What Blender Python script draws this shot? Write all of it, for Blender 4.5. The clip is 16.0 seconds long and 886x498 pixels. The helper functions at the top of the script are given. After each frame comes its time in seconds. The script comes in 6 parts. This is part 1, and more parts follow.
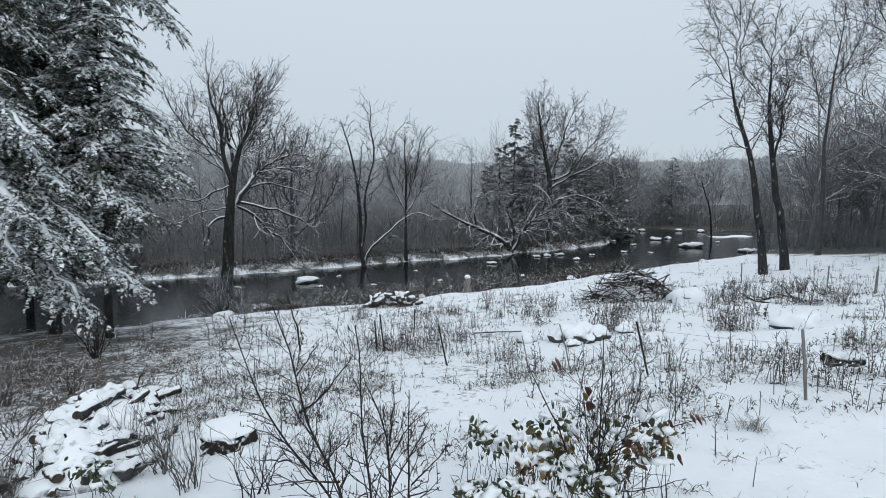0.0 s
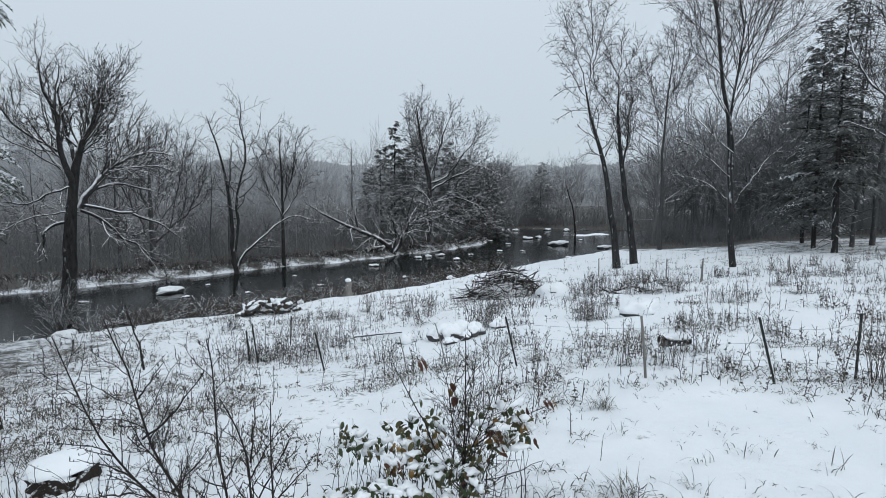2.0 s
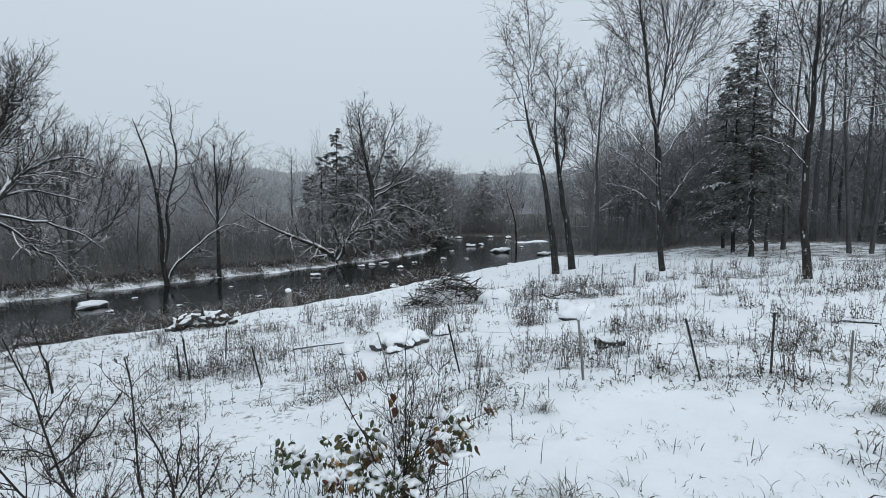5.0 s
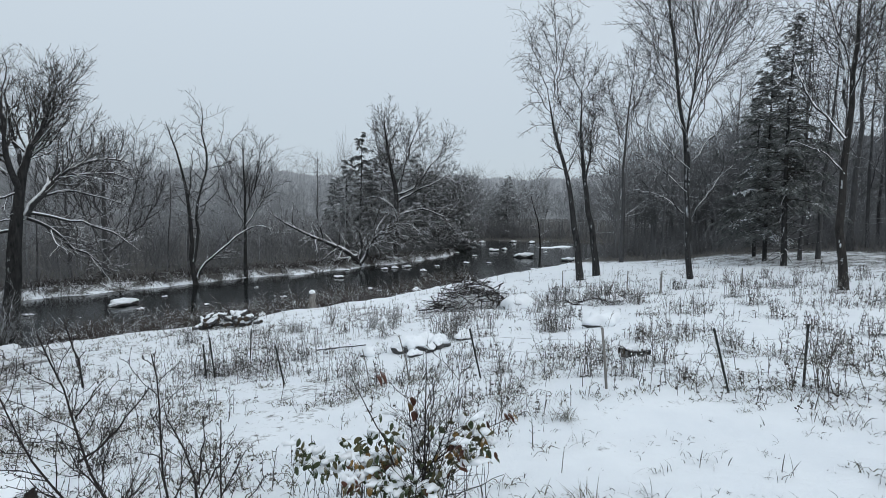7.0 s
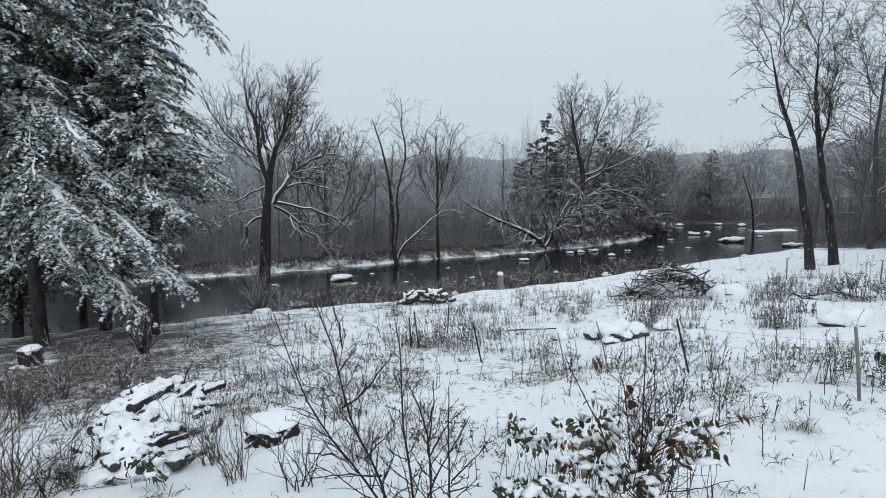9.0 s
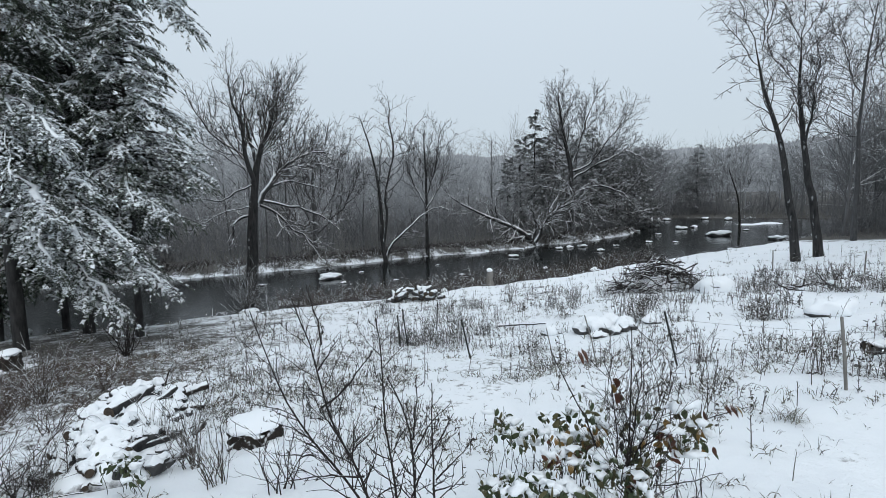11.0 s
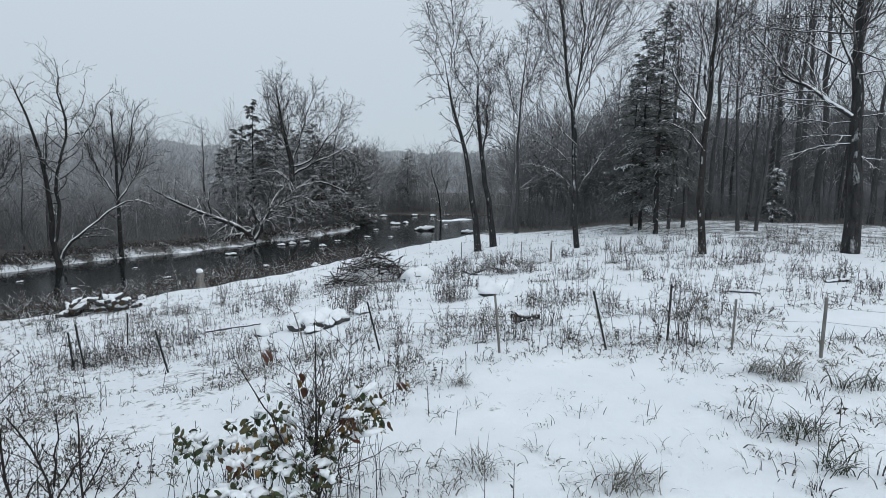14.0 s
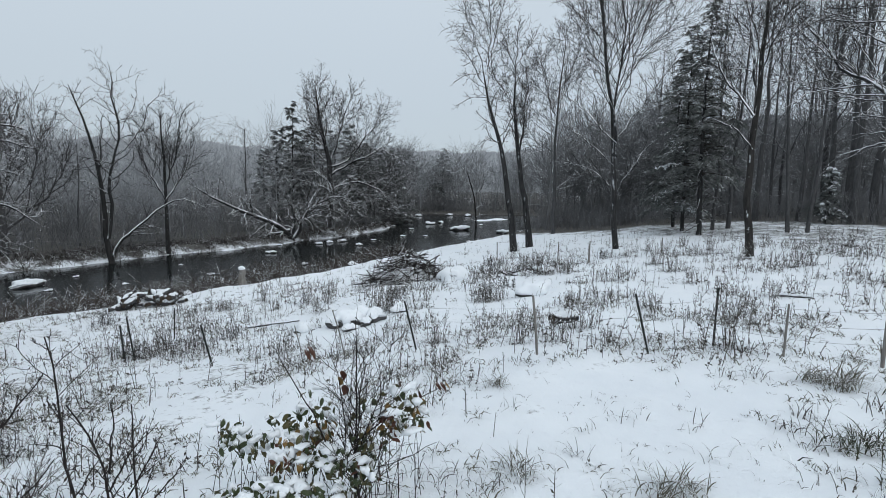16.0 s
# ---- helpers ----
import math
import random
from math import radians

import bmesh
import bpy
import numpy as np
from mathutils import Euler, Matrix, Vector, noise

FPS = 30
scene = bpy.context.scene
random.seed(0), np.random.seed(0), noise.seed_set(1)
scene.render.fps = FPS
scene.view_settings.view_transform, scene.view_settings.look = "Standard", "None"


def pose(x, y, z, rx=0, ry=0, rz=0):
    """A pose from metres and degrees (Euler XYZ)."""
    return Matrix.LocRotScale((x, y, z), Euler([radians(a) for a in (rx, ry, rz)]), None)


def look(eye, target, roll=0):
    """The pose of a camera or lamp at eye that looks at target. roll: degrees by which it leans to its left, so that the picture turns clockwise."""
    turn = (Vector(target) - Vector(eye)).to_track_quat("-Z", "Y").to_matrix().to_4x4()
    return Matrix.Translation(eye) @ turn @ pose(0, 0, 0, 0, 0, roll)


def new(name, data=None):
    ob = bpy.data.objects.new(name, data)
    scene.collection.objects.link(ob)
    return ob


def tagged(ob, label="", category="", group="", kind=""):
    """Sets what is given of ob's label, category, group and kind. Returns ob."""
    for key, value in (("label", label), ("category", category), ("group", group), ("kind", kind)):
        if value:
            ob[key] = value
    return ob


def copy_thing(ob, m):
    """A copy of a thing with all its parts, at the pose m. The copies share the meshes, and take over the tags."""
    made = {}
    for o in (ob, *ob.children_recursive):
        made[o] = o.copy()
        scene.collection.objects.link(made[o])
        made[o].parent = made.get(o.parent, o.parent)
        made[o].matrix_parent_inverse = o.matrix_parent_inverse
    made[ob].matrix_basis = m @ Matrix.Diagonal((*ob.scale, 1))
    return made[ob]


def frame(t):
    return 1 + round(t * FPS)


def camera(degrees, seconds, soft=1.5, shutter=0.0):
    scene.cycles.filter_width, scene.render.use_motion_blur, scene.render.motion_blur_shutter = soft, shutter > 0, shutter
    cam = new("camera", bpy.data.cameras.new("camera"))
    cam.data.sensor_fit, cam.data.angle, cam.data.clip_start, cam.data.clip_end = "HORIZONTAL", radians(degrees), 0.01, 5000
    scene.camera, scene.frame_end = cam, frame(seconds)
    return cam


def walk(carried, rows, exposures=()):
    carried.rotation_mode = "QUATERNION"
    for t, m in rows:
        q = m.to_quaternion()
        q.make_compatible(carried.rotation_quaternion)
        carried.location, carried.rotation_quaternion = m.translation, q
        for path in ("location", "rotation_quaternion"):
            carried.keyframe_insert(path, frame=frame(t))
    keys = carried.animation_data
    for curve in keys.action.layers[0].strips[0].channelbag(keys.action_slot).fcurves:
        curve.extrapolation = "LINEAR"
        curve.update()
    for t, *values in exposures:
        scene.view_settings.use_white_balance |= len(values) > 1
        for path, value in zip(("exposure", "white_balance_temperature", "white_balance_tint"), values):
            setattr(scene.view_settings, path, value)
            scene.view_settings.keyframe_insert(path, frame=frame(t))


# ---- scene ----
cam = camera(82.9, 16.0, soft=0.8)
PATH = [
    (0, (0.0, 0.0, 3.0), (-0.26, 19.9, 1.04), 0.2),
    (0.5, (0.052, 0.005, 3.0), (0.682, 19.895, 1.01), 0.4),
    (1, (0.11, 0.005, 3.006), (2.2, 19.795, 1.056), 0.4),
    (1.5, (0.144, -0.01, 3.01), (3.564, 19.61, 1.11), 0.2),
    (2, (0.164, -0.028, 3.012), (4.494, 19.412, 1.142), 0.1),
    (2.5, (0.185, -0.01, 3.01), (5.045, 19.3, 1.14), -0.0),
    (3, (0.199, -0.007, 3.012), (5.469, 19.193, 1.132), -0.1),
    (3.5, (0.212, 0.001, 3.01), (5.912, 19.081, 1.15), -0.2),
    (4, (0.217, 0.002, 3.008), (6.417, 18.942, 1.228), -0.1),
    (4.2, (0.214, -0.001, 3.005), (6.634, 18.859, 1.285), -0.1),
    (6.3, (0.215, -0.012, 3.017), (6.52, 18.905, 1.63), 0.6),
    (6.5, (0.215, -0.012, 3.017), (6.355, 18.968, 1.637), 0.6),
    (7, (0.226, 0.001, 3.008), (5.836, 19.151, 1.608), 0.7),
    (7.5, (0.218, 0.017, 2.998), (4.688, 19.457, 1.498), 0.8),
    (8, (0.154, 0.011, 3.005), (2.504, 19.791, 1.265), 0.5),
    (8.5, (0.037, 0.046, 2.98), (-0.203, 19.946, 1.04), 0.1),
    (8.7, (-0.056, -0.029, 3.011), (-1.156, 19.841, 0.981), -0.1),
    (10.8, (-0.013, 0.083, 2.953), (-2.223, 19.843, 0.823), -1.6),
    (11, (0.008, 0.092, 2.956), (-1.112, 19.942, 0.786), -1.3),
    (11.5, (0.067, 0.095, 2.954), (1.467, 19.925, 0.754), -0.6),
    (12, (0.101, 0.088, 2.96), (3.701, 19.638, 0.76), 0.2),
    (12.5, (0.12, 0.065, 2.968), (5.73, 19.135, 0.788), 0.8),
    (13, (0.143, 0.042, 2.971), (7.503, 18.502, 0.761), 1.3),
    (13.5, (0.221, 0.037, 2.963), (8.771, 17.967, 0.683), 1.2),
    (14, (0.349, 0.014, 2.972), (9.529, 17.614, 0.582), 0.7),
    (14.5, (0.456, 0.005, 2.963), (9.706, 17.555, 0.473), 0.2),
    (15, (0.44, 0.013, 2.963), (9.28, 17.783, 0.453), -0.1),
    (15.5, (0.379, 0.05, 2.958), (8.629, 18.1, 0.468), 0.2),
    (16, (0.313, 0.062, 2.968), (8.253, 18.262, 0.548), 0.7),
]
walk(cam, [(t, look(eye, target, roll)) for t, eye, target, roll in PATH],
     exposures=((0, 0.05), (3.5, 0.0), (7, -0.02), (8.5, 0.03), (10.8, 0.1), (12.5, 0.02), (14.5, -0.04), (16, -0.05)))

# ---- sky and light: an overcast snow sky, brighter towards the zenith ----
world = bpy.data.worlds.new("overcast")
scene.world = world
world.use_nodes = True
wn, wl = world.node_tree.nodes, world.node_tree.links
wn.clear()
w_out = wn.new("ShaderNodeOutputWorld")
w_bg = wn.new("ShaderNodeBackground")
w_sky = wn.new("ShaderNodeTexSky")
w_sky.sky_type, w_sky.sun_disc = "NISHITA", False
w_sky.sun_elevation, w_sky.sun_rotation = radians(38), radians(200)
w_geo = wn.new("ShaderNodeTexCoord")
w_sep = wn.new("ShaderNodeSeparateXYZ")
w_ramp = wn.new("ShaderNodeValToRGB")
w_mix = wn.new("ShaderNodeMix")
w_mix.data_type = "RGBA"
w_mix.inputs[0].default_value = 0.93
w_scale = wn.new("ShaderNodeMix")
w_scale.data_type, w_scale.blend_type = "RGBA", "MULTIPLY"
w_scale.inputs[0].default_value = 1.0
w_scale.inputs[7].default_value = (0.1, 0.1, 0.1, 1)
e = w_ramp.color_ramp.elements
e[0].position, e[0].color = 0.0, (0.53, 0.61, 0.68, 1)
e[1].position, e[1].color = 1.0, (0.95, 1.05, 1.135, 1)
mid = e.new(0.42)
mid.color = (0.66, 0.75, 0.833, 1)
wl.new(w_geo.outputs["Generated"], w_sep.inputs[0])
wl.new(w_sep.outputs["Z"], w_ramp.inputs[0])
wl.new(w_sky.outputs[0], w_scale.inputs[6])
wl.new(w_scale.outputs[2], w_mix.inputs[6])
wl.new(w_ramp.outputs[0], w_mix.inputs[7])
wl.new(w_mix.outputs[2], w_bg.inputs[0])
w_bg.inputs[1].default_value = 1.0
wl.new(w_bg.outputs[0], w_out.inputs[0])

sun_data = bpy.data.lights.new("sun", "SUN")
sun_data.energy, sun_data.angle, sun_data.color = 0.62, radians(40), (1.0, 0.98, 0.95)
sun = new("sun", sun_data)
sun.matrix_world = pose(0, 0, 40, 52, 0, 20)


# ---- materials ----
def nodes_of(name):
    m = bpy.data.materials.new(name)
    m.use_nodes = True
    nt = m.node_tree
    return m, nt.nodes, nt.links, nt.nodes["Principled BSDF"]


def ramp(nd, stops):
    r = nd.new("ShaderNodeValToRGB")
    el = r.color_ramp.elements
    el[0].position, el[0].color = stops[0][0], (*stops[0][1], 1)
    el[1].position, el[1].color = stops[-1][0], (*stops[-1][1], 1)
    for p, c in stops[1:-1]:
        el.new(p).color = (*c, 1)
    return r


def noise_node(nd, ln, scale, detail=4.0, coord="Object", rough=0.6, stretch=None):
    n = nd.new("ShaderNodeTexNoise")
    n.inputs["Scale"].default_value, n.inputs["Detail"].default_value = scale, detail
    n.inputs["Roughness"].default_value = rough
    c = nd.new("ShaderNodeTexCoord")
    if stretch:
        mp = nd.new("ShaderNodeMapping")
        mp.inputs["Scale"].default_value = stretch
        ln.new(c.outputs[coord], mp.inputs[0])
        ln.new(mp.outputs[0], n.inputs["Vector"])
    else:
        ln.new(c.outputs[coord], n.inputs["Vector"])
    return n


def bump(nd, ln, src, bsdf, strength, dist):
    b = nd.new("ShaderNodeBump")
    b.inputs["Strength"].default_value, b.inputs["Distance"].default_value = strength, dist
    ln.new(src, b.inputs["Height"])
    ln.new(b.outputs[0], bsdf.inputs["Normal"])


def mixc(nd, ln, fac, a, b):
    m = nd.new("ShaderNodeMix")
    m.data_type = "RGBA"
    for src, k in ((fac, 0), (a, 6), (b, 7)):
        if isinstance(src, (int, float)):
            m.inputs[k].default_value = src
        elif isinstance(src, tuple):
            m.inputs[k].default_value = (*src, 1)
        else:
            ln.new(src, m.inputs[k])
    return m.outputs[2]


SNOW = (0.885, 0.915, 0.945)


def snowy(name, dark, light, snow=0.45, soft=0.25, scale=6.0, rough=0.85, stretch=None, patch=7.0, relief=0.0, wind=0.0, streak=None):
    """A rough natural surface with snow lying where it faces up. snow: how steep the normal must be (above 1: none)."""
    m, nd, ln, b = nodes_of(name)
    n = noise_node(nd, ln, scale, 5, stretch=stretch)
    r = ramp(nd, [(0.3, dark), (0.7, light)])
    ln.new(n.outputs["Fac"], r.inputs[0])
    info = nd.new("ShaderNodeNewGeometry")
    col = r.outputs[0]
    if snow < 1.2:
        g = nd.new("ShaderNodeSeparateXYZ")
        ln.new(info.outputs["Normal"], g.inputs[0])
        n2 = noise_node(nd, ln, patch, 4, stretch=streak)
        add = nd.new("ShaderNodeMath")
        add.operation = "MULTIPLY_ADD"
        ln.new(n2.outputs["Fac"], add.inputs[0])
        add.inputs[1].default_value = 1.1
        if wind:
            dot = nd.new("ShaderNodeVectorMath")
            dot.operation = "DOT_PRODUCT"
            ln.new(info.outputs["Normal"], dot.inputs[0])
            dot.inputs[1].default_value = (-0.75 * wind, -0.35 * wind, 1.0)
            ln.new(dot.outputs["Value"], add.inputs[2])
        else:
            ln.new(g.outputs["Z"], add.inputs[2])
        mr = nd.new("ShaderNodeMapRange")
        mr.inputs["From Min"].default_value, mr.inputs["From Max"].default_value = snow + 0.55, snow + 0.55 + soft
        ln.new(add.outputs[0], mr.inputs["Value"])
        col = mixc(nd, ln, mr.outputs[0], col, SNOW)
    ln.new(col, b.inputs["Base Color"])
    b.inputs["Roughness"].default_value = rough
    b.inputs["Specular IOR Level"].default_value = 0.25
    if relief:
        bump(nd, ln, n.outputs["Fac"], b, 0.8, relief)
    return m


def make_snow_material(name, tint=SNOW):
    m, nd, ln, b = nodes_of(name)
    n1 = noise_node(nd, ln, 1.3, 5)
    r = ramp(nd, [(0.25, tuple(c * 0.955 for c in tint)), (0.75, tint)])
    ln.new(n1.outputs["Fac"], r.inputs[0])
    ln.new(r.outputs[0], b.inputs["Base Color"])
    b.inputs["Roughness"].default_value = 0.8
    b.inputs["Specular IOR Level"].default_value = 0.2
    n2 = noise_node(nd, ln, 14, 6)
    bump(nd, ln, n2.outputs["Fac"], b, 0.35, 0.03)
    return m


def make_ground_material():
    """Snow, thin over grass in ragged patches, and bare leaf litter under the evergreens, darkening also for their
    shade.
    """
    m, nd, ln, b = nodes_of("ground_snow")
    pos = nd.new("ShaderNodeNewGeometry").outputs["Position"]
    n1 = noise_node(nd, ln, 0.9, 6)
    n2 = noise_node(nd, ln, 7.0, 6, rough=0.7)
    snow = ramp(nd, [(0.3, (0.82, 0.855, 0.895)), (0.65, SNOW)])
    ln.new(n1.outputs["Fac"], snow.inputs[0])
    litter = ramp(nd, [(0.3, (0.04, 0.037, 0.034)), (0.5, (0.095, 0.09, 0.084)), (0.72, (0.30, 0.295, 0.285))])
    n3 = noise_node(nd, ln, 22, 6, rough=0.75)
    ln.new(n3.outputs["Fac"], litter.inputs[0])
    thin = nd.new("ShaderNodeMath")
    thin.operation = "MULTIPLY"
    ln.new(n1.outputs["Fac"], thin.inputs[0])
    ln.new(n2.outputs["Fac"], thin.inputs[1])
    cover = nd.new("ShaderNodeAttribute")
    cover.attribute_name = "bare"
    add = nd.new("ShaderNodeMath")
    add.operation = "MULTIPLY_ADD"
    ln.new(cover.outputs["Fac"], add.inputs[0])
    add.inputs[1].default_value = 0.5
    ln.new(thin.outputs[0], add.inputs[2])
    mr = nd.new("ShaderNodeMapRange")
    mr.inputs["From Min"].default_value, mr.inputs["From Max"].default_value = 0.40, 0.52
    ln.new(add.outputs[0], mr.inputs["Value"])
    col = mixc(nd, ln, mr.outputs[0], snow.outputs[0], litter.outputs[0])
    ln.new(col, b.inputs["Base Color"])
    b.inputs["Roughness"].default_value = 0.85
    b.inputs["Specular IOR Level"].default_value = 0.15
    bump(nd, ln, n2.outputs["Fac"], b, 0.7, 0.06)
    return m


def make_water_material():
    m, nd, ln, b = nodes_of("river_water")
    b.inputs["Base Color"].default_value = (0.012, 0.014, 0.014, 1)
    b.inputs["Roughness"].default_value = 0.09
    b.inputs["IOR"].default_value = 1.33
    n1 = noise_node(nd, ln, 1.6, 4, stretch=(1.0, 0.55, 1.0))
    bump(nd, ln, n1.outputs["Fac"], b, 0.25, 0.10)
    return m


M_SNOW = make_snow_material("snow")
M_GROUND = make_ground_material()
M_WATER = make_water_material()
M_BARK = snowy("grey_bark", (0.010, 0.010, 0.0104), (0.05, 0.049, 0.049), snow=0.47, soft=0.3, scale=7, stretch=(1, 1, 0.25), relief=0.05, patch=4.0, wind=0.46, streak=(1, 1, 0.4))
M_LIMB = snowy("snow_lined_limb_bark", (0.0165, 0.0165, 0.017), (0.055, 0.055, 0.056), snow=0.22, soft=0.3, scale=9, patch=3.0, wind=0.2)
M_BOUGH = snowy("evergreen_bough", (0.016, 0.014, 0.012), (0.05, 0.044, 0.038), snow=1.5, scale=9)
M_HEAP = snowy("snow_over_wood_and_stone", (0.010, 0.009, 0.009), (0.07, 0.06, 0.052), snow=0.36, soft=0.22, scale=9, patch=5.0, relief=0.02)
M_BARK_PLASTERED = snowy("snow_plastered_bark", (0.012, 0.011, 0.0105), (0.045, 0.041, 0.038), snow=0.72, soft=0.14, scale=9, stretch=(1, 1, 0.25), relief=0.05, patch=3.2, wind=0.75, streak=(1, 1, 0.55))
# Bark paled as if by haze for the wood; the log pile shares it
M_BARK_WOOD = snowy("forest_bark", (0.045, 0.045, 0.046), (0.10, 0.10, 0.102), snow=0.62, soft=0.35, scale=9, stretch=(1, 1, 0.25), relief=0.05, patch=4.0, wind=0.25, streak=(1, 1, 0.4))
M_TWIG = snowy("dark_twig", (0.026, 0.025, 0.025), (0.078, 0.075, 0.074), snow=0.5, scale=5)
M_TWIG_SNOWY = snowy("snow_laden_twig", (0.04, 0.038, 0.037), (0.11, 0.105, 0.103), snow=0.2, scale=5)
# Haze is put into the base colours of the far woods, paler farther off
M_FAR = snowy("haze_paled_far_wood", (0.25, 0.258, 0.268), (0.37, 0.38, 0.395), snow=0.85, soft=0.5, scale=0.4)
M_MIST = snowy("haze_paled_far_crowns", (0.36, 0.372, 0.387), (0.48, 0.494, 0.51), snow=0.9, soft=0.5, scale=0.4)
# Brush colour raised to imitate haze and offset the thicket's own shading
M_BRUSH = snowy("haze_greyed_brush", (0.125, 0.127, 0.132), (0.21, 0.213, 0.22), snow=0.85, scale=0.8)
M_NEEDLE = snowy("evergreen_needles", (0.028, 0.039, 0.03), (0.098, 0.118, 0.088), snow=0.7, soft=0.4, scale=2.5, patch=4.0)
# Far-bank needles: green greyed in the base colour to imitate haze
M_NEEDLE_FAR = snowy("haze_greyed_far_needles", (0.095, 0.103, 0.103), (0.18, 0.19, 0.188), snow=0.8, soft=0.5, scale=1.0, patch=0.8)
# Twigs of distant trees: lighter colour that imitates haze
M_TWIG_FAR = snowy("haze_paled_forest_twig", (0.085, 0.086, 0.089), (0.17, 0.171, 0.176), snow=0.5, soft=0.4, scale=2)
M_TWIG_MID = snowy("haze_greyed_far_twig", (0.055, 0.055, 0.057), (0.12, 0.12, 0.124), snow=0.6, soft=0.4, scale=2)
# Spruce needles at the wood's edge, greyed in colour as through haze
M_SPRUCE = snowy("haze_greyed_spruce_needles", (0.08, 0.088, 0.085), (0.19, 0.2, 0.193), snow=0.85, soft=0.35, scale=2.5, patch=1.6)
# Bend and inner woods: grey base colour includes haze
M_WOOD = snowy("haze_greyed_inner_wood", (0.14, 0.142, 0.146), (0.23, 0.233, 0.239), snow=0.6, soft=0.4, scale=0.5)
# Both hillside sheets have haze mixed into their base colour, the farther one paler
M_HILL = snowy("haze_paled_hillside_woods", (0.33, 0.345, 0.363), (0.43, 0.447, 0.47), snow=1.5, scale=1.0, stretch=(0.5, 0.5, 0.06))
M_HILL_NEAR = snowy("haze_greyed_hillside_woods", (0.115, 0.119, 0.125), (0.18, 0.185, 0.193), snow=1.5, scale=1.0, stretch=(0.8, 0.8, 0.05))
M_WEED = snowy("dry_weed_stalk", (0.026, 0.023, 0.021), (0.1, 0.086, 0.073), snow=0.36, scale=12)
M_LITTER = snowy("withered_brown_grass", (0.05, 0.038, 0.03), (0.16, 0.125, 0.098), snow=0.6, scale=3)
M_GREEN = snowy("dark_green_grass", (0.022, 0.027, 0.016), (0.085, 0.092, 0.055), snow=0.5, scale=4)
M_BANK = snowy("brown_bank_brush", (0.03, 0.025, 0.023), (0.1, 0.083, 0.072), snow=0.5, scale=3)
M_GRASS = snowy("winter_grass", (0.07, 0.066, 0.05), (0.2, 0.186, 0.14), snow=0.45, scale=3)
M_SHOOT = snowy("dark_shrub_stem", (0.011, 0.009, 0.009), (0.034, 0.027, 0.025), snow=0.9, scale=20)
M_ROCK = snowy("river_stone", (0.03, 0.031, 0.033), (0.11, 0.11, 0.11), snow=0.36, scale=3, patch=1.2, relief=0.04)
M_STEEL = snowy("dark_painted_steel", (0.012, 0.014, 0.013), (0.035, 0.038, 0.035), snow=1.5, scale=30, rough=0.55)
M_WIRE = snowy("galvanised_wire", (0.25, 0.25, 0.26), (0.4, 0.41, 0.42), snow=1.5, scale=20, rough=0.5)
M_PALE = snowy("weathered_grey_wood", (0.12, 0.112, 0.105), (0.28, 0.265, 0.245), snow=0.8, scale=14, stretch=(1, 1, 0.15), relief=0.01)
M_LOGEND = snowy("cut_log_wood", (0.03, 0.024, 0.019), (0.09, 0.07, 0.053), snow=1.5, scale=18)
M_ROTTEN = snowy("rotten_stump_wood", (0.010, 0.009, 0.008), (0.042, 0.034, 0.028), snow=0.36, scale=10, stretch=(1, 1, 0.3), relief=0.05)


# ---- mesh helpers ----
def mesh_ob(name, verts, faces, mat, parent=None, label="", smooth=True):
    me = bpy.data.meshes.new(name)
    me.from_pydata(verts, [], faces)
    if smooth:
        me.polygons.foreach_set("use_smooth", np.ones(len(me.polygons), dtype=bool))
    me.materials.append(mat)
    me.update()
    ob = new(name, me)
    if parent is not None:
        ob.parent = parent
    return tagged(ob, label)


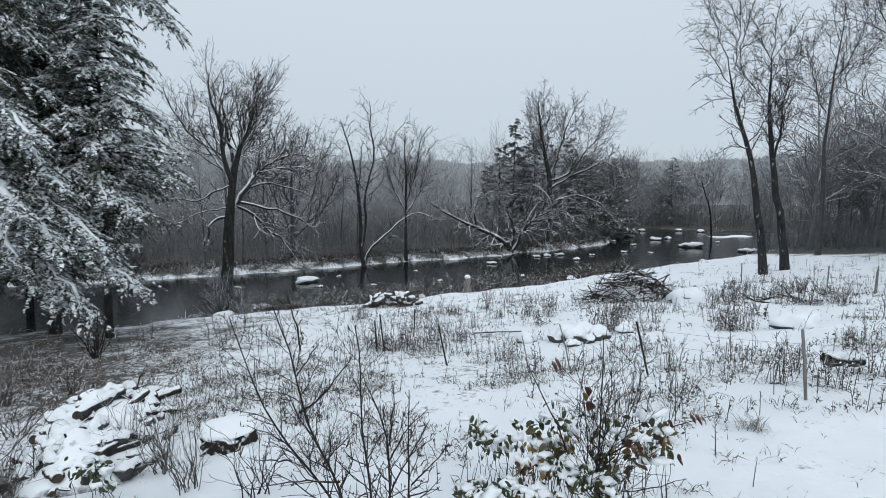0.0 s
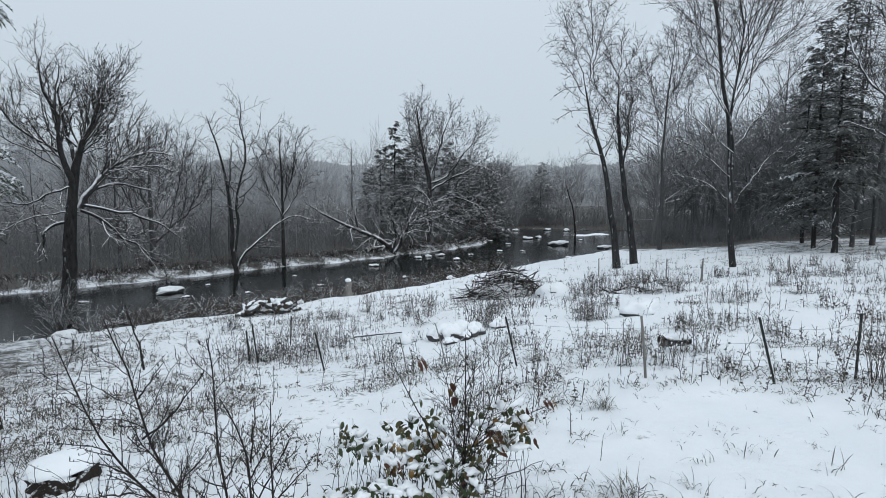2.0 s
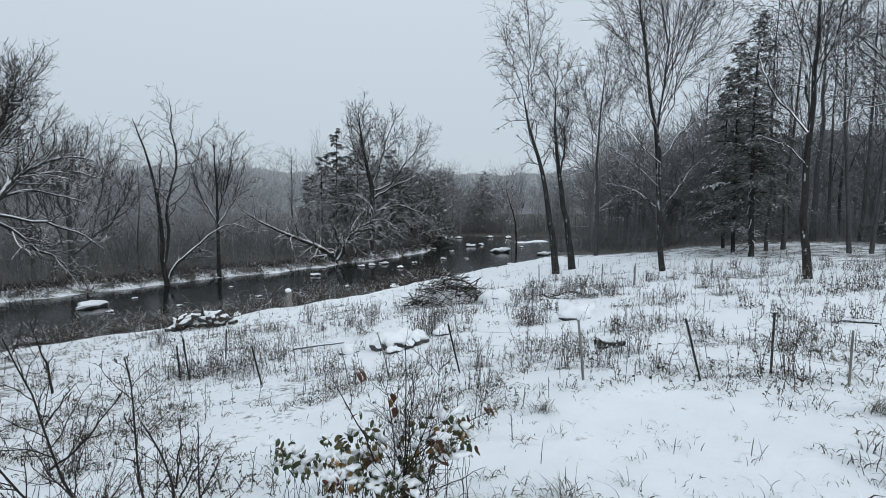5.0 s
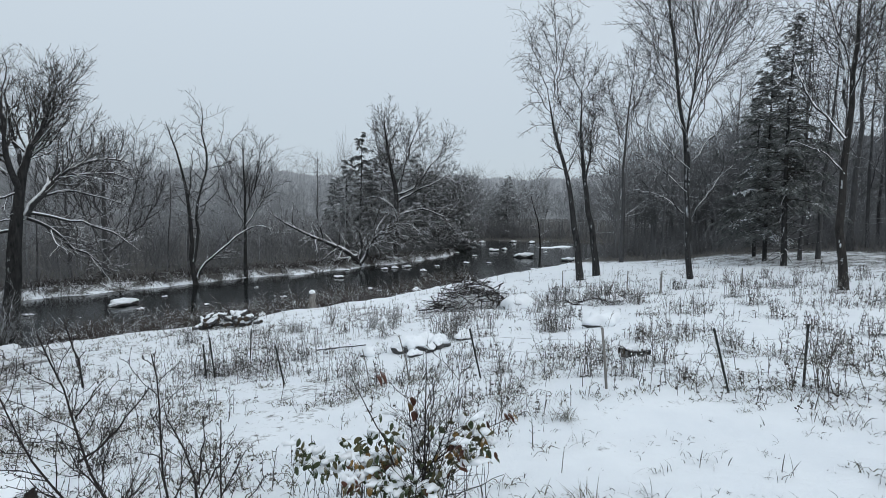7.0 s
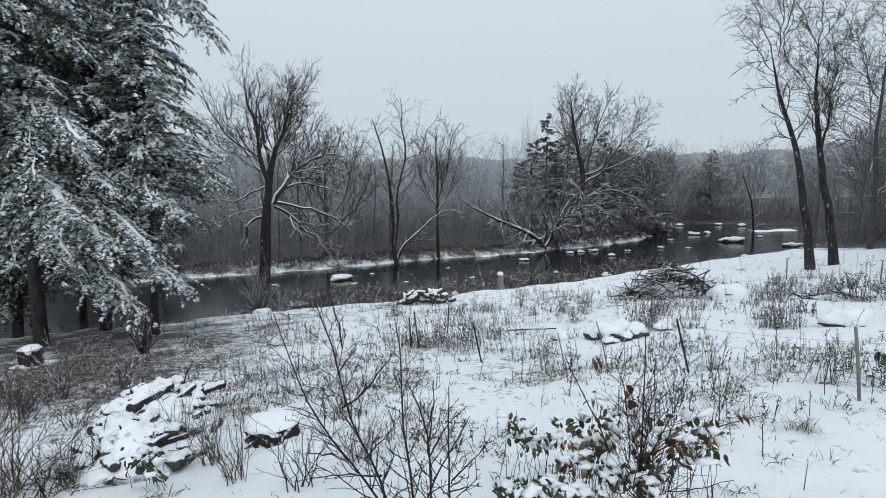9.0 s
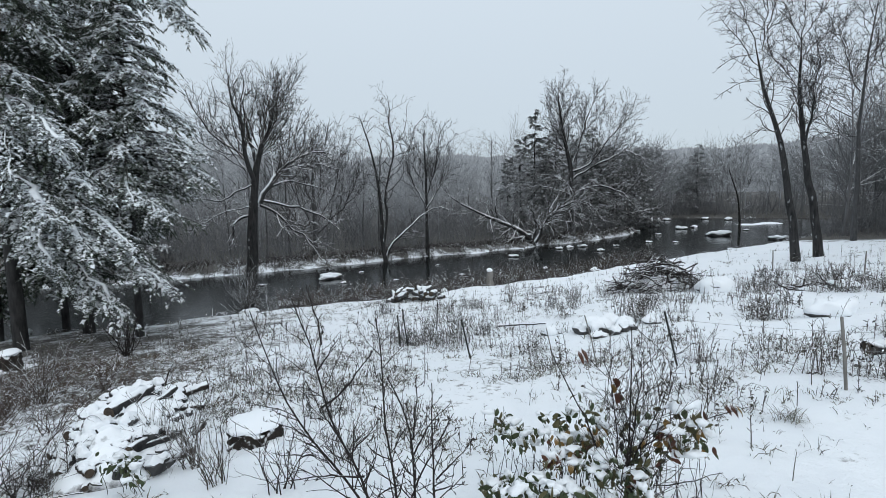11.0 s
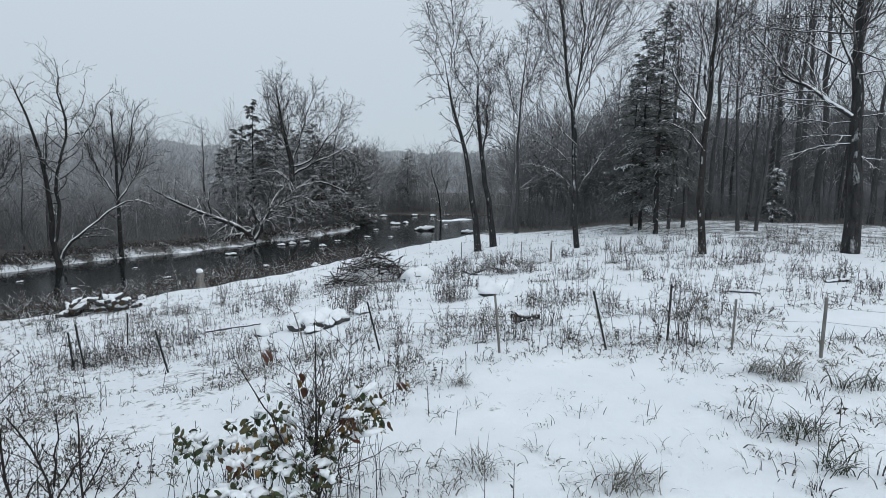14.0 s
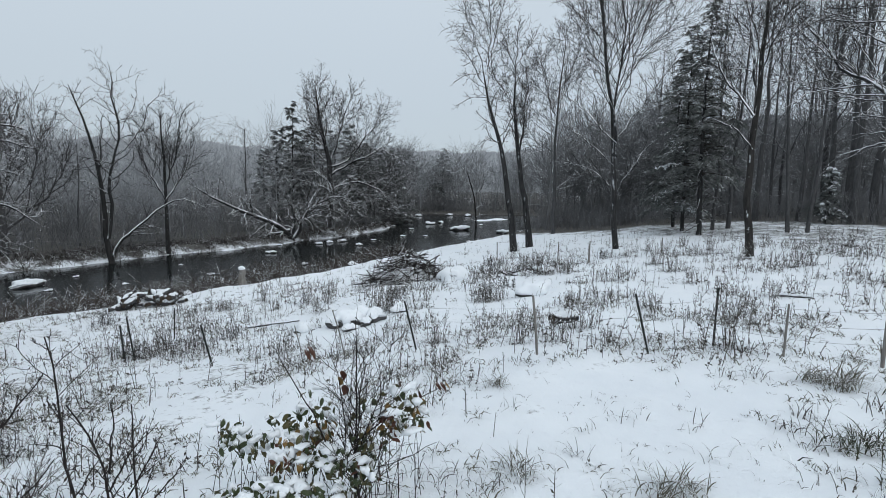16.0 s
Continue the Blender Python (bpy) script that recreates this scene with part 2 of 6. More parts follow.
class Tubes:
    """Collects round tubes (paths of equal count of points in one go) and other faces, for one mesh."""

    def __init__(self):
        self.v, self.f, self.t, self.n = [], [], [], 0

    def add(self, pts, rad, sides=3, flat=1.0):
        pts, rad = np.asarray(pts, float), np.asarray(rad, float)
        if pts.ndim == 2:
            pts, rad = pts[None], rad[None]
        P, n, _ = pts.shape
        if P == 0:
            return self
        t = np.gradient(pts, axis=1)
        t /= np.linalg.norm(t, axis=2, keepdims=True) + 1e-9
        ref = np.where(np.abs(t[:, :1, 2:3]) > 0.92, np.array([[[1.0, 0.02, 0]]]), np.array([[[0.0, 0, 1]]]))
        a = np.cross(t, np.broadcast_to(ref, t.shape))
        a /= np.linalg.norm(a, axis=2, keepdims=True) + 1e-9
        b = np.cross(a, t)
        ang = np.arange(sides) * (2 * np.pi / sides) + 0.3
        ring = a[:, :, None] * np.cos(ang)[:, None] + b[:, :, None] * (np.sin(ang) * flat)[:, None]
        v = pts[:, :, None] + ring * rad[:, :, None, None]
        idx = self.n + np.arange(P * n * sides).reshape(P, n, sides)
        nxt = np.roll(idx, -1, axis=2)
        q = np.stack([idx[:, :-1], nxt[:, :-1], nxt[:, 1:], idx[:, 1:]], axis=-1).reshape(-1, 4)
        self.v.append(v.reshape(-1, 3))
        self.f.append(q[:, ::-1])
        self.n += P * n * sides
        return self

    def quads(self, v):
        """v: (count, 4, 3)"""
        c = len(v)
        self.v.append(np.asarray(v).reshape(-1, 3))
        self.f.append(self.n + np.arange(c * 4).reshape(c, 4))
        self.n += c * 4
        return self

    def ribbon(self, rng, pts, rad):
        """Flat thin twigs or blades, each turned its own way."""
        P, n, _ = pts.shape
        if P == 0:
            return self
        t = pts[:, -1] - pts[:, 0]
        side = np.cross(t, rng.normal(size=(P, 3)))
        side /= np.linalg.norm(side, axis=1, keepdims=True) + 1e-9
        w = side[:, None] * rad[:, :, None]
        v = np.stack([pts - w, pts + w], axis=2)
        idx = self.n + np.arange(P * n * 2).reshape(P, n, 2)
        f = np.stack([idx[:, :-1, 0], idx[:, :-1, 1], idx[:, 1:, 1], idx[:, 1:, 0]], axis=-1).reshape(-1, 4)
        self.v.append(v.reshape(-1, 3))
        self.f.append(f)
        self.n += P * n * 2
        return self

    def tris(self, v):
        """v: (count, 3, 3)"""
        c = len(v)
        self.v.append(np.asarray(v).reshape(-1, 3))
        self.t.append(self.n + np.arange(c * 3).reshape(c, 3))
        self.n += c * 3
        return self

    def raw(self, v, f):
        self.v.append(np.asarray(v))
        self.f.append(np.asarray(f) + self.n)
        self.n += len(v)
        return self

    def arrays(self):
        v = np.concatenate(self.v)
        if not self.t:
            return v, np.concatenate(self.f)
        return v, [row for part in self.f + self.t for row in part.tolist()]

    def ob(self, name, mat, parent=None, label="", smooth=True):
        v, f = self.arrays()
        return mesh_ob(name, v, f, mat, parent, label, smooth)


def lump(rng, sx, sy, sz, rough=0.12, rows=9, cols=14, flat_bottom=None):
    """An uneven rounded lump: vertices and faces."""
    u = np.linspace(0.0, np.pi, rows)
    w = np.linspace(0, 2 * np.pi, cols, endpoint=False)
    U, W = np.meshgrid(u, w, indexing="ij")
    d = np.stack([np.sin(U) * np.cos(W), np.sin(U) * np.sin(W), np.cos(U)], axis=-1)
    ph = rng.uniform(0, 6, 6)
    k = 1 + rough * (np.sin(d[..., 0] * 3.1 + ph[0]) * np.sin(d[..., 1] * 2.7 + ph[1]) + 0.7 * np.sin(d[..., 2] * 4 + ph[2]) * np.sin(d[..., 0] * 5.3 + ph[3]) + 0.5 * np.sin(d[..., 1] * 8 + ph[4]) * np.cos(d[..., 0] * 7 + ph[5]))
    k[0], k[-1] = k[0].mean(), k[-1].mean()
    v = d * k[..., None] * np.array([sx, sy, sz])
    if flat_bottom is not None:
        v[..., 2] = np.maximum(v[..., 2], flat_bottom)
    idx = np.arange(rows * cols).reshape(rows, cols)
    nx = np.roll(idx, -1, axis=1)
    f = np.stack([idx[:-1], idx[1:], nx[1:], nx[:-1]], axis=-1).reshape(-1, 4)
    return v.reshape(-1, 3), f


def resample(ctrl, n):
    ctrl = np.asarray(ctrl, float)
    s = np.r_[0, np.cumsum(np.linalg.norm(np.diff(ctrl, axis=0), axis=1))]
    u = np.linspace(0, s[-1], n)
    out = np.stack([np.interp(u, s, ctrl[:, k]) for k in range(3)], axis=1)
    for _ in range(2):
        out[1:-1] = out[1:-1] * 0.5 + (out[:-2] + out[2:]) * 0.25
    return out


def grow(rng, pts, rad, count, s0, s1, angle, length, n, lift=0.05, wob=0.12, ratio=0.6, tip=0.3, fade=0.5, spread=0.25, least=0.004, whose=False):
    """Side branches on the paths pts (P, k, 3): their paths and radii."""
    P, k, _ = pts.shape
    seg = np.linalg.norm(np.diff(pts, axis=1), axis=2).sum(1)
    cum = np.r_[0, np.cumsum(seg)]
    u = (np.arange(count) + rng.random(count)) / count * cum[-1]
    p = np.clip(np.searchsorted(cum, u, side="right") - 1, 0, P - 1)
    s = s0 + (s1 - s0) * (u - cum[p]) / (seg[p] + 1e-9)
    f = s * (k - 1)
    i = np.minimum(f.astype(int), k - 2)
    w = (f - i)[:, None]
    start = pts[p, i] * (1 - w) + pts[p, i + 1] * w
    d = pts[p, i + 1] - pts[p, i]
    d /= np.linalg.norm(d, axis=1, keepdims=True) + 1e-9
    r = rad[p, i] * (1 - w[:, 0]) + rad[p, i + 1] * w[:, 0]
    e1 = np.cross(d, np.where(np.abs(d[:, 2:3]) > 0.9, [[1.0, 0, 0]], [[0, 0, 1.0]]))
    e1 /= np.linalg.norm(e1, axis=1, keepdims=True) + 1e-9
    phi = (np.arange(count) * 2.39996 + rng.normal(size=count) * 0.5)[:, None]
    a = e1 * np.cos(phi) + np.cross(d, e1) * np.sin(phi)
    ang = np.radians(angle) * (1 + spread * rng.normal(size=(count, 1)))
    dirs = d * np.cos(ang) + a * np.sin(ang)
    ln = seg[p] * length * (0.55 + 0.9 * rng.random(count)) * (1 - fade * s)
    step = (ln / (n - 1))[:, None]
    out = np.empty((count, n, 3))
    out[:, 0] = start
    for j in range(1, n):
        dirs = dirs + rng.normal(size=(count, 3)) * wob
        dirs[:, 2] += lift
        dirs /= np.linalg.norm(dirs, axis=1, keepdims=True)
        out[:, j] = out[:, j - 1] + dirs * step
    r0 = np.maximum(r * ratio, least)
    rr = r0[:, None] * (1 - (1 - tip) * np.linspace(0, 1, n)[None])
    rr = np.maximum(rr, least * 0.6)
    return (out, rr, p) if whose else (out, rr)


# ---- the lie of the land ----
WATER = -3.75
NEAR_X = [-90, -40, -21, -12.7, -9.7, -5.7, -2.9, 3.5, 7.5, 15, 24, 38, 60, 90, 140]
NEAR_Y = [8, 14, 22, 25.8, 27.6, 29.2, 30.6, 33.6, 36.6, 41.5, 48, 58, 72, 80, 86]
FAR_X = [-90, -50, -24, -14, -9, -4.6, 0.3, 7.4, 16, 24, 34, 48, 60, 75, 90, 140]
FAR_Y = [18, 30, 41, 47.5, 51, 54, 56.5, 62, 68.5, 77, 100, 123, 116, 106, 103, 108]


def smooth01(v):
    v = np.clip(v, 0, 1)
    return v * v * (3 - 2 * v)


def wav(x, y, s, ph):
    return np.sin(x * s + ph + 1.7 * np.sin(y * s * 0.7 + ph)) * np.sin(y * s * 1.13 - ph * 2 + 1.3 * np.sin(x * s * 0.8))


def land(x, y):
    """Height of the ground, for arrays or numbers."""
    x, y = np.asarray(x, float), np.asarray(y, float)
    cx, cy = np.clip(x, -30, 60), np.clip(y, -8, 55)
    g = 0.69 + 0.0483 * cx - 0.1307 * cy + 0.00016 * cx * cx + 0.00052 * cx * cy + 0.00071 * cy * cy
    g = g - 0.4 * np.exp(-((x + 0.3) ** 2 + (y - 14.5) ** 2) / 30)
    g = g + 0.07 * wav(x, y, 0.55, 0.4) + 0.03 * wav(x, y, 1.7, 1.1) + 0.012 * wav(x, y, 4.3, 2.2)
    g = -np.log(np.exp(-5 * g) + np.exp(-5 * 0.42)) / 5 + 0.06
    g = np.maximum(g, -3.1)
    v = np.interp(x, NEAR_X, NEAR_Y) - y + 0.5 * wav(x, y, 0.8, 0.9)
    w = y - np.interp(x, FAR_X, FAR_Y) + 0.7 * wav(x, y, 0.5, 2.9)
    near = WATER - 0.05 + (g - WATER + 0.05) * smooth01(v / 4.2)
    r = np.hypot(x, y)
    rise = np.maximum(r - 150, 0)
    far = WATER + 0.55 * smooth01(w / 1.6) + 0.022 * np.clip(w, 0, 60) + 0.12 * wav(x, y, 0.7, 0.3) * smooth01(w / 3) + 0.035 * rise
    bed = WATER - 0.12 - 0.5 * smooth01(np.minimum(-v, -w) / 4)
    bar = 0.95 * np.exp(-(((x - 53) / 9) ** 2 + ((y - 95 - 0.35 * (x - 53)) / 3.0) ** 2))
    bed = bed + bar
    side = np.where(v > 0, near, np.where(w > 0, far, bed))
    return side - np.where(v > 0, 0.03 * np.clip(r - 44, 0, 40), 0) * smooth01(v / 4) * smooth01((y - 0.95 * x) / 6)


def land1(x, y):
    return float(land(x, y))


def build_ground():
    inner = np.geomspace(0.6, 70, 210)
    outer = np.geomspace(70.6, 2500, 80)
    rad = np.r_[0.01, inner, outer]
    view = np.radians(np.r_[np.linspace(-58, 80, 400), np.linspace(86, 294, 54)])
    A, R = np.meshgrid(view, rad)
    x, y = R * np.sin(A), R * np.cos(A)
    z = land(x, y)
    v = np.stack([x, y, z], axis=-1).reshape(-1, 3)
    n, m = len(rad), len(view)
    idx = np.arange(n * m).reshape(n, m)
    nx = np.roll(idx, -1, axis=1)
    f = np.stack([idx[:-1], idx[1:], nx[1:], nx[:-1]], axis=-1).reshape(-1, 4)
    ob = mesh_ob("ground", v, f, M_GROUND)
    X, Y = v[:, 0], v[:, 1]
    # litter under the hemlocks, spread wider to stand in for their shade
    bare = np.exp(-(((X + 14.5) / 8.0) ** 2 + ((Y - 16.5) / 6.5) ** 2)) * 0.58
    bare += 0.46 * np.exp(-(((X + 9.5) / 3.4) ** 2 + ((Y - 9.6) / 4.0) ** 2)) + 0.2 * np.exp(-(((X + 6.2) / 1.4) ** 2 + ((Y - 5.6) / 1.6) ** 2))
    shore = np.interp(X, NEAR_X, NEAR_Y) - Y
    bare += 0.5 * np.exp(-((shore - 1.2) / 1.6) ** 2)
    inland = Y - np.interp(X, FAR_X, FAR_Y) + 0.7 * wav(X, Y, 0.5, 2.9)
    bare += (0.5 + 0.2 * wav(X, Y, 0.9, 1.2) + 0.5 * smooth01((inland - 1.0) / 4)) * smooth01((inland + 0.5) / 0.8) * smooth01((Y - 10) / 10)
    bare += 0.5 * smooth01((X - 26) / 8) * smooth01((inland + 1.5) / 0.8)
    bare += 0.40 * smooth01((X - 20) / 14) * smooth01(shore / 10)
    bare += 0.9 * smooth01((np.hypot(X, Y) - 50) / 9) * smooth01((shore + 1) / 2)
    bare += 0.17 * np.exp(-(((X + 1.0) / 6) ** 2 + ((Y - 11.5) / 6.0) ** 2)) + 0.15 * np.exp(-(((X - 14) / 12) ** 2 + ((Y - 17) / 7.0) ** 2))
    bare += 0.14 * np.exp(-(((X + 3.0) / 9) ** 2 + ((Y - 21) / 4.5) ** 2))
    bare += 0.08 * np.exp(-(((X - 1.0) / 5) ** 2 + ((Y - 9.5) / 2.6) ** 2))
    at = ob.data.attributes.new("bare", "FLOAT", "POINT")
    at.data.foreach_set("value", bare.astype(np.float32))
    tagged(ob, "snow-covered meadow sloping down to a river bank", "ground", kind="structure")
    xs = np.r_[np.linspace(-90, 60, 120), np.linspace(62, 140, 30)]
    ny, fy = np.interp(xs, NEAR_X, NEAR_Y) - 6, np.interp(xs, FAR_X, FAR_Y) + 3
    rows = np.linspace(0, 1, 12)
    wx = np.repeat(xs[None], 12, 0)
    wy = ny + (fy - ny) * rows[:, None]
    v = np.stack([wx, wy, np.full_like(wx, WATER)], axis=-1).reshape(-1, 3)
    idx = np.arange(12 * len(xs)).reshape(12, -1)
    f = np.stack([idx[:-1, :-1], idx[:-1, 1:], idx[1:, 1:], idx[1:, :-1]], axis=-1).reshape(-1, 4)
    tagged(mesh_ob("water", v, f, M_WATER), "dark slow river water with small ripples", "river", kind="structure")


build_ground()


# ---- bare trees ----
def thing(name, at, label, category, group="", turn=0.0):
    ob = new(name)
    ob.matrix_world = pose(*at, 0, 0, turn)
    return tagged(ob, label, category, group)


def tree_parts(root, rng, limbs, r0, side=22, boughs=60, twigs=500, fine=1440, up=0.06, snowy_twigs=False, flatness=0.75, length=0.5, angle=48, clear=0.55, bark=None, fat=1.0, twig=None, limb=1.0):
    """Trunk and crown under root. limbs: lists of (across, height) of the main stems, the first one the trunk."""
    trunk, crown, arms = Tubes(), Tubes(), Tubes()
    up *= 0.45
    angle *= 1.12
    n = 12
    main, rads = [], []
    top = max(h for l in limbs for _, h in l)
    for k, l in enumerate(limbs):
        depth = 0.0 if k == 0 else rng.normal() * 0.12
        far = [(u, (h - l[0][1]) * depth + abs(u - l[0][0]) * depth, h) for u, h in l]
        p = resample(far, n)
        size = np.linalg.norm(np.diff(p, axis=0), axis=1).sum()
        crook = np.cumsum(rng.normal(size=(n, 3)), axis=0) * size * (0.014 if k else 0.004)
        crook -= crook[:1] + (crook[-1:] - crook[:1]) * np.linspace(0, 1, n)[:, None]
        p += crook
        if k == 0:
            a = r0
        else:
            near = min(((np.linalg.norm(q - p[0], axis=1).min(), r[np.linalg.norm(q - p[0], axis=1).argmin()]) for q, r in zip(main, rads)), key=lambda w: w[0])[1]
            a = max(0.03, near * limb * min(0.8, 0.12 + 1.05 * size / top))
        rr = 0.018 + (a - 0.018) * (1 - np.linspace(0, 1, n)) ** (1.0 if bark is M_BARK_WOOD else 0.75)
        if k == 0:
            rr[0] *= 1.15
            p[0, 2] -= 0.25
        main.append(p)
        rads.append(rr)
        if k == 0:
            trunk.add(p, rr, 10)
        else:
            Tubes().add(p, rr, 7).ob("limb", M_BARK_WOOD if bark is M_BARK_WOOD else M_LIMB, root)
    main, rads = np.array(main), np.array(rads)
    long = 0.30 * length / 0.5
    b1, q1 = grow(rng, main[:1], rads[:1], max(4, side // 3), clear, 0.98, angle, long * 0.8, 8, lift=up, wob=0.17, ratio=0.34, tip=0.3, least=0.018 * fat)
    if len(main) > 1:
        b0, q0 = grow(rng, main[1:], rads[1:], side, 0.12, 0.98, angle, long * 1.2, 8, lift=up, wob=0.18, ratio=0.45, tip=0.3, least=0.018 * fat)
        b1, q1 = np.concatenate([b1, b0]), np.concatenate([q1, q0])
    b1[:, :, 1] = b1[:, :1, 1] + (b1[:, :, 1] - b1[:, :1, 1]) * flatness
    arms.add(b1, q1, 5)
    allp, allr = np.concatenate([resample_many(main[1:], 8), b1]), np.concatenate([resample_rad(rads[1:], 8), q1])
    b2, q2 = grow(rng, allp, allr, int(boughs * 1.7), 0.2, 1.0, angle, 0.46 * length / 0.5, 6, lift=up, wob=0.2, ratio=0.5, tip=0.4, least=0.0125 * fat)
    arms.add(b2, q2, 3)
    b3, q3 = grow(rng, np.concatenate([resample_many(b1, 6), b2]), np.concatenate([resample_rad(q1, 6), q2]), int(twigs * 2.1), 0.15, 1.0, angle * 1.05, 0.5, 5, lift=up * 0.8, wob=0.22, ratio=0.5, tip=0.5, fade=0.55, least=0.0095 * fat)
    crown.ribbon(rng, b3, q3)
    b4, q4 = grow(rng, b3, q3, int(fine * 3.0), 0.1, 1.0, angle * 1.05, 0.55, 3, lift=up * 0.8, wob=0.2, ratio=0.7, tip=0.6, least=0.0072 * fat)
    crown.ribbon(rng, b4, q4)
    trunk.ob("trunk", bark or M_BARK, root, "furrowed grey trunk with snow along its windward side")
    tagged(arms.ob("branchwork", M_TWIG_SNOWY if snowy_twigs else M_TWIG, root, "side branches lined with snow"), kind="stuff")
    tagged(crown.ob("crown", twig or M_TWIG, root, "fine bare twigs"), kind="stuff")


def resample_many(p, n):
    P, k, _ = p.shape
    f = np.linspace(0, k - 1, n)
    i = np.minimum(f.astype(int), k - 2)
    w = (f - i)[None, :, None]
    return p[:, i] * (1 - w) + p[:, i + 1] * w


def resample_rad(r, n):
    return resample_many(r[:, :, None], n)[:, :, 0]


def hero(name, at, limbs, r0, label, seed, category="tree", group="", **kw):
    """A tree seen clearly: its stems lie across the line of sight from the meadow's edge."""
    x, y = at
    turn = -math.degrees(math.atan2(x, y))
    root = thing(name, (x, y, land1(x, y)), label, category, group, turn)
    # beyond 45 m the twigs are coloured paler for haze
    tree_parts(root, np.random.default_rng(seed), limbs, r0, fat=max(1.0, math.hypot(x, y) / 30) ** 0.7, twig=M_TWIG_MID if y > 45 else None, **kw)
    return root


hero("leaning_tree", (18.28, 29.15), [
    [(0, 0), (-0.2, 1.8), (-0.5, 3.7), (-1.3, 7.8), (-2.0, 10.3), (-2.4, 12.1)],
    [(-2.4, 12.1), (-2.7, 13.3), (-3.1, 14.6), (-3.8, 16.8)],
    [(-2.1, 10.5), (-1.9, 14.5), (-2.2, 18.6)],
    [(-2.5, 11.7), (-3.5, 11.7), (-4.3, 11.3)],
    [(-2.1, 10.2), (-3.1, 10.3), (-4.1, 9.7)],
    [(-1.2, 7.3), (-2.0, 7.5), (-2.8, 7.0)],
    [(-2.2, 11.0), (-3.3, 13.0), (-4.2, 14.0)],
    [(-1.9, 13.0), (-1.2, 15.5), (-1.0, 17.2)]], 0.235,
    "tall bare tree leaning towards the river with snow on its limbs", 11, side=44, boughs=120, twigs=430, fine=650, up=0.09, angle=42)
hero("twisted_tree", (20.6, 30.8), [
    [(0, 0), (-0.55, 4.0), (-1.1, 6.1), (-1.3, 8.3), (-1.5, 11.0), (-1.4, 12.6)],
    [(-1.4, 12.6), (-2.2, 14.4), (-2.7, 15.6)],
    [(-1.4, 12.6), (-1.3, 14.7), (-1.1, 16.0)],
    [(-1.4, 12.6), (-0.5, 14.3), (0.0, 15.2)],
    [(-1.0, 6.4), (-0.9, 8.3), (-0.8, 10.2), (-0.7, 12.5)],
    [(-1.5, 10.0), (-2.9, 12.1), (-3.1, 13.7)],
    [(-1.4, 11.5), (-0.2, 12.8), (0.6, 13.8)]], 0.25,
    "bare tree with a twisted reddish-grey trunk and rounded crown", 12, side=60, boughs=160, twigs=620, fine=950, up=0.08, length=0.42, angle=40)
hero("tall_tree", (29.84, 40.76), [
    [(0, 0), (-0.1, 4.2), (-0.1, 11.4), (0.2, 15.0), (0.5, 19.5)],
    [(-0.2, 11.4), (-1.5, 14.7), (-2.5, 17.9)],
    [(0.0, 13.3), (1.4, 16.3), (1.8, 19.3)],
    [(-0.1, 8.0), (-2.2, 8.6), (-3.6, 8.0)]], 0.2,
    "slender bare tree standing near the river bend", 13, side=40, boughs=120, twigs=450, fine=900, up=0.11, angle=38, length=0.6, bark=M_BARK_WOOD)
hero("maple_tree", (21.71, 23.23), [
    [(0, 0), (-0.1, 2.7), (-0.3, 6.0), (-0.6, 8.6), (-0.9, 10.3), (-1.3, 12.9), (-1.9, 17.8)],
    [(-0.3, 5.3), (-0.3, 10.5), (-0.4, 13.4), (-0.4, 19.0)],
    [(-0.3, 8.0), (0.9, 12.2), (2.6, 16.5)],
    [(-0.5, 8.0), (-2.0, 11.3), (-3.2, 15.0)],
    [(-0.3, 9.5), (0.3, 13.0), (1.0, 17.8)],
    [(-0.3, 3.6), (-1.8, 4.9), (-3.3, 5.1)],
    [(-0.4, 4.9), (-2.3, 6.7), (-3.5, 7.4)],
    [(-0.3, 6.2), (-2.0, 8.3), (-3.6, 9.5)],
    [(-0.2, 6.6), (1.5, 9.0), (2.9, 11.0)],
    [(-0.1, 3.4), (1.1, 5.6), (1.9, 6.4)]], 0.155,
    "bare maple with several upright stems and snow-lined side branches", 14, side=80, boughs=230, twigs=800, fine=1500, up=0.13, angle=33, length=0.6, limb=0.72)
hero("lichened_tree", (21.3, 14.62), [
    [(0, 0), (-0.2, 2.3), (-0.3, 5.3), (-0.2, 7.6), (-0.1, 9.1), (-0.1, 13.2)],
    [(-0.3, 7.2), (-0.5, 9.6), (-1.3, 12.4)],
    [(-0.2, 7.6), (0.6, 9.6), (0.9, 12.0)],
    [(-0.3, 6.0), (-1.8, 8.0), (-2.4, 10.0)],
    [(-0.25, 4.6), (-1.0, 5.6), (-1.9, 6.0)]], 0.16,
    "bare tree with snow plastered on its pale trunk", 15, bark=M_BARK_PLASTERED, side=30, boughs=110, twigs=500, fine=700, up=0.10, angle=40, length=0.6)
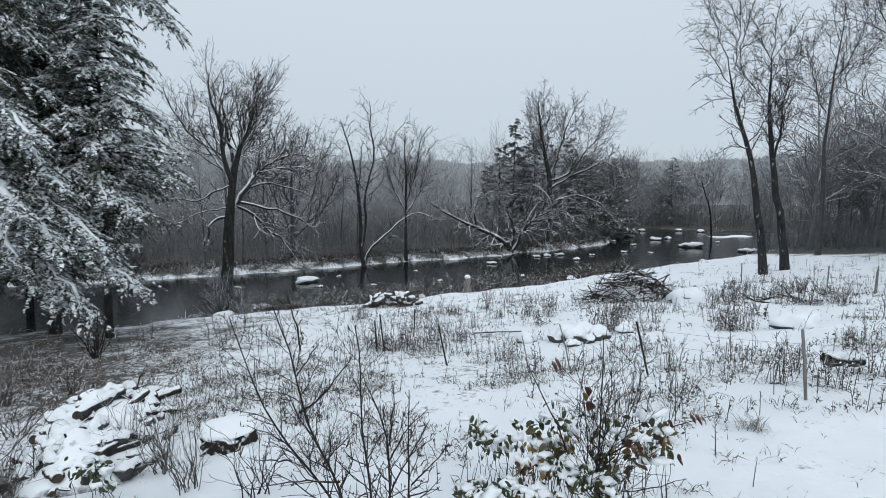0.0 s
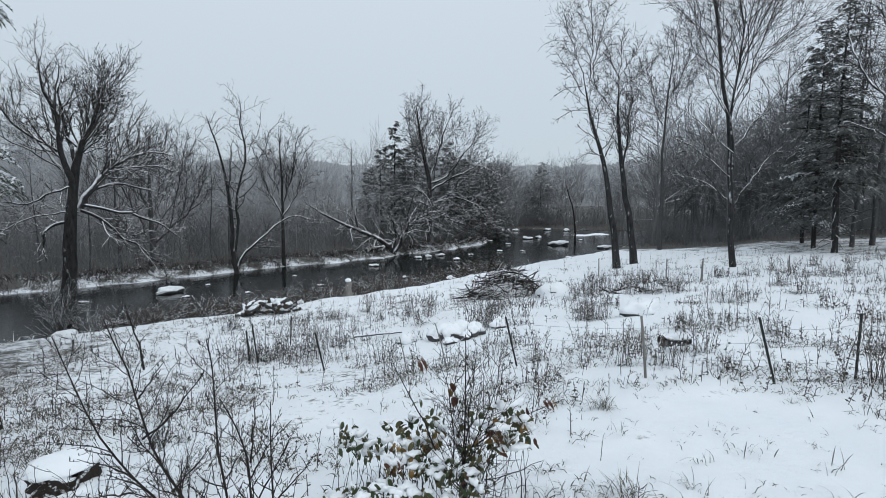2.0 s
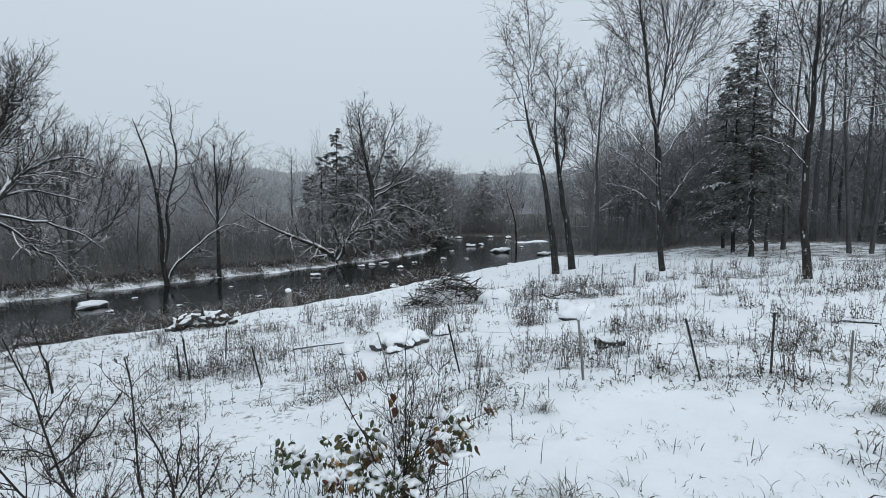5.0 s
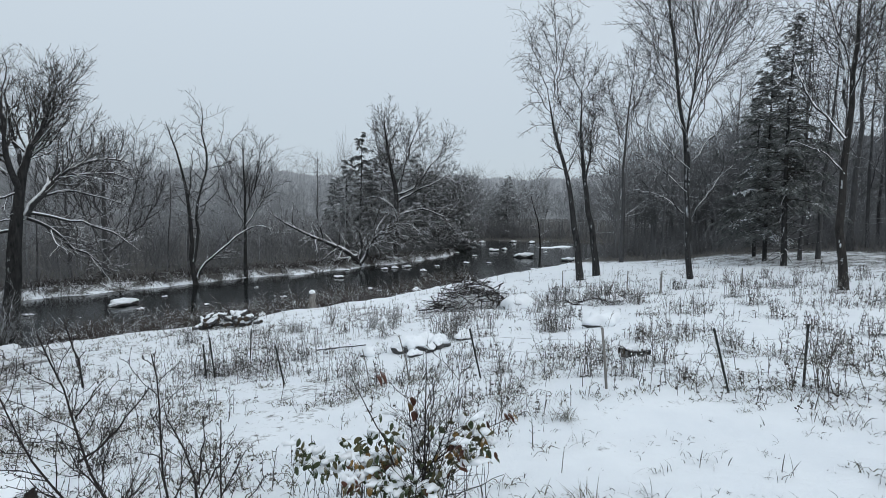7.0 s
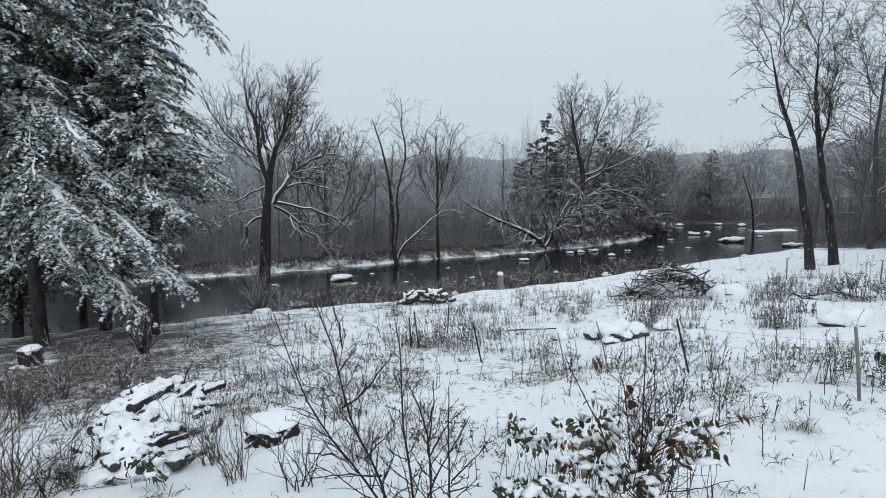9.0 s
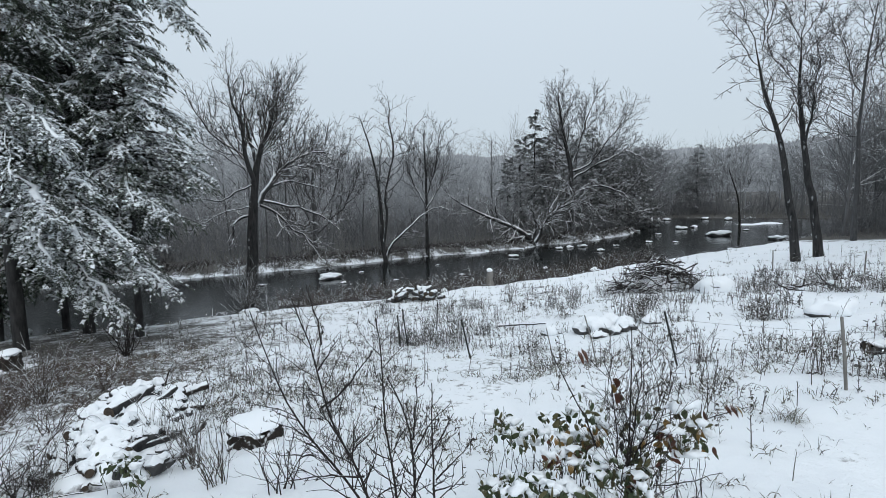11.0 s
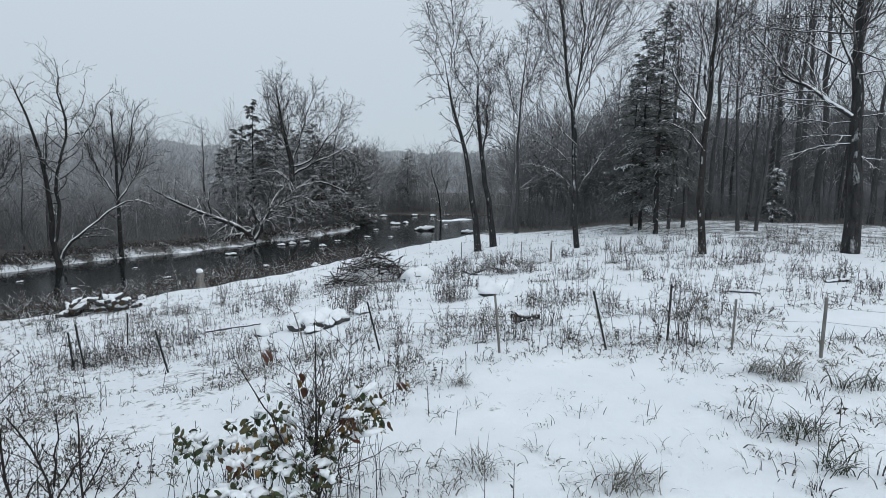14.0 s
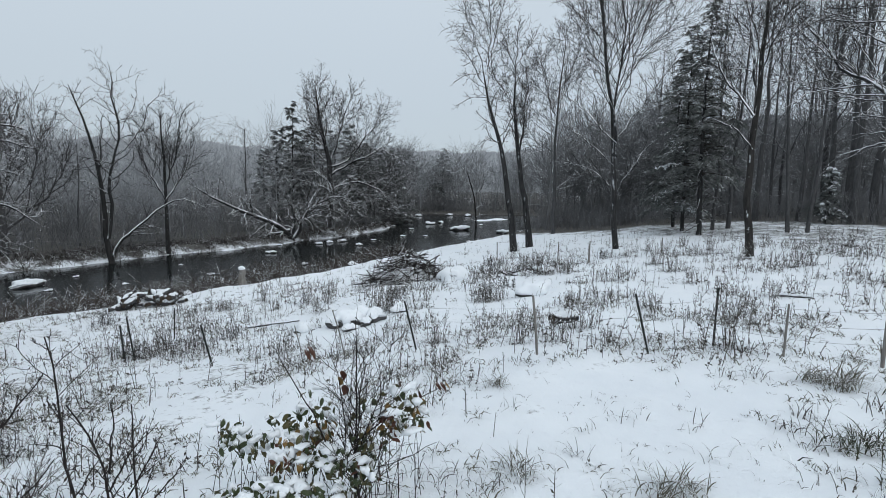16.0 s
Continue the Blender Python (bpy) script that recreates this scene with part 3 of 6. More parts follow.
hero("broad_tree", (25.5, 10.8), [
    [(0, 0), (-0.1, 2.3), (-0.3, 5.6), (-0.4, 8.8), (-0.5, 14.5)],
    [(-0.4, 5.7), (-1.8, 6.9), (-3.5, 8.4), (-4.7, 10.5)],
    [(-1.8, 6.9), (-3.9, 7.3), (-5.6, 7.8)],
    [(-0.7, 6.0), (-2.2, 6.4), (-3.6, 6.2)],
    [(-0.4, 5.5), (-1.5, 5.5), (-2.5, 5.9)],
    [(-0.3, 4.6), (-1.1, 4.5), (-2.6, 4.1)],
    [(-0.8, 7.9), (-1.8, 8.6), (-3.1, 9.6)],
    [(-0.5, 9.1), (-1.9, 9.4), (-3.9, 9.8)],
    [(-0.5, 7.2), (-0.9, 9.1), (-1.1, 11.4)],
    [(-0.3, 4.9), (-1.5, 5.0), (-2.0, 4.9)],
    [(-3.5, 8.4), (-4.5, 9.5), (-5.3, 11.1)],
    [(-0.4, 8.3), (0.9, 8.0), (2.4, 8.6)],
    [(-0.4, 7.4), (1.2, 7.4), (2.8, 8.0)],
    [(-0.3, 5.7), (1.0, 5.8), (2.6, 5.6)],
    [(-0.5, 10.5), (-1.8, 11.8), (-3.0, 13.4)],
    [(-0.4, 4.2), (0.8, 3.9), (1.9, 4.0)]], 0.31,
    "thick-trunked bare tree with long snow-lined limbs", 16, side=110, boughs=300, twigs=1000, fine=900, up=0.07, length=0.75, snowy_twigs=True, angle=38, limb=0.8)
hero("willow_tree", (-13.83, 30.3), [
    [(0.1, 0), (0.2, 2.3), (0.4, 4.4), (0.6, 5.9), (0.9, 7.0), (0.7, 8.5), (0.8, 9.6), (1.2, 10.7), (2.0, 12.7), (2.5, 14.0)],
    [(0.7, 8.3), (0.1, 9.2), (0.1, 10.9), (0.0, 12.3), (-0.6, 13.4), (-0.4, 14.6)],
    [(0.2, 9.1), (-0.7, 10.7), (-1.5, 11.8), (-1.8, 13.5)],
    [(0.2, 9.0), (-1.1, 10.3), (-1.8, 10.4), (-2.6, 11.8)],
    [(0.8, 9.4), (0.6, 11.4), (0.3, 12.9), (0.5, 14.0)],
    [(0.9, 7.0), (1.7, 8.5), (2.6, 9.4), (3.7, 10.1), (4.7, 10.2), (5.7, 10.1)],
    [(1.3, 7.8), (2.5, 8.5), (3.7, 8.3), (4.6, 7.9), (5.4, 7.7)],
    [(1.0, 7.2), (1.9, 7.1), (3.2, 6.6), (4.3, 6.2), (5.5, 5.3)],
    [(0.9, 6.9), (1.6, 6.4), (2.2, 5.3), (3.5, 4.6), (4.5, 3.8)],
    [(1.6, 6.2), (3.0, 5.5), (4.3, 5.7)],
    [(0.8, 6.8), (0.0, 6.8), (-1.0, 6.7), (-2.1, 6.2), (-3.1, 5.5)],
    [(0.6, 6.4), (-0.3, 6.3), (-0.7, 5.6), (-0.7, 4.2)],
    [(0.7, 8.2), (-0.2, 7.8), (-1.3, 7.2), (-2.6, 7.4)],
    [(2.2, 9.0), (4.1, 9.4), (6.0, 9.1)],
    [(0.8, 9.6), (1.7, 10.6), (2.6, 11.9), (3.0, 13.0)],
    [(2.6, 9.4), (3.4, 9.2), (4.4, 9.0), (5.3, 8.4)],
    [(0.9, 9.8), (2.0, 10.4), (3.3, 11.3), (4.0, 12.3)],
    [(0.1, 10.0), (-1.4, 11.0), (-2.4, 12.6), (-2.7, 13.4)]], 0.42,
    "old spreading willow with snow-lined drooping limbs at the water", 17, side=150, boughs=380, twigs=1500, fine=1700, up=0.22, angle=38, length=0.58, limb=1.15, clear=0.7, snowy_twigs=True)
hero("round_willow", (-16.4, 52.0), [
    [(0, 0), (0.1, 3.0), (0.0, 7.0), (0.2, 12.4)],
    [(0, 3.0), (-2.0, 6.5), (-3.1, 11.2)],
    [(0, 3.0), (2.2, 6.2), (3.4, 11.0)],
    [(0.1, 4.0), (-1.1, 8.0), (-1.5, 12.4)],
    [(0.1, 4.0), (1.2, 8.0), (1.7, 12.2)],
    [(0.1, 2.0), (3.2, 4.4), (5.0, 8.6)],
    [(0.1, 2.0), (-3.2, 4.6), (-4.6, 8.8)]], 0.3,
    "round-crowned bare willow of fine upright shoots", 24, side=80, boughs=300, twigs=700, fine=900, up=0.2, angle=30, length=0.6, limb=0.6, bark=M_BARK_WOOD)
hero("forked_tree", (-8.5, 49.9), [
    [(0, 0), (-0.3, 1.8), (-0.4, 5.7), (-0.8, 10.0), (-1.5, 12.7), (-2.2, 14.8)],
    [(-0.2, 2.4), (0.3, 5.7), (0.9, 9.5), (1.3, 11.9), (0.8, 14.9), (0.6, 16.5)],
    [(0.9, 9.5), (2.7, 12.2), (4.1, 15.0), (4.9, 14.7)],
    [(-0.4, 4.0), (-0.2, 9.5), (0.0, 12.7)],
    [(0.1, 1.0), (1.2, 2.9), (2.6, 4.3), (4.3, 5.2), (5.7, 5.6), (7.1, 5.1)],
    [(-1.0, 11.0), (-2.6, 12.5), (-3.9, 12.9)],
    [(1.2, 11.5), (2.2, 13.5), (2.4, 15.4)]], 0.22,
    "bare forked tree with an arching snow-lined branch on the far bank", 18, side=44, boughs=90, twigs=300, fine=300, clear=0.8, up=0.03, length=0.3, angle=48)
hero("slim_tree", (-4.75, 54.6), [
    [(0, 0), (0.0, 3.5), (-0.1, 9.5), (-0.2, 13.6)],
    [(-0.1, 6.0), (1.1, 9.8), (1.7, 13.2)],
    [(-0.1, 6.6), (-1.0, 9.8), (-1.5, 13.0)],
    [(-0.1, 5.4), (-1.6, 8.6), (-2.4, 11.4)],
    [(-0.1, 5.0), (1.7, 8.0), (2.5, 11.0)]], 0.2,
    "slim bare tree with a narrow upright crown", 19, side=40, boughs=170, twigs=420, fine=450, up=0.14, angle=28)
hero("fallen_tree", (8.0, 63.2), [
    [(0, -0.3), (-0.4, 1.3), (-4.6, 3.1), (-8.1, 4.6), (-11.5, 6.9)],
    [(0.0, 0.3), (0.4, 0.9), (1.4, 3.5), (3.3, 5.1), (5.8, 5.4), (8.4, 3.9)],
    [(-0.4, 1.3), (-2.7, 0.9), (-4.8, 0.2)],
    [(-4.6, 3.1), (-5.1, 4.8), (-4.7, 6.2)],
    [(-2.7, 2.3), (-4.4, 1.0), (-5.4, 0.4)],
    [(-0.2, 0.8), (0.2, 3.0), (-0.8, 5.2)]], 0.34,
    "half-fallen leaning tree with a snow-topped trunk over the water", 20, clear=0.12, side=120, boughs=260, twigs=700, fine=500, up=0.05, angle=52, length=0.6, snowy_twigs=True)
hero("spreading_tree", (14.5, 73.5), [
    [(-0.5, -0.3), (0.1, 6.4), (0.2, 10.2), (-0.7, 11.6), (-1.1, 14.9), (-1.8, 18.5), (-1.9, 20.3)],
    [(0.2, 10.0), (1.2, 13.2), (2.2, 16.1), (3.5, 20.2)],
    [(-0.7, 11.6), (-1.9, 12.7), (-3.2, 15.6), (-3.4, 18.8)],
    [(1.2, 13.2), (1.8, 15.0), (0.8, 17.9), (0.6, 20.4)],
    [(1.7, 14.3), (4.1, 16.6), (5.6, 17.7)],
    [(0.1, 7.5), (2.0, 9.4), (4.7, 10.2), (7.7, 11.4), (10.8, 9.9)],
    [(0.1, 6.4), (-1.3, 7.9), (-4.2, 8.4), (-7.7, 8.0)],
    [(0.0, 5.3), (-2.1, 6.0), (-5.3, 6.4), (-9.2, 6.4)],
    [(0.1, 5.6), (3.8, 6.8), (7.2, 6.0), (9.5, 2.5)],
    [(0.0, 4.5), (3.8, 5.2), (6.8, 4.8), (7.5, 2.9)],
    [(0.2, 8.8), (2.4, 9.6), (4.0, 12.1), (6.3, 14.0), (7.9, 17.1)],
    [(-0.2, 9.4), (-2.4, 10.6), (-4.8, 11.4), (-6.6, 11.0)],
    [(0.1, 6.0), (-2.4, 8.6), (-4.4, 11.2), (-5.2, 13.6)],
    [(1.9, 15.4), (3.0, 16.8), (4.6, 18.9)]], 0.5,
    "broad riverside tree with dense snow-lined branches", 21, side=150, boughs=460, twigs=1900, fine=2400, up=0.14, snowy_twigs=True, angle=40, limb=0.62)
hero("leafless_thicket_tree", (23.5, 83.0), [
    [(0, 0), (-0.3, 4.0), (-0.5, 9.0), (-0.2, 14.0)],
    [(-0.3, 3.0), (2.6, 7.0), (4.6, 11.5)],
    [(-0.3, 3.0), (-3.2, 6.4), (-5.0, 9.5)],
    [(0, 1.4), (3.4, 3.0), (7.0, 3.2)],
    [(0, 1.6), (-3.0, 3.6), (-5.5, 4.2)]], 0.34,
    "low-branched bare tree leaning over the river bank", 22, side=60, boughs=260, twigs=1200, fine=1200, up=0.10, snowy_twigs=True)
hero("dead_snag", (41.9, 80.3), [
    [(0, -0.4), (-0.3, 3.4), (-0.6, 6.6), (-1.8, 9.6), (-2.0, 11.2)],
    [(-0.3, 4.4), (-1.6, 5.6), (-2.4, 5.4)],
    [(-0.2, 1.4), (-1.4, 2.0), (-2.2, 1.5)],
    [(-0.2, 2.2), (1.0, 2.8), (1.9, 2.6)],
    [(-0.4, 3.6), (0.8, 4.4), (1.2, 5.4)],
    [(-0.2, 6.4), (0.9, 7.8), (1.0, 9.0)]], 0.2,
    "broken dead tree standing at the water's edge", 23, side=26, boughs=50, twigs=90, fine=120, snowy_twigs=True, bark=M_BARK_PLASTERED)


# ---- woods: several kinds of straight forest tree, each copied ----
def forest_kind(name, seed, height, r0, crown_from, lean, label):
    rng = np.random.default_rng(seed)
    root = thing(name, (0, 0, 0), label, "tree", "trees of the wood")
    limbs = [[(0, 0), (lean * 0.3, height * 0.35), (lean * 0.7, height * 0.7), (lean, height)]]
    for _ in range(6):
        h = height * rng.uniform(crown_from, 0.8)
        u = lean * h / height
        s = rng.choice([-1, 1]) * rng.uniform(0.8, 2.6)
        limbs.append([(u, h), (u + s * 0.6, h + height * 0.09), (u + s * 1.3, h + height * rng.uniform(0.14, 0.26))])
    # bark and twigs here are the haze-paled ones
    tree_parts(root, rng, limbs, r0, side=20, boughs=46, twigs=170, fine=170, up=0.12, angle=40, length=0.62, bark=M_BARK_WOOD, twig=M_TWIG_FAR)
    return root


KINDS = [forest_kind("forest_tree", 31, 22, 0.25, 0.34, 0.4, "straight bare forest tree with a dark trunk"),
         forest_kind("forest_tree", 32, 24, 0.30, 0.38, -0.6, "tall bare forest tree with a thick dark trunk"),
         forest_kind("forest_tree", 33, 18, 0.13, 0.26, 1.0, "thin bare forest tree with a slightly leaning trunk"),
         forest_kind("forest_tree", 34, 21, 0.18, 0.28, -0.8, "bare forest tree branching low above the snow")]


def plant_wood():
    rng = np.random.default_rng(5)
    spots = [(43.7, 30.0), (51.2, 26.8), (33.8, 26.4), (46.0, 27.8), (50.9, 28.2), (51.6, 24.9), (33.8, 20.9), (35.6, 26.5), (50.6, 20.4), (51.4, 17.6), (34.6, 20.2), (49.5, 32.5), (60.9, 26.9), (57.8, 22.1), (44.0, 14.0), (46.0, 9.6), (52.0, 14.6), (48.0, 6.0)]
    tries = 0
    while len(spots) < 54 and tries < 4000:
        tries += 1
        a, r = radians(rng.uniform(44, 86)), 50 + 40 * rng.random()
        x, y = r * math.sin(a), r * math.cos(a)
        if np.interp(x, NEAR_X, NEAR_Y) - y < 5 or (a < radians(50) and r < 56):
            continue
        if min(math.hypot(x - u, y - v) for u, v in spots + [(21.7, 23.2), (21.3, 14.6), (25.5, 10.8)]) > 3.0:
            spots.append((x, y))
    # sixteen far-left trees are added to keep sky out of the river's reflection
    for k in range(26):
        x = rng.uniform(-62, -14) if k < 16 else rng.uniform(-14, 60)
        spots.append((x, float(np.interp(x, FAR_X, FAR_Y)) + rng.uniform(3, 14)))
    for k, (x, y) in enumerate(spots):
        m = pose(x, y, land1(x, y) - 0.1, 0, 0, rng.uniform(0, 360))
        src = KINDS[k % 4]
        s = rng.uniform(0.85, 1.15) if x > 20 and y < 60 else rng.uniform(0.45, 0.66)
        if k < 4:
            src.matrix_basis = m
        else:
            ob = copy_thing(src, m)
            ob.scale = (s, s, s)


plant_wood()


# ---- evergreens ----
def evergreen(name, at, height, reach, start, seed, label, needle, droop=0.25, whorls=60, per=5, gap=0.16, leaf=(0.16, 0.035), leaves=26000, snow=1.0, trunk_r=0.2, top_power=0.8, turn=0.0, dead=0, single=True, fluff=1.0, reach_to=(), gaps=0.0):
    """Trunk, boughs, needle sprays and the snow lying along the boughs."""
    rng = np.random.default_rng(seed)
    root = thing(name, at, label, "evergreen tree", turn=turn)
    t = np.linspace(0, 1, 14)
    path = np.stack([0.15 * np.sin(t * 3 + seed), 0.12 * np.sin(t * 4), t * height - 0.3], axis=1)
    Tubes().add(path, trunk_r * (1.15 - t * 1.08), 9).ob("trunk", M_BARK, root)
    n = whorls * per
    h = start + (height * 0.985 - start) * (np.arange(n) + rng.random(n)) / n
    fr = (h - start) / (height - start)
    ln = reach * (1 - fr) ** top_power * rng.uniform(0.42, 1.15, n) + 0.2
    ln *= 0.75 + 0.25 * np.minimum(1, fr / 0.12)
    az = rng.uniform(0, 2 * np.pi, n)
    ln *= 1 - gaps * rng.random(n) ** 2
    k = 9
    s = np.linspace(0, 1, k)
    rise = rng.uniform(0.0, 0.25, n) + 0.35 * fr
    out = np.empty((n, k, 3))
    horiz = ln[:, None] * s[None]
    z = h[:, None] + ln[:, None] * (rise[:, None] * s[None] - (droop + 0.12 * rng.random(n))[:, None] * 1.6 * s[None] ** 2)
    bend = rng.normal(size=n)[:, None] * 0.12 * s[None] ** 2
    out[:, :, 0] = horiz * np.cos(az[:, None] + bend)
    out[:, :, 1] = horiz * np.sin(az[:, None] + bend)
    out[:, :, 2] = z
    for j, (h0, tx, ty, tz) in enumerate(reach_to):
        out[j, :, 0], out[j, :, 1] = tx * s, ty * s
        out[j, :, 2] = h0 + (tz - h0) * s + 0.55 * np.sin(np.pi * s ** 0.8)
        ln[j] = math.hypot(tx, ty)
    rad = np.maximum(0.012 + 0.011 * ln, 0.01)[:, None] * (1.05 - 0.85 * s[None])
    wood = Tubes()
    if single:
        for k2 in range(n):
            Tubes().add(out[k2], rad[k2], 5).ob("bough", M_BOUGH, root)
    else:
        wood.add(out, rad, 4)
    # branchlets on both sides of every bough, lying flat and hanging at their ends
    count = np.maximum((ln / gap).astype(int), 3) * 2
    count[:len(reach_to)] *= 2
    own = np.repeat(np.arange(n), count)
    first = np.repeat(np.cumsum(count) - count, count)
    order = np.arange(len(own)) - first
    s2 = 0.14 + 0.86 * (order + rng.random(len(own))) / count[own]
    f = s2 * (k - 1)
    i = np.minimum(f.astype(int), k - 2)
    w = (f - i)[:, None]
    c = out[own, i] * (1 - w) + out[own, i + 1] * w
    d = out[own, i + 1] - out[own, i]
    d /= np.linalg.norm(d, axis=1, keepdims=True) + 1e-9
    side = np.cross(d, [0, 0, 1.0])
    side /= np.linalg.norm(side, axis=1, keepdims=True) + 1e-9
    sgn = np.where(order % 2 == 0, 1.0, -1.0)[:, None]
    dirs = d * rng.uniform(0.45, 0.8, (len(own), 1)) + side * sgn * rng.uniform(0.6, 0.9, (len(own), 1)) + rng.normal(size=(len(own), 3)) * 0.24
    bl = np.minimum((0.24 * ln[own] * (1 - 0.7 * s2) + 0.16) * rng.uniform(0.4, 1.3, len(own)), 0.85)
    s3 = np.array([0, 0.35, 0.7, 1.0])
    sag = rng.uniform(0.1, 0.5, len(own)) + droop * 0.6
    sub = c[:, None] + dirs[:, None] * (bl[:, None] * s3[None])[:, :, None] + (d * 0.18 * bl[:, None])[:, None] * s3[None, :, None] ** 2
    sub[:, :, 2] -= (sag * bl)[:, None] * s3[None] ** 2
    wood.ribbon(rng, sub, np.full((len(own), 4), 0.006) * np.array([1.3, 1, 0.8, 0.5]))
    tagged(wood.ob("twig_spray", M_BOUGH, root), kind="stuff")
    # needle sprigs along the branchlets, in the plane of the fan
    paths = np.concatenate([sub, resample_many(out, 10)[:, 6:]])
    seg = np.linalg.norm(np.diff(paths, axis=1), axis=2).sum(1)
    p = rng.choice(len(paths), leaves, p=seg / seg.sum())
    f = rng.random(leaves) ** 0.8 * 3
    i = np.minimum(f.astype(int), 2)
    w = (f - i)[:, None]
    c = paths[p, i] * (1 - w) + paths[p, i + 1] * w
    d = paths[p, i + 1] - paths[p, i]
    d /= np.linalg.norm(d, axis=1, keepdims=True) + 1e-9
    side = np.cross(d, [0, 0, 1.0])
    side /= np.linalg.norm(side, axis=1, keepdims=True) + 1e-9
    sgn = rng.choice([-1.0, 1.0], leaves)[:, None]
    dirs = d * rng.uniform(0.4, 1.0, (leaves, 1)) + side * sgn * rng.uniform(0.25, 0.95, (leaves, 1))
    dirs[:, 2] -= rng.uniform(-0.1, 0.55, leaves)
    dirs /= np.linalg.norm(dirs, axis=1, keepdims=True)
    L = leaf[0] * rng.uniform(0.5, 1.5, (leaves, 1))
    cross = np.cross(dirs, rng.normal(size=(leaves, 3)) * 0.35 + [0, 0, 1.0])
    cross /= np.linalg.norm(cross, axis=1, keepdims=True) + 1e-9
    wd = leaf[1] * rng.uniform(0.6, 1.4, (leaves, 1))
    leafs = np.stack([c - cross * wd, c + cross * wd, c + dirs * L], axis=1)
    tagged(Tubes().tris(leafs).ob("foliage", needle, root, smooth=False), kind="stuff")
    if snow > 0:
        # snow caught on the upper sides of the laden sprays
        load = np.where(rng.random(n) < 0.42 * snow, rng.uniform(0.55, 0.97, n), rng.uniform(0.08, 0.4, n) * min(snow, 1.0))
        load[:len(reach_to)] = 0.92
        clump = rng.random((n, 5))[own, np.minimum((s2 * 5).astype(int), 4)]
        held = np.concatenate([clump * 0.75 + 0.25 * rng.random(len(sub)) < load[own], rng.random(n) < load])
        sel = held[p] & (rng.random(leaves) < 0.6)
        d2 = dirs[sel] * [1, 1, 0.5] + rng.normal(size=(sel.sum(), 3)) * 0.45
        x2 = np.cross(d2, rng.normal(size=d2.shape) * 0.2 + [0, 0, 1.0])
        x2 /= np.linalg.norm(x2, axis=1, keepdims=True) + 1e-9
        c2 = c[sel] + [0, 0, 0.02]
        L2, w2 = L[sel] * rng.uniform(0.4, 0.8, (sel.sum(), 1)), wd[sel] * rng.uniform(1.5, 3.0, (sel.sum(), 1))
        lay = Tubes().tris(np.stack([c2 - x2 * w2, c2 + x2 * w2, c2 + d2 * L2], axis=1))
        pick = np.flatnonzero(held[:len(sub)])
        pick = pick[rng.random(len(pick)) < 0.8]
        mid = sub[pick, 1] + (sub[pick, 2] - sub[pick, 1]) * rng.uniform(-0.6, 1.3, (len(pick), 1))
        way = rng.normal(size=(len(pick), 3)) * [1, 1, 0.25]
        way += (sub[pick, 2] - sub[pick, 1]) / (bl[pick, None] + 1e-9)
        way *= leaf[0] * rng.uniform(0.35, 0.8, (len(pick), 1)) / np.linalg.norm(way, axis=1, keepdims=True)
        pads = mid[:, None] + way[:, None] * np.array([-1, -0.4, 0.4, 1.1])[None, :, None] + [0, 0, 0.03]
        pads[:, (0, 3), 2] -= 0.03
        lay.add(pads, leaf[0] * 0.42 * fluff * rng.uniform(0.5, 1.4, pads.shape[:2]) * np.array([0.3, 1, 0.9, 0.15]), 5, flat=0.5)
        spine = np.flatnonzero(load > 0.6)
        roll = resample_many(out[spine], 12)[:, 4:]
        roll = roll + rng.normal(size=roll.shape) * np.where(spine < len(reach_to), 0.06, 0.025)[:, None, None]
        roll[:, :, 2] += 0.03
        heavy = np.where(spine < len(reach_to), 2.3, 1.0)[:, None]
        lay.add(roll, 0.04 * fluff * heavy * rng.uniform(0.1, 1.4, roll.shape[:2]) * np.array([0.3, 0.8, 1, 1, 1, 0.9, 0.7, 0.2]), 5, flat=0.6)
        tagged(lay.ob("snow_cover", M_SNOW, root, "wet snow lying on the sprays"), kind="stuff")
    if dead:
        dp, dr = grow(rng, path[None], (trunk_r * (1.1 - t))[None], dead, 0.06, 0.4, 85, 0.12, 5, lift=-0.04, wob=0.1, ratio=0.2, tip=0.4)
        tagged(Tubes().add(dp, dr, 3).ob("dead_brushwood", M_TWIG, root), kind="stuff")
    return root


def at_ground(x, y, sink=0.0):
    return (x, y, land1(x, y) - sink)


HEM = at_ground(-12.5, 18.1)[2]
evergreen("hemlock", at_ground(-15.2, 15.8), 22, 4.0, 4.6, 41, "large hemlock with boughs bowed down by wet snow", M_NEEDLE, droop=0.34, whorls=28, per=6, gap=0.15, leaf=(0.125, 0.021), leaves=130000, snow=1.3, trunk_r=0.2, top_power=0.7,
          reach_to=((5.3, 5.2, -0.0, 2.1), (7.6, 3.7, -0.8, 5.2), (3.9, 3.4, -0.8, 1.6), (4.7, 2.9, -1.8, 3.1), (5.3, 4.0, -1.5, 3.5), (8.2, 3.5, -1.5, 6.6), (5.8, 3.4, -2.2, 4.5), (4.4, 4.4, -1.0, 1.4), (6.4, 4.6, -0.6, 3.4)))
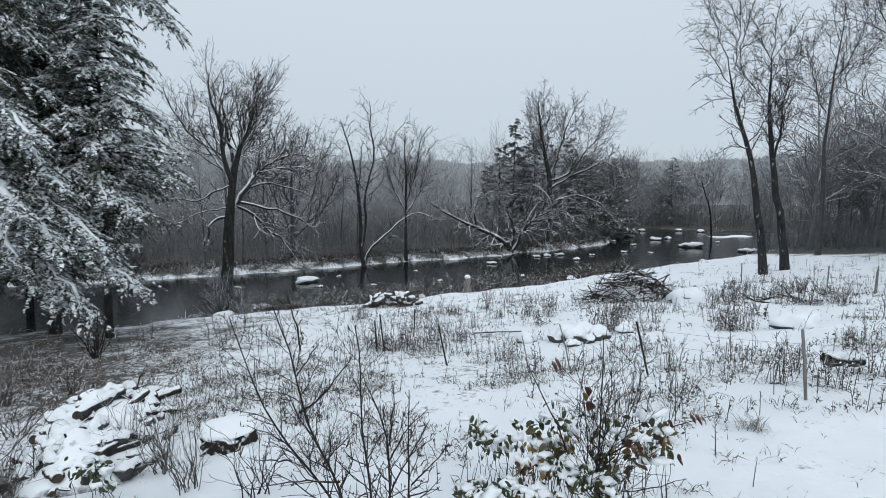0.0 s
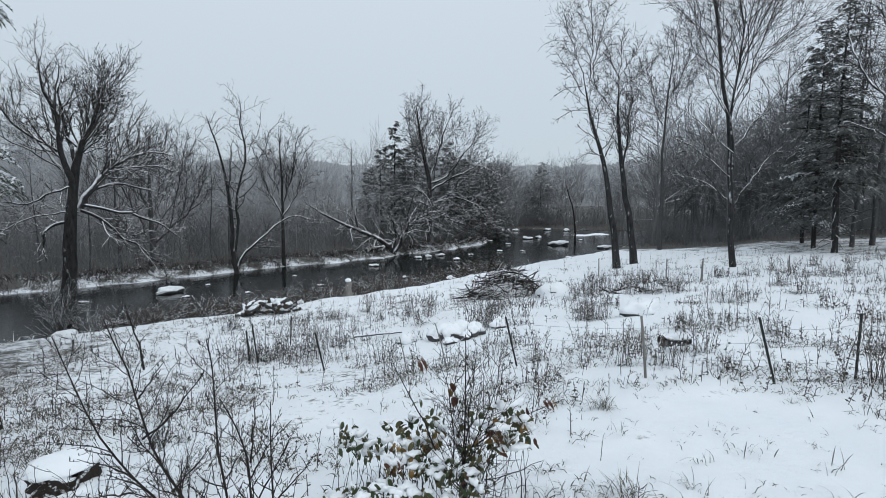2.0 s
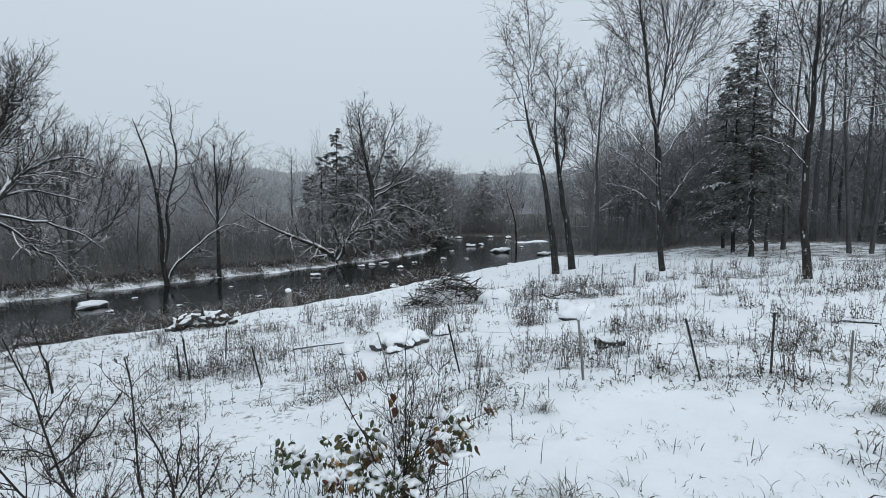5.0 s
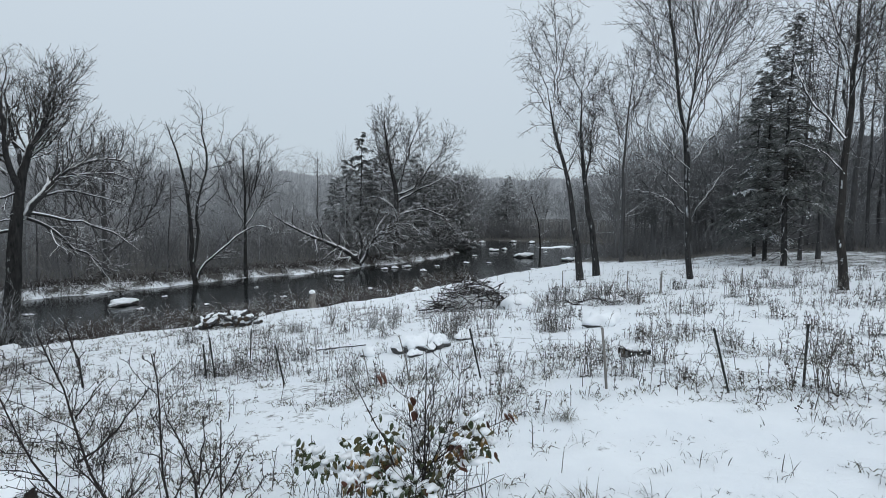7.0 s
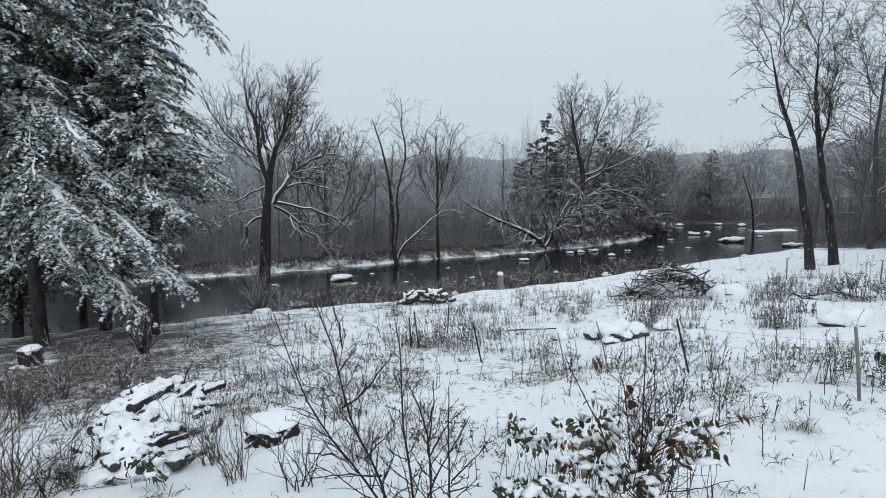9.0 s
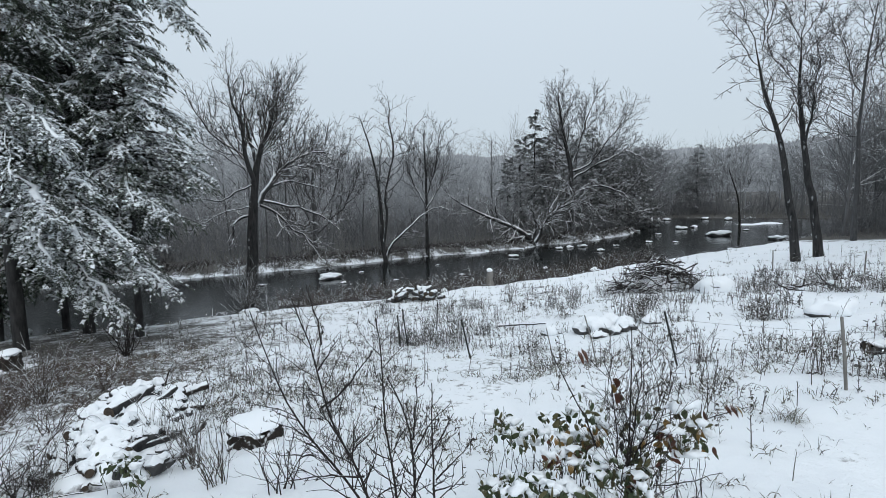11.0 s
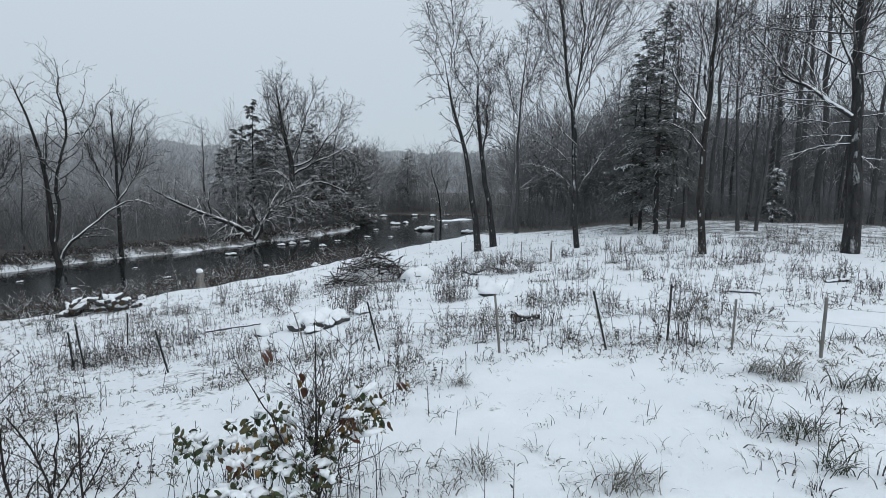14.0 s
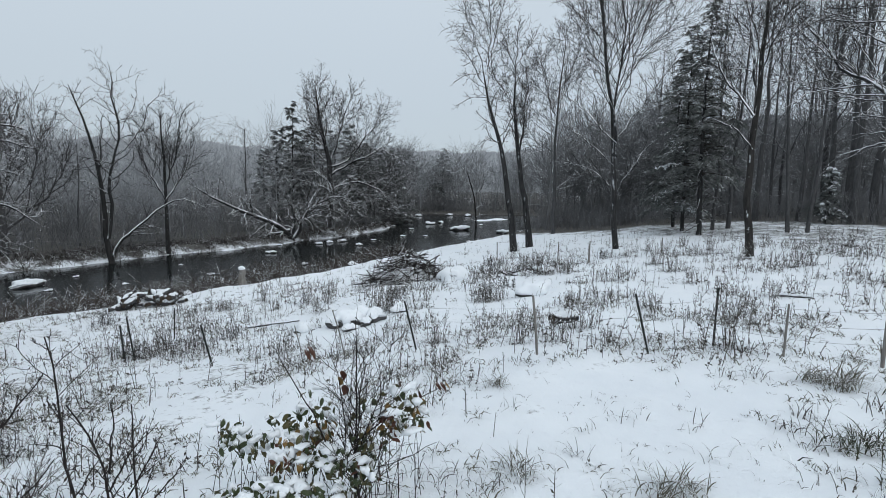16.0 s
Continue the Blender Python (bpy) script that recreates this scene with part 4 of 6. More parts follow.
evergreen("hemlock", (-12.5, 18.1, HEM), 14.4, 3.4, 4.4, 42, "slender hemlock with snow on its drooping sprays", M_NEEDLE, droop=0.26, whorls=40, per=6, gap=0.14, leaf=(0.125, 0.021), leaves=95000, snow=1.7, trunk_r=0.13, top_power=1.0,
          reach_to=((11.4 - HEM, 3.8, -2.0, 8.3 - HEM), (11.6 - HEM, 3.3, -2.2, 8.9 - HEM), (11.3 - HEM, 3.3, -1.6, 8.8 - HEM)))
evergreen("hemlock", at_ground(-15.6, 19.4), 19.5, 3.1, 3.4, 43, "tall dark hemlock with light snow among its boughs", M_NEEDLE, droop=0.3, whorls=44, per=6, gap=0.17, leaf=(0.15, 0.024), leaves=80000, snow=1.6, trunk_r=0.2, top_power=0.75)
evergreen("hemlock", at_ground(-18.9, 18.6), 16, 4.0, 2.6, 44, "tall hemlock standing behind the others with snowy boughs", M_NEEDLE, droop=0.34, whorls=30, per=6, gap=0.2, leaf=(0.19, 0.036), leaves=52000, snow=1.5, trunk_r=0.17, top_power=0.65)
evergreen("hemlock", at_ground(-17.6, 20.6), 15, 3.2, 2.4, 48, "slim hemlock among the others at the water", M_NEEDLE, droop=0.3, whorls=26, per=5, gap=0.2, leaf=(0.19, 0.036), leaves=28000, snow=0.8, trunk_r=0.14)
evergreen("hemlock", at_ground(-21.2, 19.4), 13.5, 3.8, 1.6, 50, "dark hemlock at the edge of the river bank", M_NEEDLE, droop=0.3, whorls=26, per=5, gap=0.22, leaf=(0.2, 0.038), leaves=30000, snow=0.9, trunk_r=0.16, top_power=0.65)
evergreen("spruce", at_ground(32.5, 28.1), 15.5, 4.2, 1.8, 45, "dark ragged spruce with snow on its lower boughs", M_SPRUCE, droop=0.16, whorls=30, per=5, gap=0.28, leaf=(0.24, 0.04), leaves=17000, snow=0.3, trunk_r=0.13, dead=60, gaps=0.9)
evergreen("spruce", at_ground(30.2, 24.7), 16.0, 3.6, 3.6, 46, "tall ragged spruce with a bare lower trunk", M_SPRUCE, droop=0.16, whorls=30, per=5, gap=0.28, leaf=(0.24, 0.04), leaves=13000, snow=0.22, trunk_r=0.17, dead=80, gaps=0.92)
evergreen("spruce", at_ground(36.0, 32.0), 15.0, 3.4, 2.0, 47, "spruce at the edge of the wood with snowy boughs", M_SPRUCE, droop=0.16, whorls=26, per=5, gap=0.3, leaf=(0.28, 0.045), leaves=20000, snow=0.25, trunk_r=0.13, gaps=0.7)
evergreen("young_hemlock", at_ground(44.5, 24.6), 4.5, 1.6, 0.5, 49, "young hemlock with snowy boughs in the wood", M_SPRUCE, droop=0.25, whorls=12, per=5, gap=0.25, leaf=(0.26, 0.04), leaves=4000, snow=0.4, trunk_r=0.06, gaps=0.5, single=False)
# The last four, far left, are added to darken the river's reflection
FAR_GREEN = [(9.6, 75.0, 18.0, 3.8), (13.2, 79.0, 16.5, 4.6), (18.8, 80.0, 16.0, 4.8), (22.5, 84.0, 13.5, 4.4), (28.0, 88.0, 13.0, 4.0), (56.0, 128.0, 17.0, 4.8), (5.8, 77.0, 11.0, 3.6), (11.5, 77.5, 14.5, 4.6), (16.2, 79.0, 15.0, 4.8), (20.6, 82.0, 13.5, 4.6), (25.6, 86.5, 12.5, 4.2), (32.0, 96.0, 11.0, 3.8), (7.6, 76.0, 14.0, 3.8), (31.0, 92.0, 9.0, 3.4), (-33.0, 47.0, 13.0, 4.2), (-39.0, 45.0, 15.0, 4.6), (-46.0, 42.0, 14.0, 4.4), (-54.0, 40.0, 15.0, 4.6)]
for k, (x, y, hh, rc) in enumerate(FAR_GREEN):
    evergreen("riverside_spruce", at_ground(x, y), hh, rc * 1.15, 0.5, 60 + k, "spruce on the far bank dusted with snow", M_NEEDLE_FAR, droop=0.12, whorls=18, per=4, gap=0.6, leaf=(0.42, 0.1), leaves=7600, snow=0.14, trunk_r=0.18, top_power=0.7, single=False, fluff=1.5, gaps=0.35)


# ---- far woods and brush: too many to count ----
def far_woods():
    rng = np.random.default_rng(77)
    kinds = []
    for k in range(6):
        tr = resample([(0, 0, -0.03), (rng.normal() * 0.02, rng.normal() * 0.02, 0.5), (rng.normal() * 0.05, 0, 1.0)], 6)[None]
        rr = (0.007 * (1.05 - np.linspace(0, 1, 6) * 0.9))[None]
        b1, q1 = grow(rng, tr, rr, 16, 0.2, 0.94, 38, 0.42, 5, lift=0.07, wob=0.16, ratio=0.5, fade=0.6, least=0.0026)
        b2, q2 = grow(rng, np.concatenate([resample_many(tr, 5), b1]), np.concatenate([resample_rad(rr, 5), q1]), 64, 0.2, 1.0, 38, 0.45, 4, lift=0.07, wob=0.18, ratio=0.5, least=0.0019)
        b3, q3 = grow(rng, b2, q2, 220, 0.1, 1.0, 36, 0.75, 2, lift=0.1, ratio=0.7, least=0.0015)
        T = Tubes().add(tr, rr, 4)
        for b, q in ((b1, q1), (b2, q2), (b3, q3)):
            T.ribbon(rng, b, q)
        kinds.append(T.arrays())

    def plant(name, spots, heights, mat, label):
        vs, fs, n = [], [], 0
        for m, ((x, y), hgt) in enumerate(zip(spots, heights)):
            v, f = kinds[m % 6]
            wide = hgt * rng.uniform(0.9, 1.4)
            c, s = math.cos(m * 2.4), math.sin(m * 2.4)
            vs.append(np.stack([(v[:, 0] * c - v[:, 1] * s) * wide + x, (v[:, 0] * s + v[:, 1] * c) * wide + y, v[:, 2] * hgt + land1(x, y)], axis=1))
            fs.append(f + n)
            n += len(v)
        tagged(mesh_ob(name, np.concatenate(vs), np.concatenate(fs), mat), label, "woods", kind="stuff")

    def sprinkle(count, a0, a1, r0, r1, ok):
        out = []
        while len(out) < count:
            a, r = radians(rng.uniform(a0, a1)), r0 + (r1 - r0) * rng.random() ** 1.1
            x, y = r * math.sin(a), r * math.cos(a)
            if ok(x, y):
                out.append((x, y))
        return out

    def inland(d):
        return lambda x, y: y - np.interp(x, FAR_X, FAR_Y) > d

    near_side = lambda x, y: np.interp(x, NEAR_X, NEAR_Y) - y > 6
    # far and distant woods carry haze in their base colour
    plant("far_woods", sprinkle(280, -60, 26, 58, 108, inland(6)), 5 + 8.5 * rng.random(280) ** 3, M_FAR, "bare woods beyond the river, coloured grey as if in haze and dusted with snow")
    plant("distant_woods", sprinkle(270, -46, 50, 105, 190, inland(6)), 10 + 8 * rng.random(270) ** 1.6, M_MIST, "snow-dusted woods far down the valley, coloured pale as if in haze")
    xs = rng.uniform(26, 165, 230)
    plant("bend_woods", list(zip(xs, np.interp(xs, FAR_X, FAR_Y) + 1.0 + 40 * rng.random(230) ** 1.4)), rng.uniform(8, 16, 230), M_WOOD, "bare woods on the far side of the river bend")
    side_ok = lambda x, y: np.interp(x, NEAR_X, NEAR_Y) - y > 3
    plant("bend_side_woods", sprinkle(70, 35, 49, 58, 96, side_ok), rng.uniform(9, 16, 70), M_WOOD, "bare trees on the near side of the river bend, coloured grey as if in haze")
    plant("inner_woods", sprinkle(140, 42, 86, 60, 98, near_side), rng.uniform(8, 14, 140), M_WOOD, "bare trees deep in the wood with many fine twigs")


def brush(name, seed, spots, stems, height, mat, label, width=0.6, rad=0.012, sides=3):
    """Upright leafless brush: many thin stems round each spot."""
    rng = np.random.default_rng(seed)
    spots = np.asarray(spots)
    c = np.repeat(spots, stems, axis=0)
    N = len(c)
    c = c + rng.normal(size=(N, 2)) * width * 0.35
    hh = height * rng.uniform(0.45, 1.15, N)
    lean = rng.normal(size=(N, 2)) * 0.42
    s = np.array([0, 0.55, 1.0])
    p = np.empty((N, 3, 3))
    p[:, :, :2] = c[:, None] + lean[:, None] * hh[:, None, None] * s[None, :, None] ** 1.4
    p[:, :, 2] = land(c[:, 0], c[:, 1])[:, None] - 0.03 + hh[:, None] * s[None] * np.array([1, 1, 0.95])
    r = rad * rng.uniform(0.6, 1.4, N)[:, None] * np.array([1.0, 0.7, 0.35])[None]
    T = Tubes().add(p, r, sides)
    b, q = grow(rng, p, r, N * 6, 0.15, 1.0, 48, 0.45, 3, lift=0.04, wob=0.2, ratio=0.7, least=rad * 0.3)
    T.ribbon(rng, b, q)
    ob = T.ob(name, mat)
    return tagged(ob, label, "brush", kind="stuff")


def bank_spots(rng, count, edge_x, edge_y, x0, x1, d0, d1, sign):
    x = rng.uniform(x0, x1, count)
    d = d0 + (d1 - d0) * rng.random(count) ** 1.5
    return np.stack([x, np.interp(x, edge_x, edge_y) + sign * d], axis=1)


def hillside(a0, a1, r, top0, top1, seed, mat, label):
    """A wooded rise that closes the valley, with an uneven edge of crowns."""
    rng = np.random.default_rng(seed)
    N = int((a1 - a0) * 14)
    deg = np.linspace(a0, a1, N)
    a = np.radians(deg)
    top = np.linspace(top0, top1, N) + 0.9 * np.sin(deg * 0.31 + seed) + 0.5 * np.sin(deg * 1.3 + seed) + rng.uniform(-0.35, 0.6, N) * r / 200
    rows = []
    for k, s in enumerate((0.0, 0.35, 0.7, 1.0)):
        rr = r + (0, 3, 7, 11)[k]
        z = -5.0 * (1 - s) + top * s
        rows.append(np.stack([rr * np.sin(a), rr * np.cos(a), z], axis=1))
    v = np.concatenate(rows)
    idx = np.arange(4 * N).reshape(4, N)
    f = np.stack([idx[:-1, :-1], idx[:-1, 1:], idx[1:, 1:], idx[1:, :-1]], axis=-1).reshape(-1, 4)
    tagged(mesh_ob("backdrop", v, f, mat), label, "hillside", kind="structure")


# Woods, brush and hill reach left of view to darken the water's reflection
far_woods()
hillside(-80, 62, 235, 21.5, 20.5, 3, M_HILL, "wooded hillside behind the river valley, coloured pale as if in haze")
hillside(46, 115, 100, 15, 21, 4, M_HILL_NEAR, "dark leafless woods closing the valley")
rng0 = np.random.default_rng(9)
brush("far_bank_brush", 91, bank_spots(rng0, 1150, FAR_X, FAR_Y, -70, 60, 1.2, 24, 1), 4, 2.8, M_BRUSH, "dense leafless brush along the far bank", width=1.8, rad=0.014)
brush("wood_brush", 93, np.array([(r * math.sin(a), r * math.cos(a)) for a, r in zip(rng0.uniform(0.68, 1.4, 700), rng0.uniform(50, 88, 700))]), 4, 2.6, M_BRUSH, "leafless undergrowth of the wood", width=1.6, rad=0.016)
xs = rng0.uniform(26, 150, 360)
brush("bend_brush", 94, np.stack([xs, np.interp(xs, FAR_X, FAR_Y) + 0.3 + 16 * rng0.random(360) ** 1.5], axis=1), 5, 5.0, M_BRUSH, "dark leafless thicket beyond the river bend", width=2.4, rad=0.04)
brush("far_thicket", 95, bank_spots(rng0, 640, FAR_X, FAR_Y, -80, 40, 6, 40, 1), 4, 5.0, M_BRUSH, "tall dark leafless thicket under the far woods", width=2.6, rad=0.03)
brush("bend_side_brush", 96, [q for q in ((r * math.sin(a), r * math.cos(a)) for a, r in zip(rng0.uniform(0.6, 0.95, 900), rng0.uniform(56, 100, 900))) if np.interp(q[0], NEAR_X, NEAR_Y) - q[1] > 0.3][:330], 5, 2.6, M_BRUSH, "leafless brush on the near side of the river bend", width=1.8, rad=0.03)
brush("near_bank_brush", 92, bank_spots(rng0, 480, NEAR_X, NEAR_Y, -10, 14, -0.4, 3.0, -1), 8, 1.35, M_BANK, "dark leafless brush along the near bank", width=0.9, rad=0.016)


# ---- stones, logs and lumps of snow ----
def stone(at, size, seed, label="dark stone capped with snow", cap=0.5, name="stone", category="stone", group="", squash=0.6, sink=0.3, cover=0.0):
    rng = np.random.default_rng(seed)
    root = thing(name, at, label, category, group, rng.uniform(0, 360))
    v, f = lump(rng, size * rng.uniform(0.9, 1.25), size * rng.uniform(0.7, 1.0), size * squash, 0.3, 12, 20)
    v[:, 2] += size * squash * (1 - 2 * sink)
    mesh_ob("rock", v, f, M_ROCK, root)
    if cap:
        # the snow follows the stone's own shape, with a ragged lower edge
        w = v - [0, 0, size * squash * (1 - 2 * sink)]
        az = np.arctan2(w[:, 1], w[:, 0])
        edge = size * squash * (0.30 + 0.16 * np.sin(az * 3 + seed) + 0.10 * np.sin(az * 7 + seed * 2) - 0.5 * (cap - 0.6) - cover)
        w = w * [1.04, 1.04, 1.0 + 0.25 * cap]
        low = w[:, 2] < edge
        w[low] = np.stack([w[low, 0] * 0.97, w[low, 1] * 0.97, edge[low]], axis=1)
        mesh_ob("snow_cap", w + [0, 0, size * squash * (1 - 2 * sink)], f, M_SNOW, root, "soft cap of fresh snow")
    return root


def log(at, length, radius, yaw, pitch, seed, label="snow-topped weathered log", group="", snow=0.8, bark=None, name="log", bend=0.0):
    rng = np.random.default_rng(seed)
    root = thing(name, at, label, "log", group, yaw)
    n = 9
    s = np.linspace(-0.5, 0.5, n)
    c, sn = math.cos(radians(pitch)), math.sin(radians(pitch))
    p = np.stack([s * length * c, rng.normal(size=n) * radius * 0.10, s * length * sn], axis=1)
    p[:, 1:] += np.cumsum(rng.normal(size=(n, 2)), axis=0) * bend * [1, 0.4]
    r = radius * (1 + 0.10 * rng.normal(size=n)) * np.linspace(1.05, 0.9, n)
    mesh_ob("bark", *Tubes().add(p, r, 10).arrays(), bark or M_BARK, root)
    for k in (0, -1):
        ring = np.arange(12) / 12 * 2 * np.pi
        q = np.zeros((13, 3))
        q[1:, 1], q[1:, 2] = np.cos(ring) * r[k] * 0.98, np.sin(ring) * r[k] * 0.98
        q += p[k] + np.array([(-0.004 if k == 0 else 0.004), 0, 0])
        mesh_ob("cut_end", q, [(0, 1 + i, 1 + (i + 1) % 12) for i in range(12)], M_LOGEND, root, "pale brown cut end")
    if snow:
        m = p[1:-1].copy()
        rr = radius * 0.8 * snow * rng.uniform(0.6, 1.2, n - 2)
        rr[0] *= 0.6
        rr[-1] *= 0.6
        m[:, 2] += r[1:-1] * 0.72
        Tubes().add(np.concatenate([m[:1] - [0.03 * length, 0, 0.02], m, m[-1:] + [0.03 * length, 0, -0.02]]), np.r_[0.005, rr, 0.005], 9, flat=0.8).ob("snow_layer", M_SNOW, root, "layer of snow along the top")
    return root


# stones in the river
ROCKS = [(-11.7, 40.3, 0.76), (-10.0, 38.2, 0.22), (4.5, 52.9, 0.45), (6.5, 43.9, 0.33), (13.5, 61.4, 0.5), (14.4, 56.8, 0.43), (10.4, 59.5, 0.41), (11.8, 60.7, 0.42), (27.8, 76.0, 0.36), (35.2, 86.1, 0.79), (38.6, 88.8, 0.65)]
ROCKS += [(34.9, 72.8, 1.27), (28.0, 55.3, 0.45), (54.0, 108.4, 0.95), (50.8, 112.1, 0.83), (42.5, 111.5, 0.81), (-0.8, 41.2, 0.23), (-11.6, 30.4, 0.48), (-9.8, 30.5, 0.25), (-6.0, 39.1, 0.2), (39.2, 66.0, 0.95)]
ROCKS += [(44.5, 66.2, 0.81), (6.0, 59.3, 0.27), (17.5, 61.6, 0.29), (26.8, 82.2, 0.39), (22.7, 65.2, 0.35), (43.0, 80.9, 0.41), (-16.1, 37.5, 0.23), (-9.7, 43.4, 0.18), (25.8, 64.6, 0.27), (17.2, 72.8, 0.38), (-3.2, 47.1, 0.16)]
for k, (x, y, s) in enumerate(ROCKS):
    stone((x, y, WATER), s, 200 + k, "river stone with a cap of snow standing out of dark water" if s < 1 else "large flat river boulder thickly covered with snow",
          cap=0.45 if k not in (20,) else 0.2, name="river_stone", group="stones in the river", squash=0.42, sink=0.35)
# stones along the near bank
rng0 = np.random.default_rng(21)
for k in range(16):
    x = rng0.uniform(-13, 10)
    y = np.interp(x, NEAR_X, NEAR_Y) - rng0.uniform(0.6, 4.5)
    stone(at_ground(x, y), rng0.uniform(0.16, 0.42), 260 + k, "snow-capped stone on the river bank", name="bank_stone", group="stones on the bank")

# boulders lying in the meadow
for k, (x, y, s, sq, cov) in enumerate([(3.45, 13.8, 0.42, 0.6, 0.0), (3.85, 14.1, 0.38, 0.65, 0.3), (4.2, 13.85, 0.26, 0.8, -0.1), (3.1, 13.95, 0.24, 0.8, 0.0), (3.3, 14.4, 0.3, 0.7, 0.3), (3.78, 13.25, 0.17, 0.8, -0.1), (4.05, 13.45, 0.2, 0.9, -0.2), (3.3, 13.15, 0.2, 0.5, 0.1), (5.1, 14.3, 0.24, 0.6, 0.3), (2.3, 14.6, 0.28, 0.6, 0.4)]):
    stone(at_ground(x, y), s, 300 + k, "boulder rounded over by deep snow" if s > 0.38 else "dark stone half under snow beside the boulders", cap=0.75, name="boulder", category="boulder", group="heap of boulders", squash=sq, cover=cov, sink=0.25)
stone(at_ground(9.3, 13.3), 0.42, 310, "lone rounded boulder thickly covered with snow", cap=0.9, name="boulder", category="boulder", squash=0.62, cover=0.25)
stone(at_ground(9.4, 19.8), 0.62, 311, "boulder under snow beside the brush pile", cap=0.95, name="boulder", category="boulder", squash=0.55, cover=0.6)
stone(at_ground(12.6, 17.6), 0.35, 312, "dark stone half under snow among weeds", cap=0.6, name="boulder", category="boulder")

# wood and stone heap close by: snow lies over every piece, steep faces are coloured dark for bare wood and shaded gaps
HEAP = [(-5.4, 7.75, 0.85, 0.8, 0.6), (-4.9, 6.9, 0.9, 0.85, 0.66), (-4.45, 6.0, 0.85, 0.8, 0.5), (-4.25, 5.4, 0.7, 0.55, 0.28)]


def heap_base(x, y):
    h = np.zeros_like(x)
    for hx, hy, a, b, c in HEAP:
        h = np.maximum(h, c * np.clip(1 - ((x - hx) / a) ** 2 - ((y - hy) / b) ** 2, 0, 1) ** 0.75)
    return h


def heap_top(x, y):
    return land1(x, y) + 0.8 * float(heap_base(np.array(x), np.array(y)))


def build_heap():
    """A mound of snow over the buried pieces, lumpy where they push through."""
    rng = np.random.default_rng(320)
    n = 150
    X, Y = np.meshgrid(np.linspace(-6.5, -3.3, n), np.linspace(4.7, 8.8, n))
    base = heap_base(X, Y)
    z = base * 0.8
    for k in range(120):
        hx, hy, a, b, c = HEAP[k % 4]
        t, q = rng.uniform(0, 2 * math.pi), math.sqrt(rng.random())
        x, y, w = hx + a * q * math.cos(t), hy + b * q * math.sin(t), rng.uniform(0.06, 0.2)
        z = z + np.where(base > 0, rng.uniform(-0.07, 0.09) * np.exp(-((X - x) ** 2 + (Y - y) ** 2) / w ** 2), 0)
    zz = land(X, Y) + z - 0.08 * np.clip(1 - base / 0.1, 0, 1)
    v = np.stack([X, Y, zz], axis=-1).reshape(-1, 3)
    idx = np.arange(n * n).reshape(n, n)
    f = np.stack([idx[:-1, :-1], idx[:-1, 1:], idx[1:, 1:], idx[1:, :-1]], axis=-1).reshape(-1, 4)
    root = thing("woodpile", (0, 0, 0), "heap of firewood and stones buried under uneven snow", "wood heap")
    mesh_ob("snow_cover", v, f, M_HEAP, root, "uneven snow coloured dark on steep faces for bare wood and shaded gaps")
    for k in range(90):
        hx, hy, a, b, c = HEAP[k % 4]
        t, q = rng.uniform(0, 2 * math.pi), 0.95 * math.sqrt(rng.random())
        x, y = hx + a * q * math.cos(t), hy + b * q * math.sin(t)
        d = np.array([rng.normal(), rng.normal(), rng.uniform(0.15, 0.9)])
        d *= rng.uniform(0.18, 0.45) / np.linalg.norm(d)
        p = np.array([x, y, heap_top(x, y) - 0.04]) + d * np.linspace(-0.3, 1, 4)[:, None] + rng.normal(size=(4, 3)) * 0.012
        Tubes().add(p, rng.uniform(0.006, 0.018) * np.array([1.1, 1, 0.85, 0.5]), 5).ob("stick", M_ROTTEN, root)


build_heap()
rng0 = np.random.default_rng(8)
HEAP_LOGS = [(-4.87, 6.7, 0.75, 0.078, 86, 4, 0.05), (-4.75, 7.75, 0.8, 0.07, 50, 6, 0.05), (-4.85, 5.9, 0.6, 0.125, 128, 14, 0.0), (-4.72, 5.35, 0.6, 0.11, 122, 10, 0.03), (-4.4, 6.6, 0.55, 0.06, 120, 12, 0.05), (-4.25, 7.0, 0.5, 0.05, 35, -8, 0.05), (-5.35, 7.1, 0.5, 0.07, 135, 8, 0.02)]
for k in range(32):
    hx, hy, a, b, c = HEAP[k % 4]
    t, q = rng0.uniform(0, 2 * math.pi), 0.9 * math.sqrt(rng0.random())
    HEAP_LOGS.append((hx + a * q * math.cos(t), hy + b * q * math.sin(t), rng0.uniform(0.2, 0.6), rng0.uniform(0.03, 0.07), rng0.normal(80, 45), rng0.uniform(-18, 18), rng0.uniform(-0.03, 0.03)))
for k, (x, y, ln, r, yaw, pitch, up) in enumerate(HEAP_LOGS):
    log((x, y, heap_top(x, y) + up), ln, r, yaw, pitch, 1330 + k, "weathered log in the snowy heap", "logs of the heap", snow=0.95 if k < 7 else rng0.uniform(0.35, 0.8), bark=M_ROTTEN if k % 3 else M_BARK, bend=0.006)
# Dark stones also stand in for the black gaps of the heap
for k in range(84):
    hx, hy, a, b, c = HEAP[k % 4]
    t, q = rng0.uniform(0, 2 * math.pi), 0.95 * math.sqrt(rng0.random())
    x, y = hx + a * q * math.cos(t), hy + b * q * math.sin(t)
    s = rng0.uniform(0.04, 0.12)
    stone((x, y, heap_top(x, y) + s * 0.1), s, 460 + k, "dark stone showing through the snowy heap", cap=0.6, name="heap_stone", group="stones of the heap", squash=0.85, cover=rng0.uniform(-0.45, 0.3))


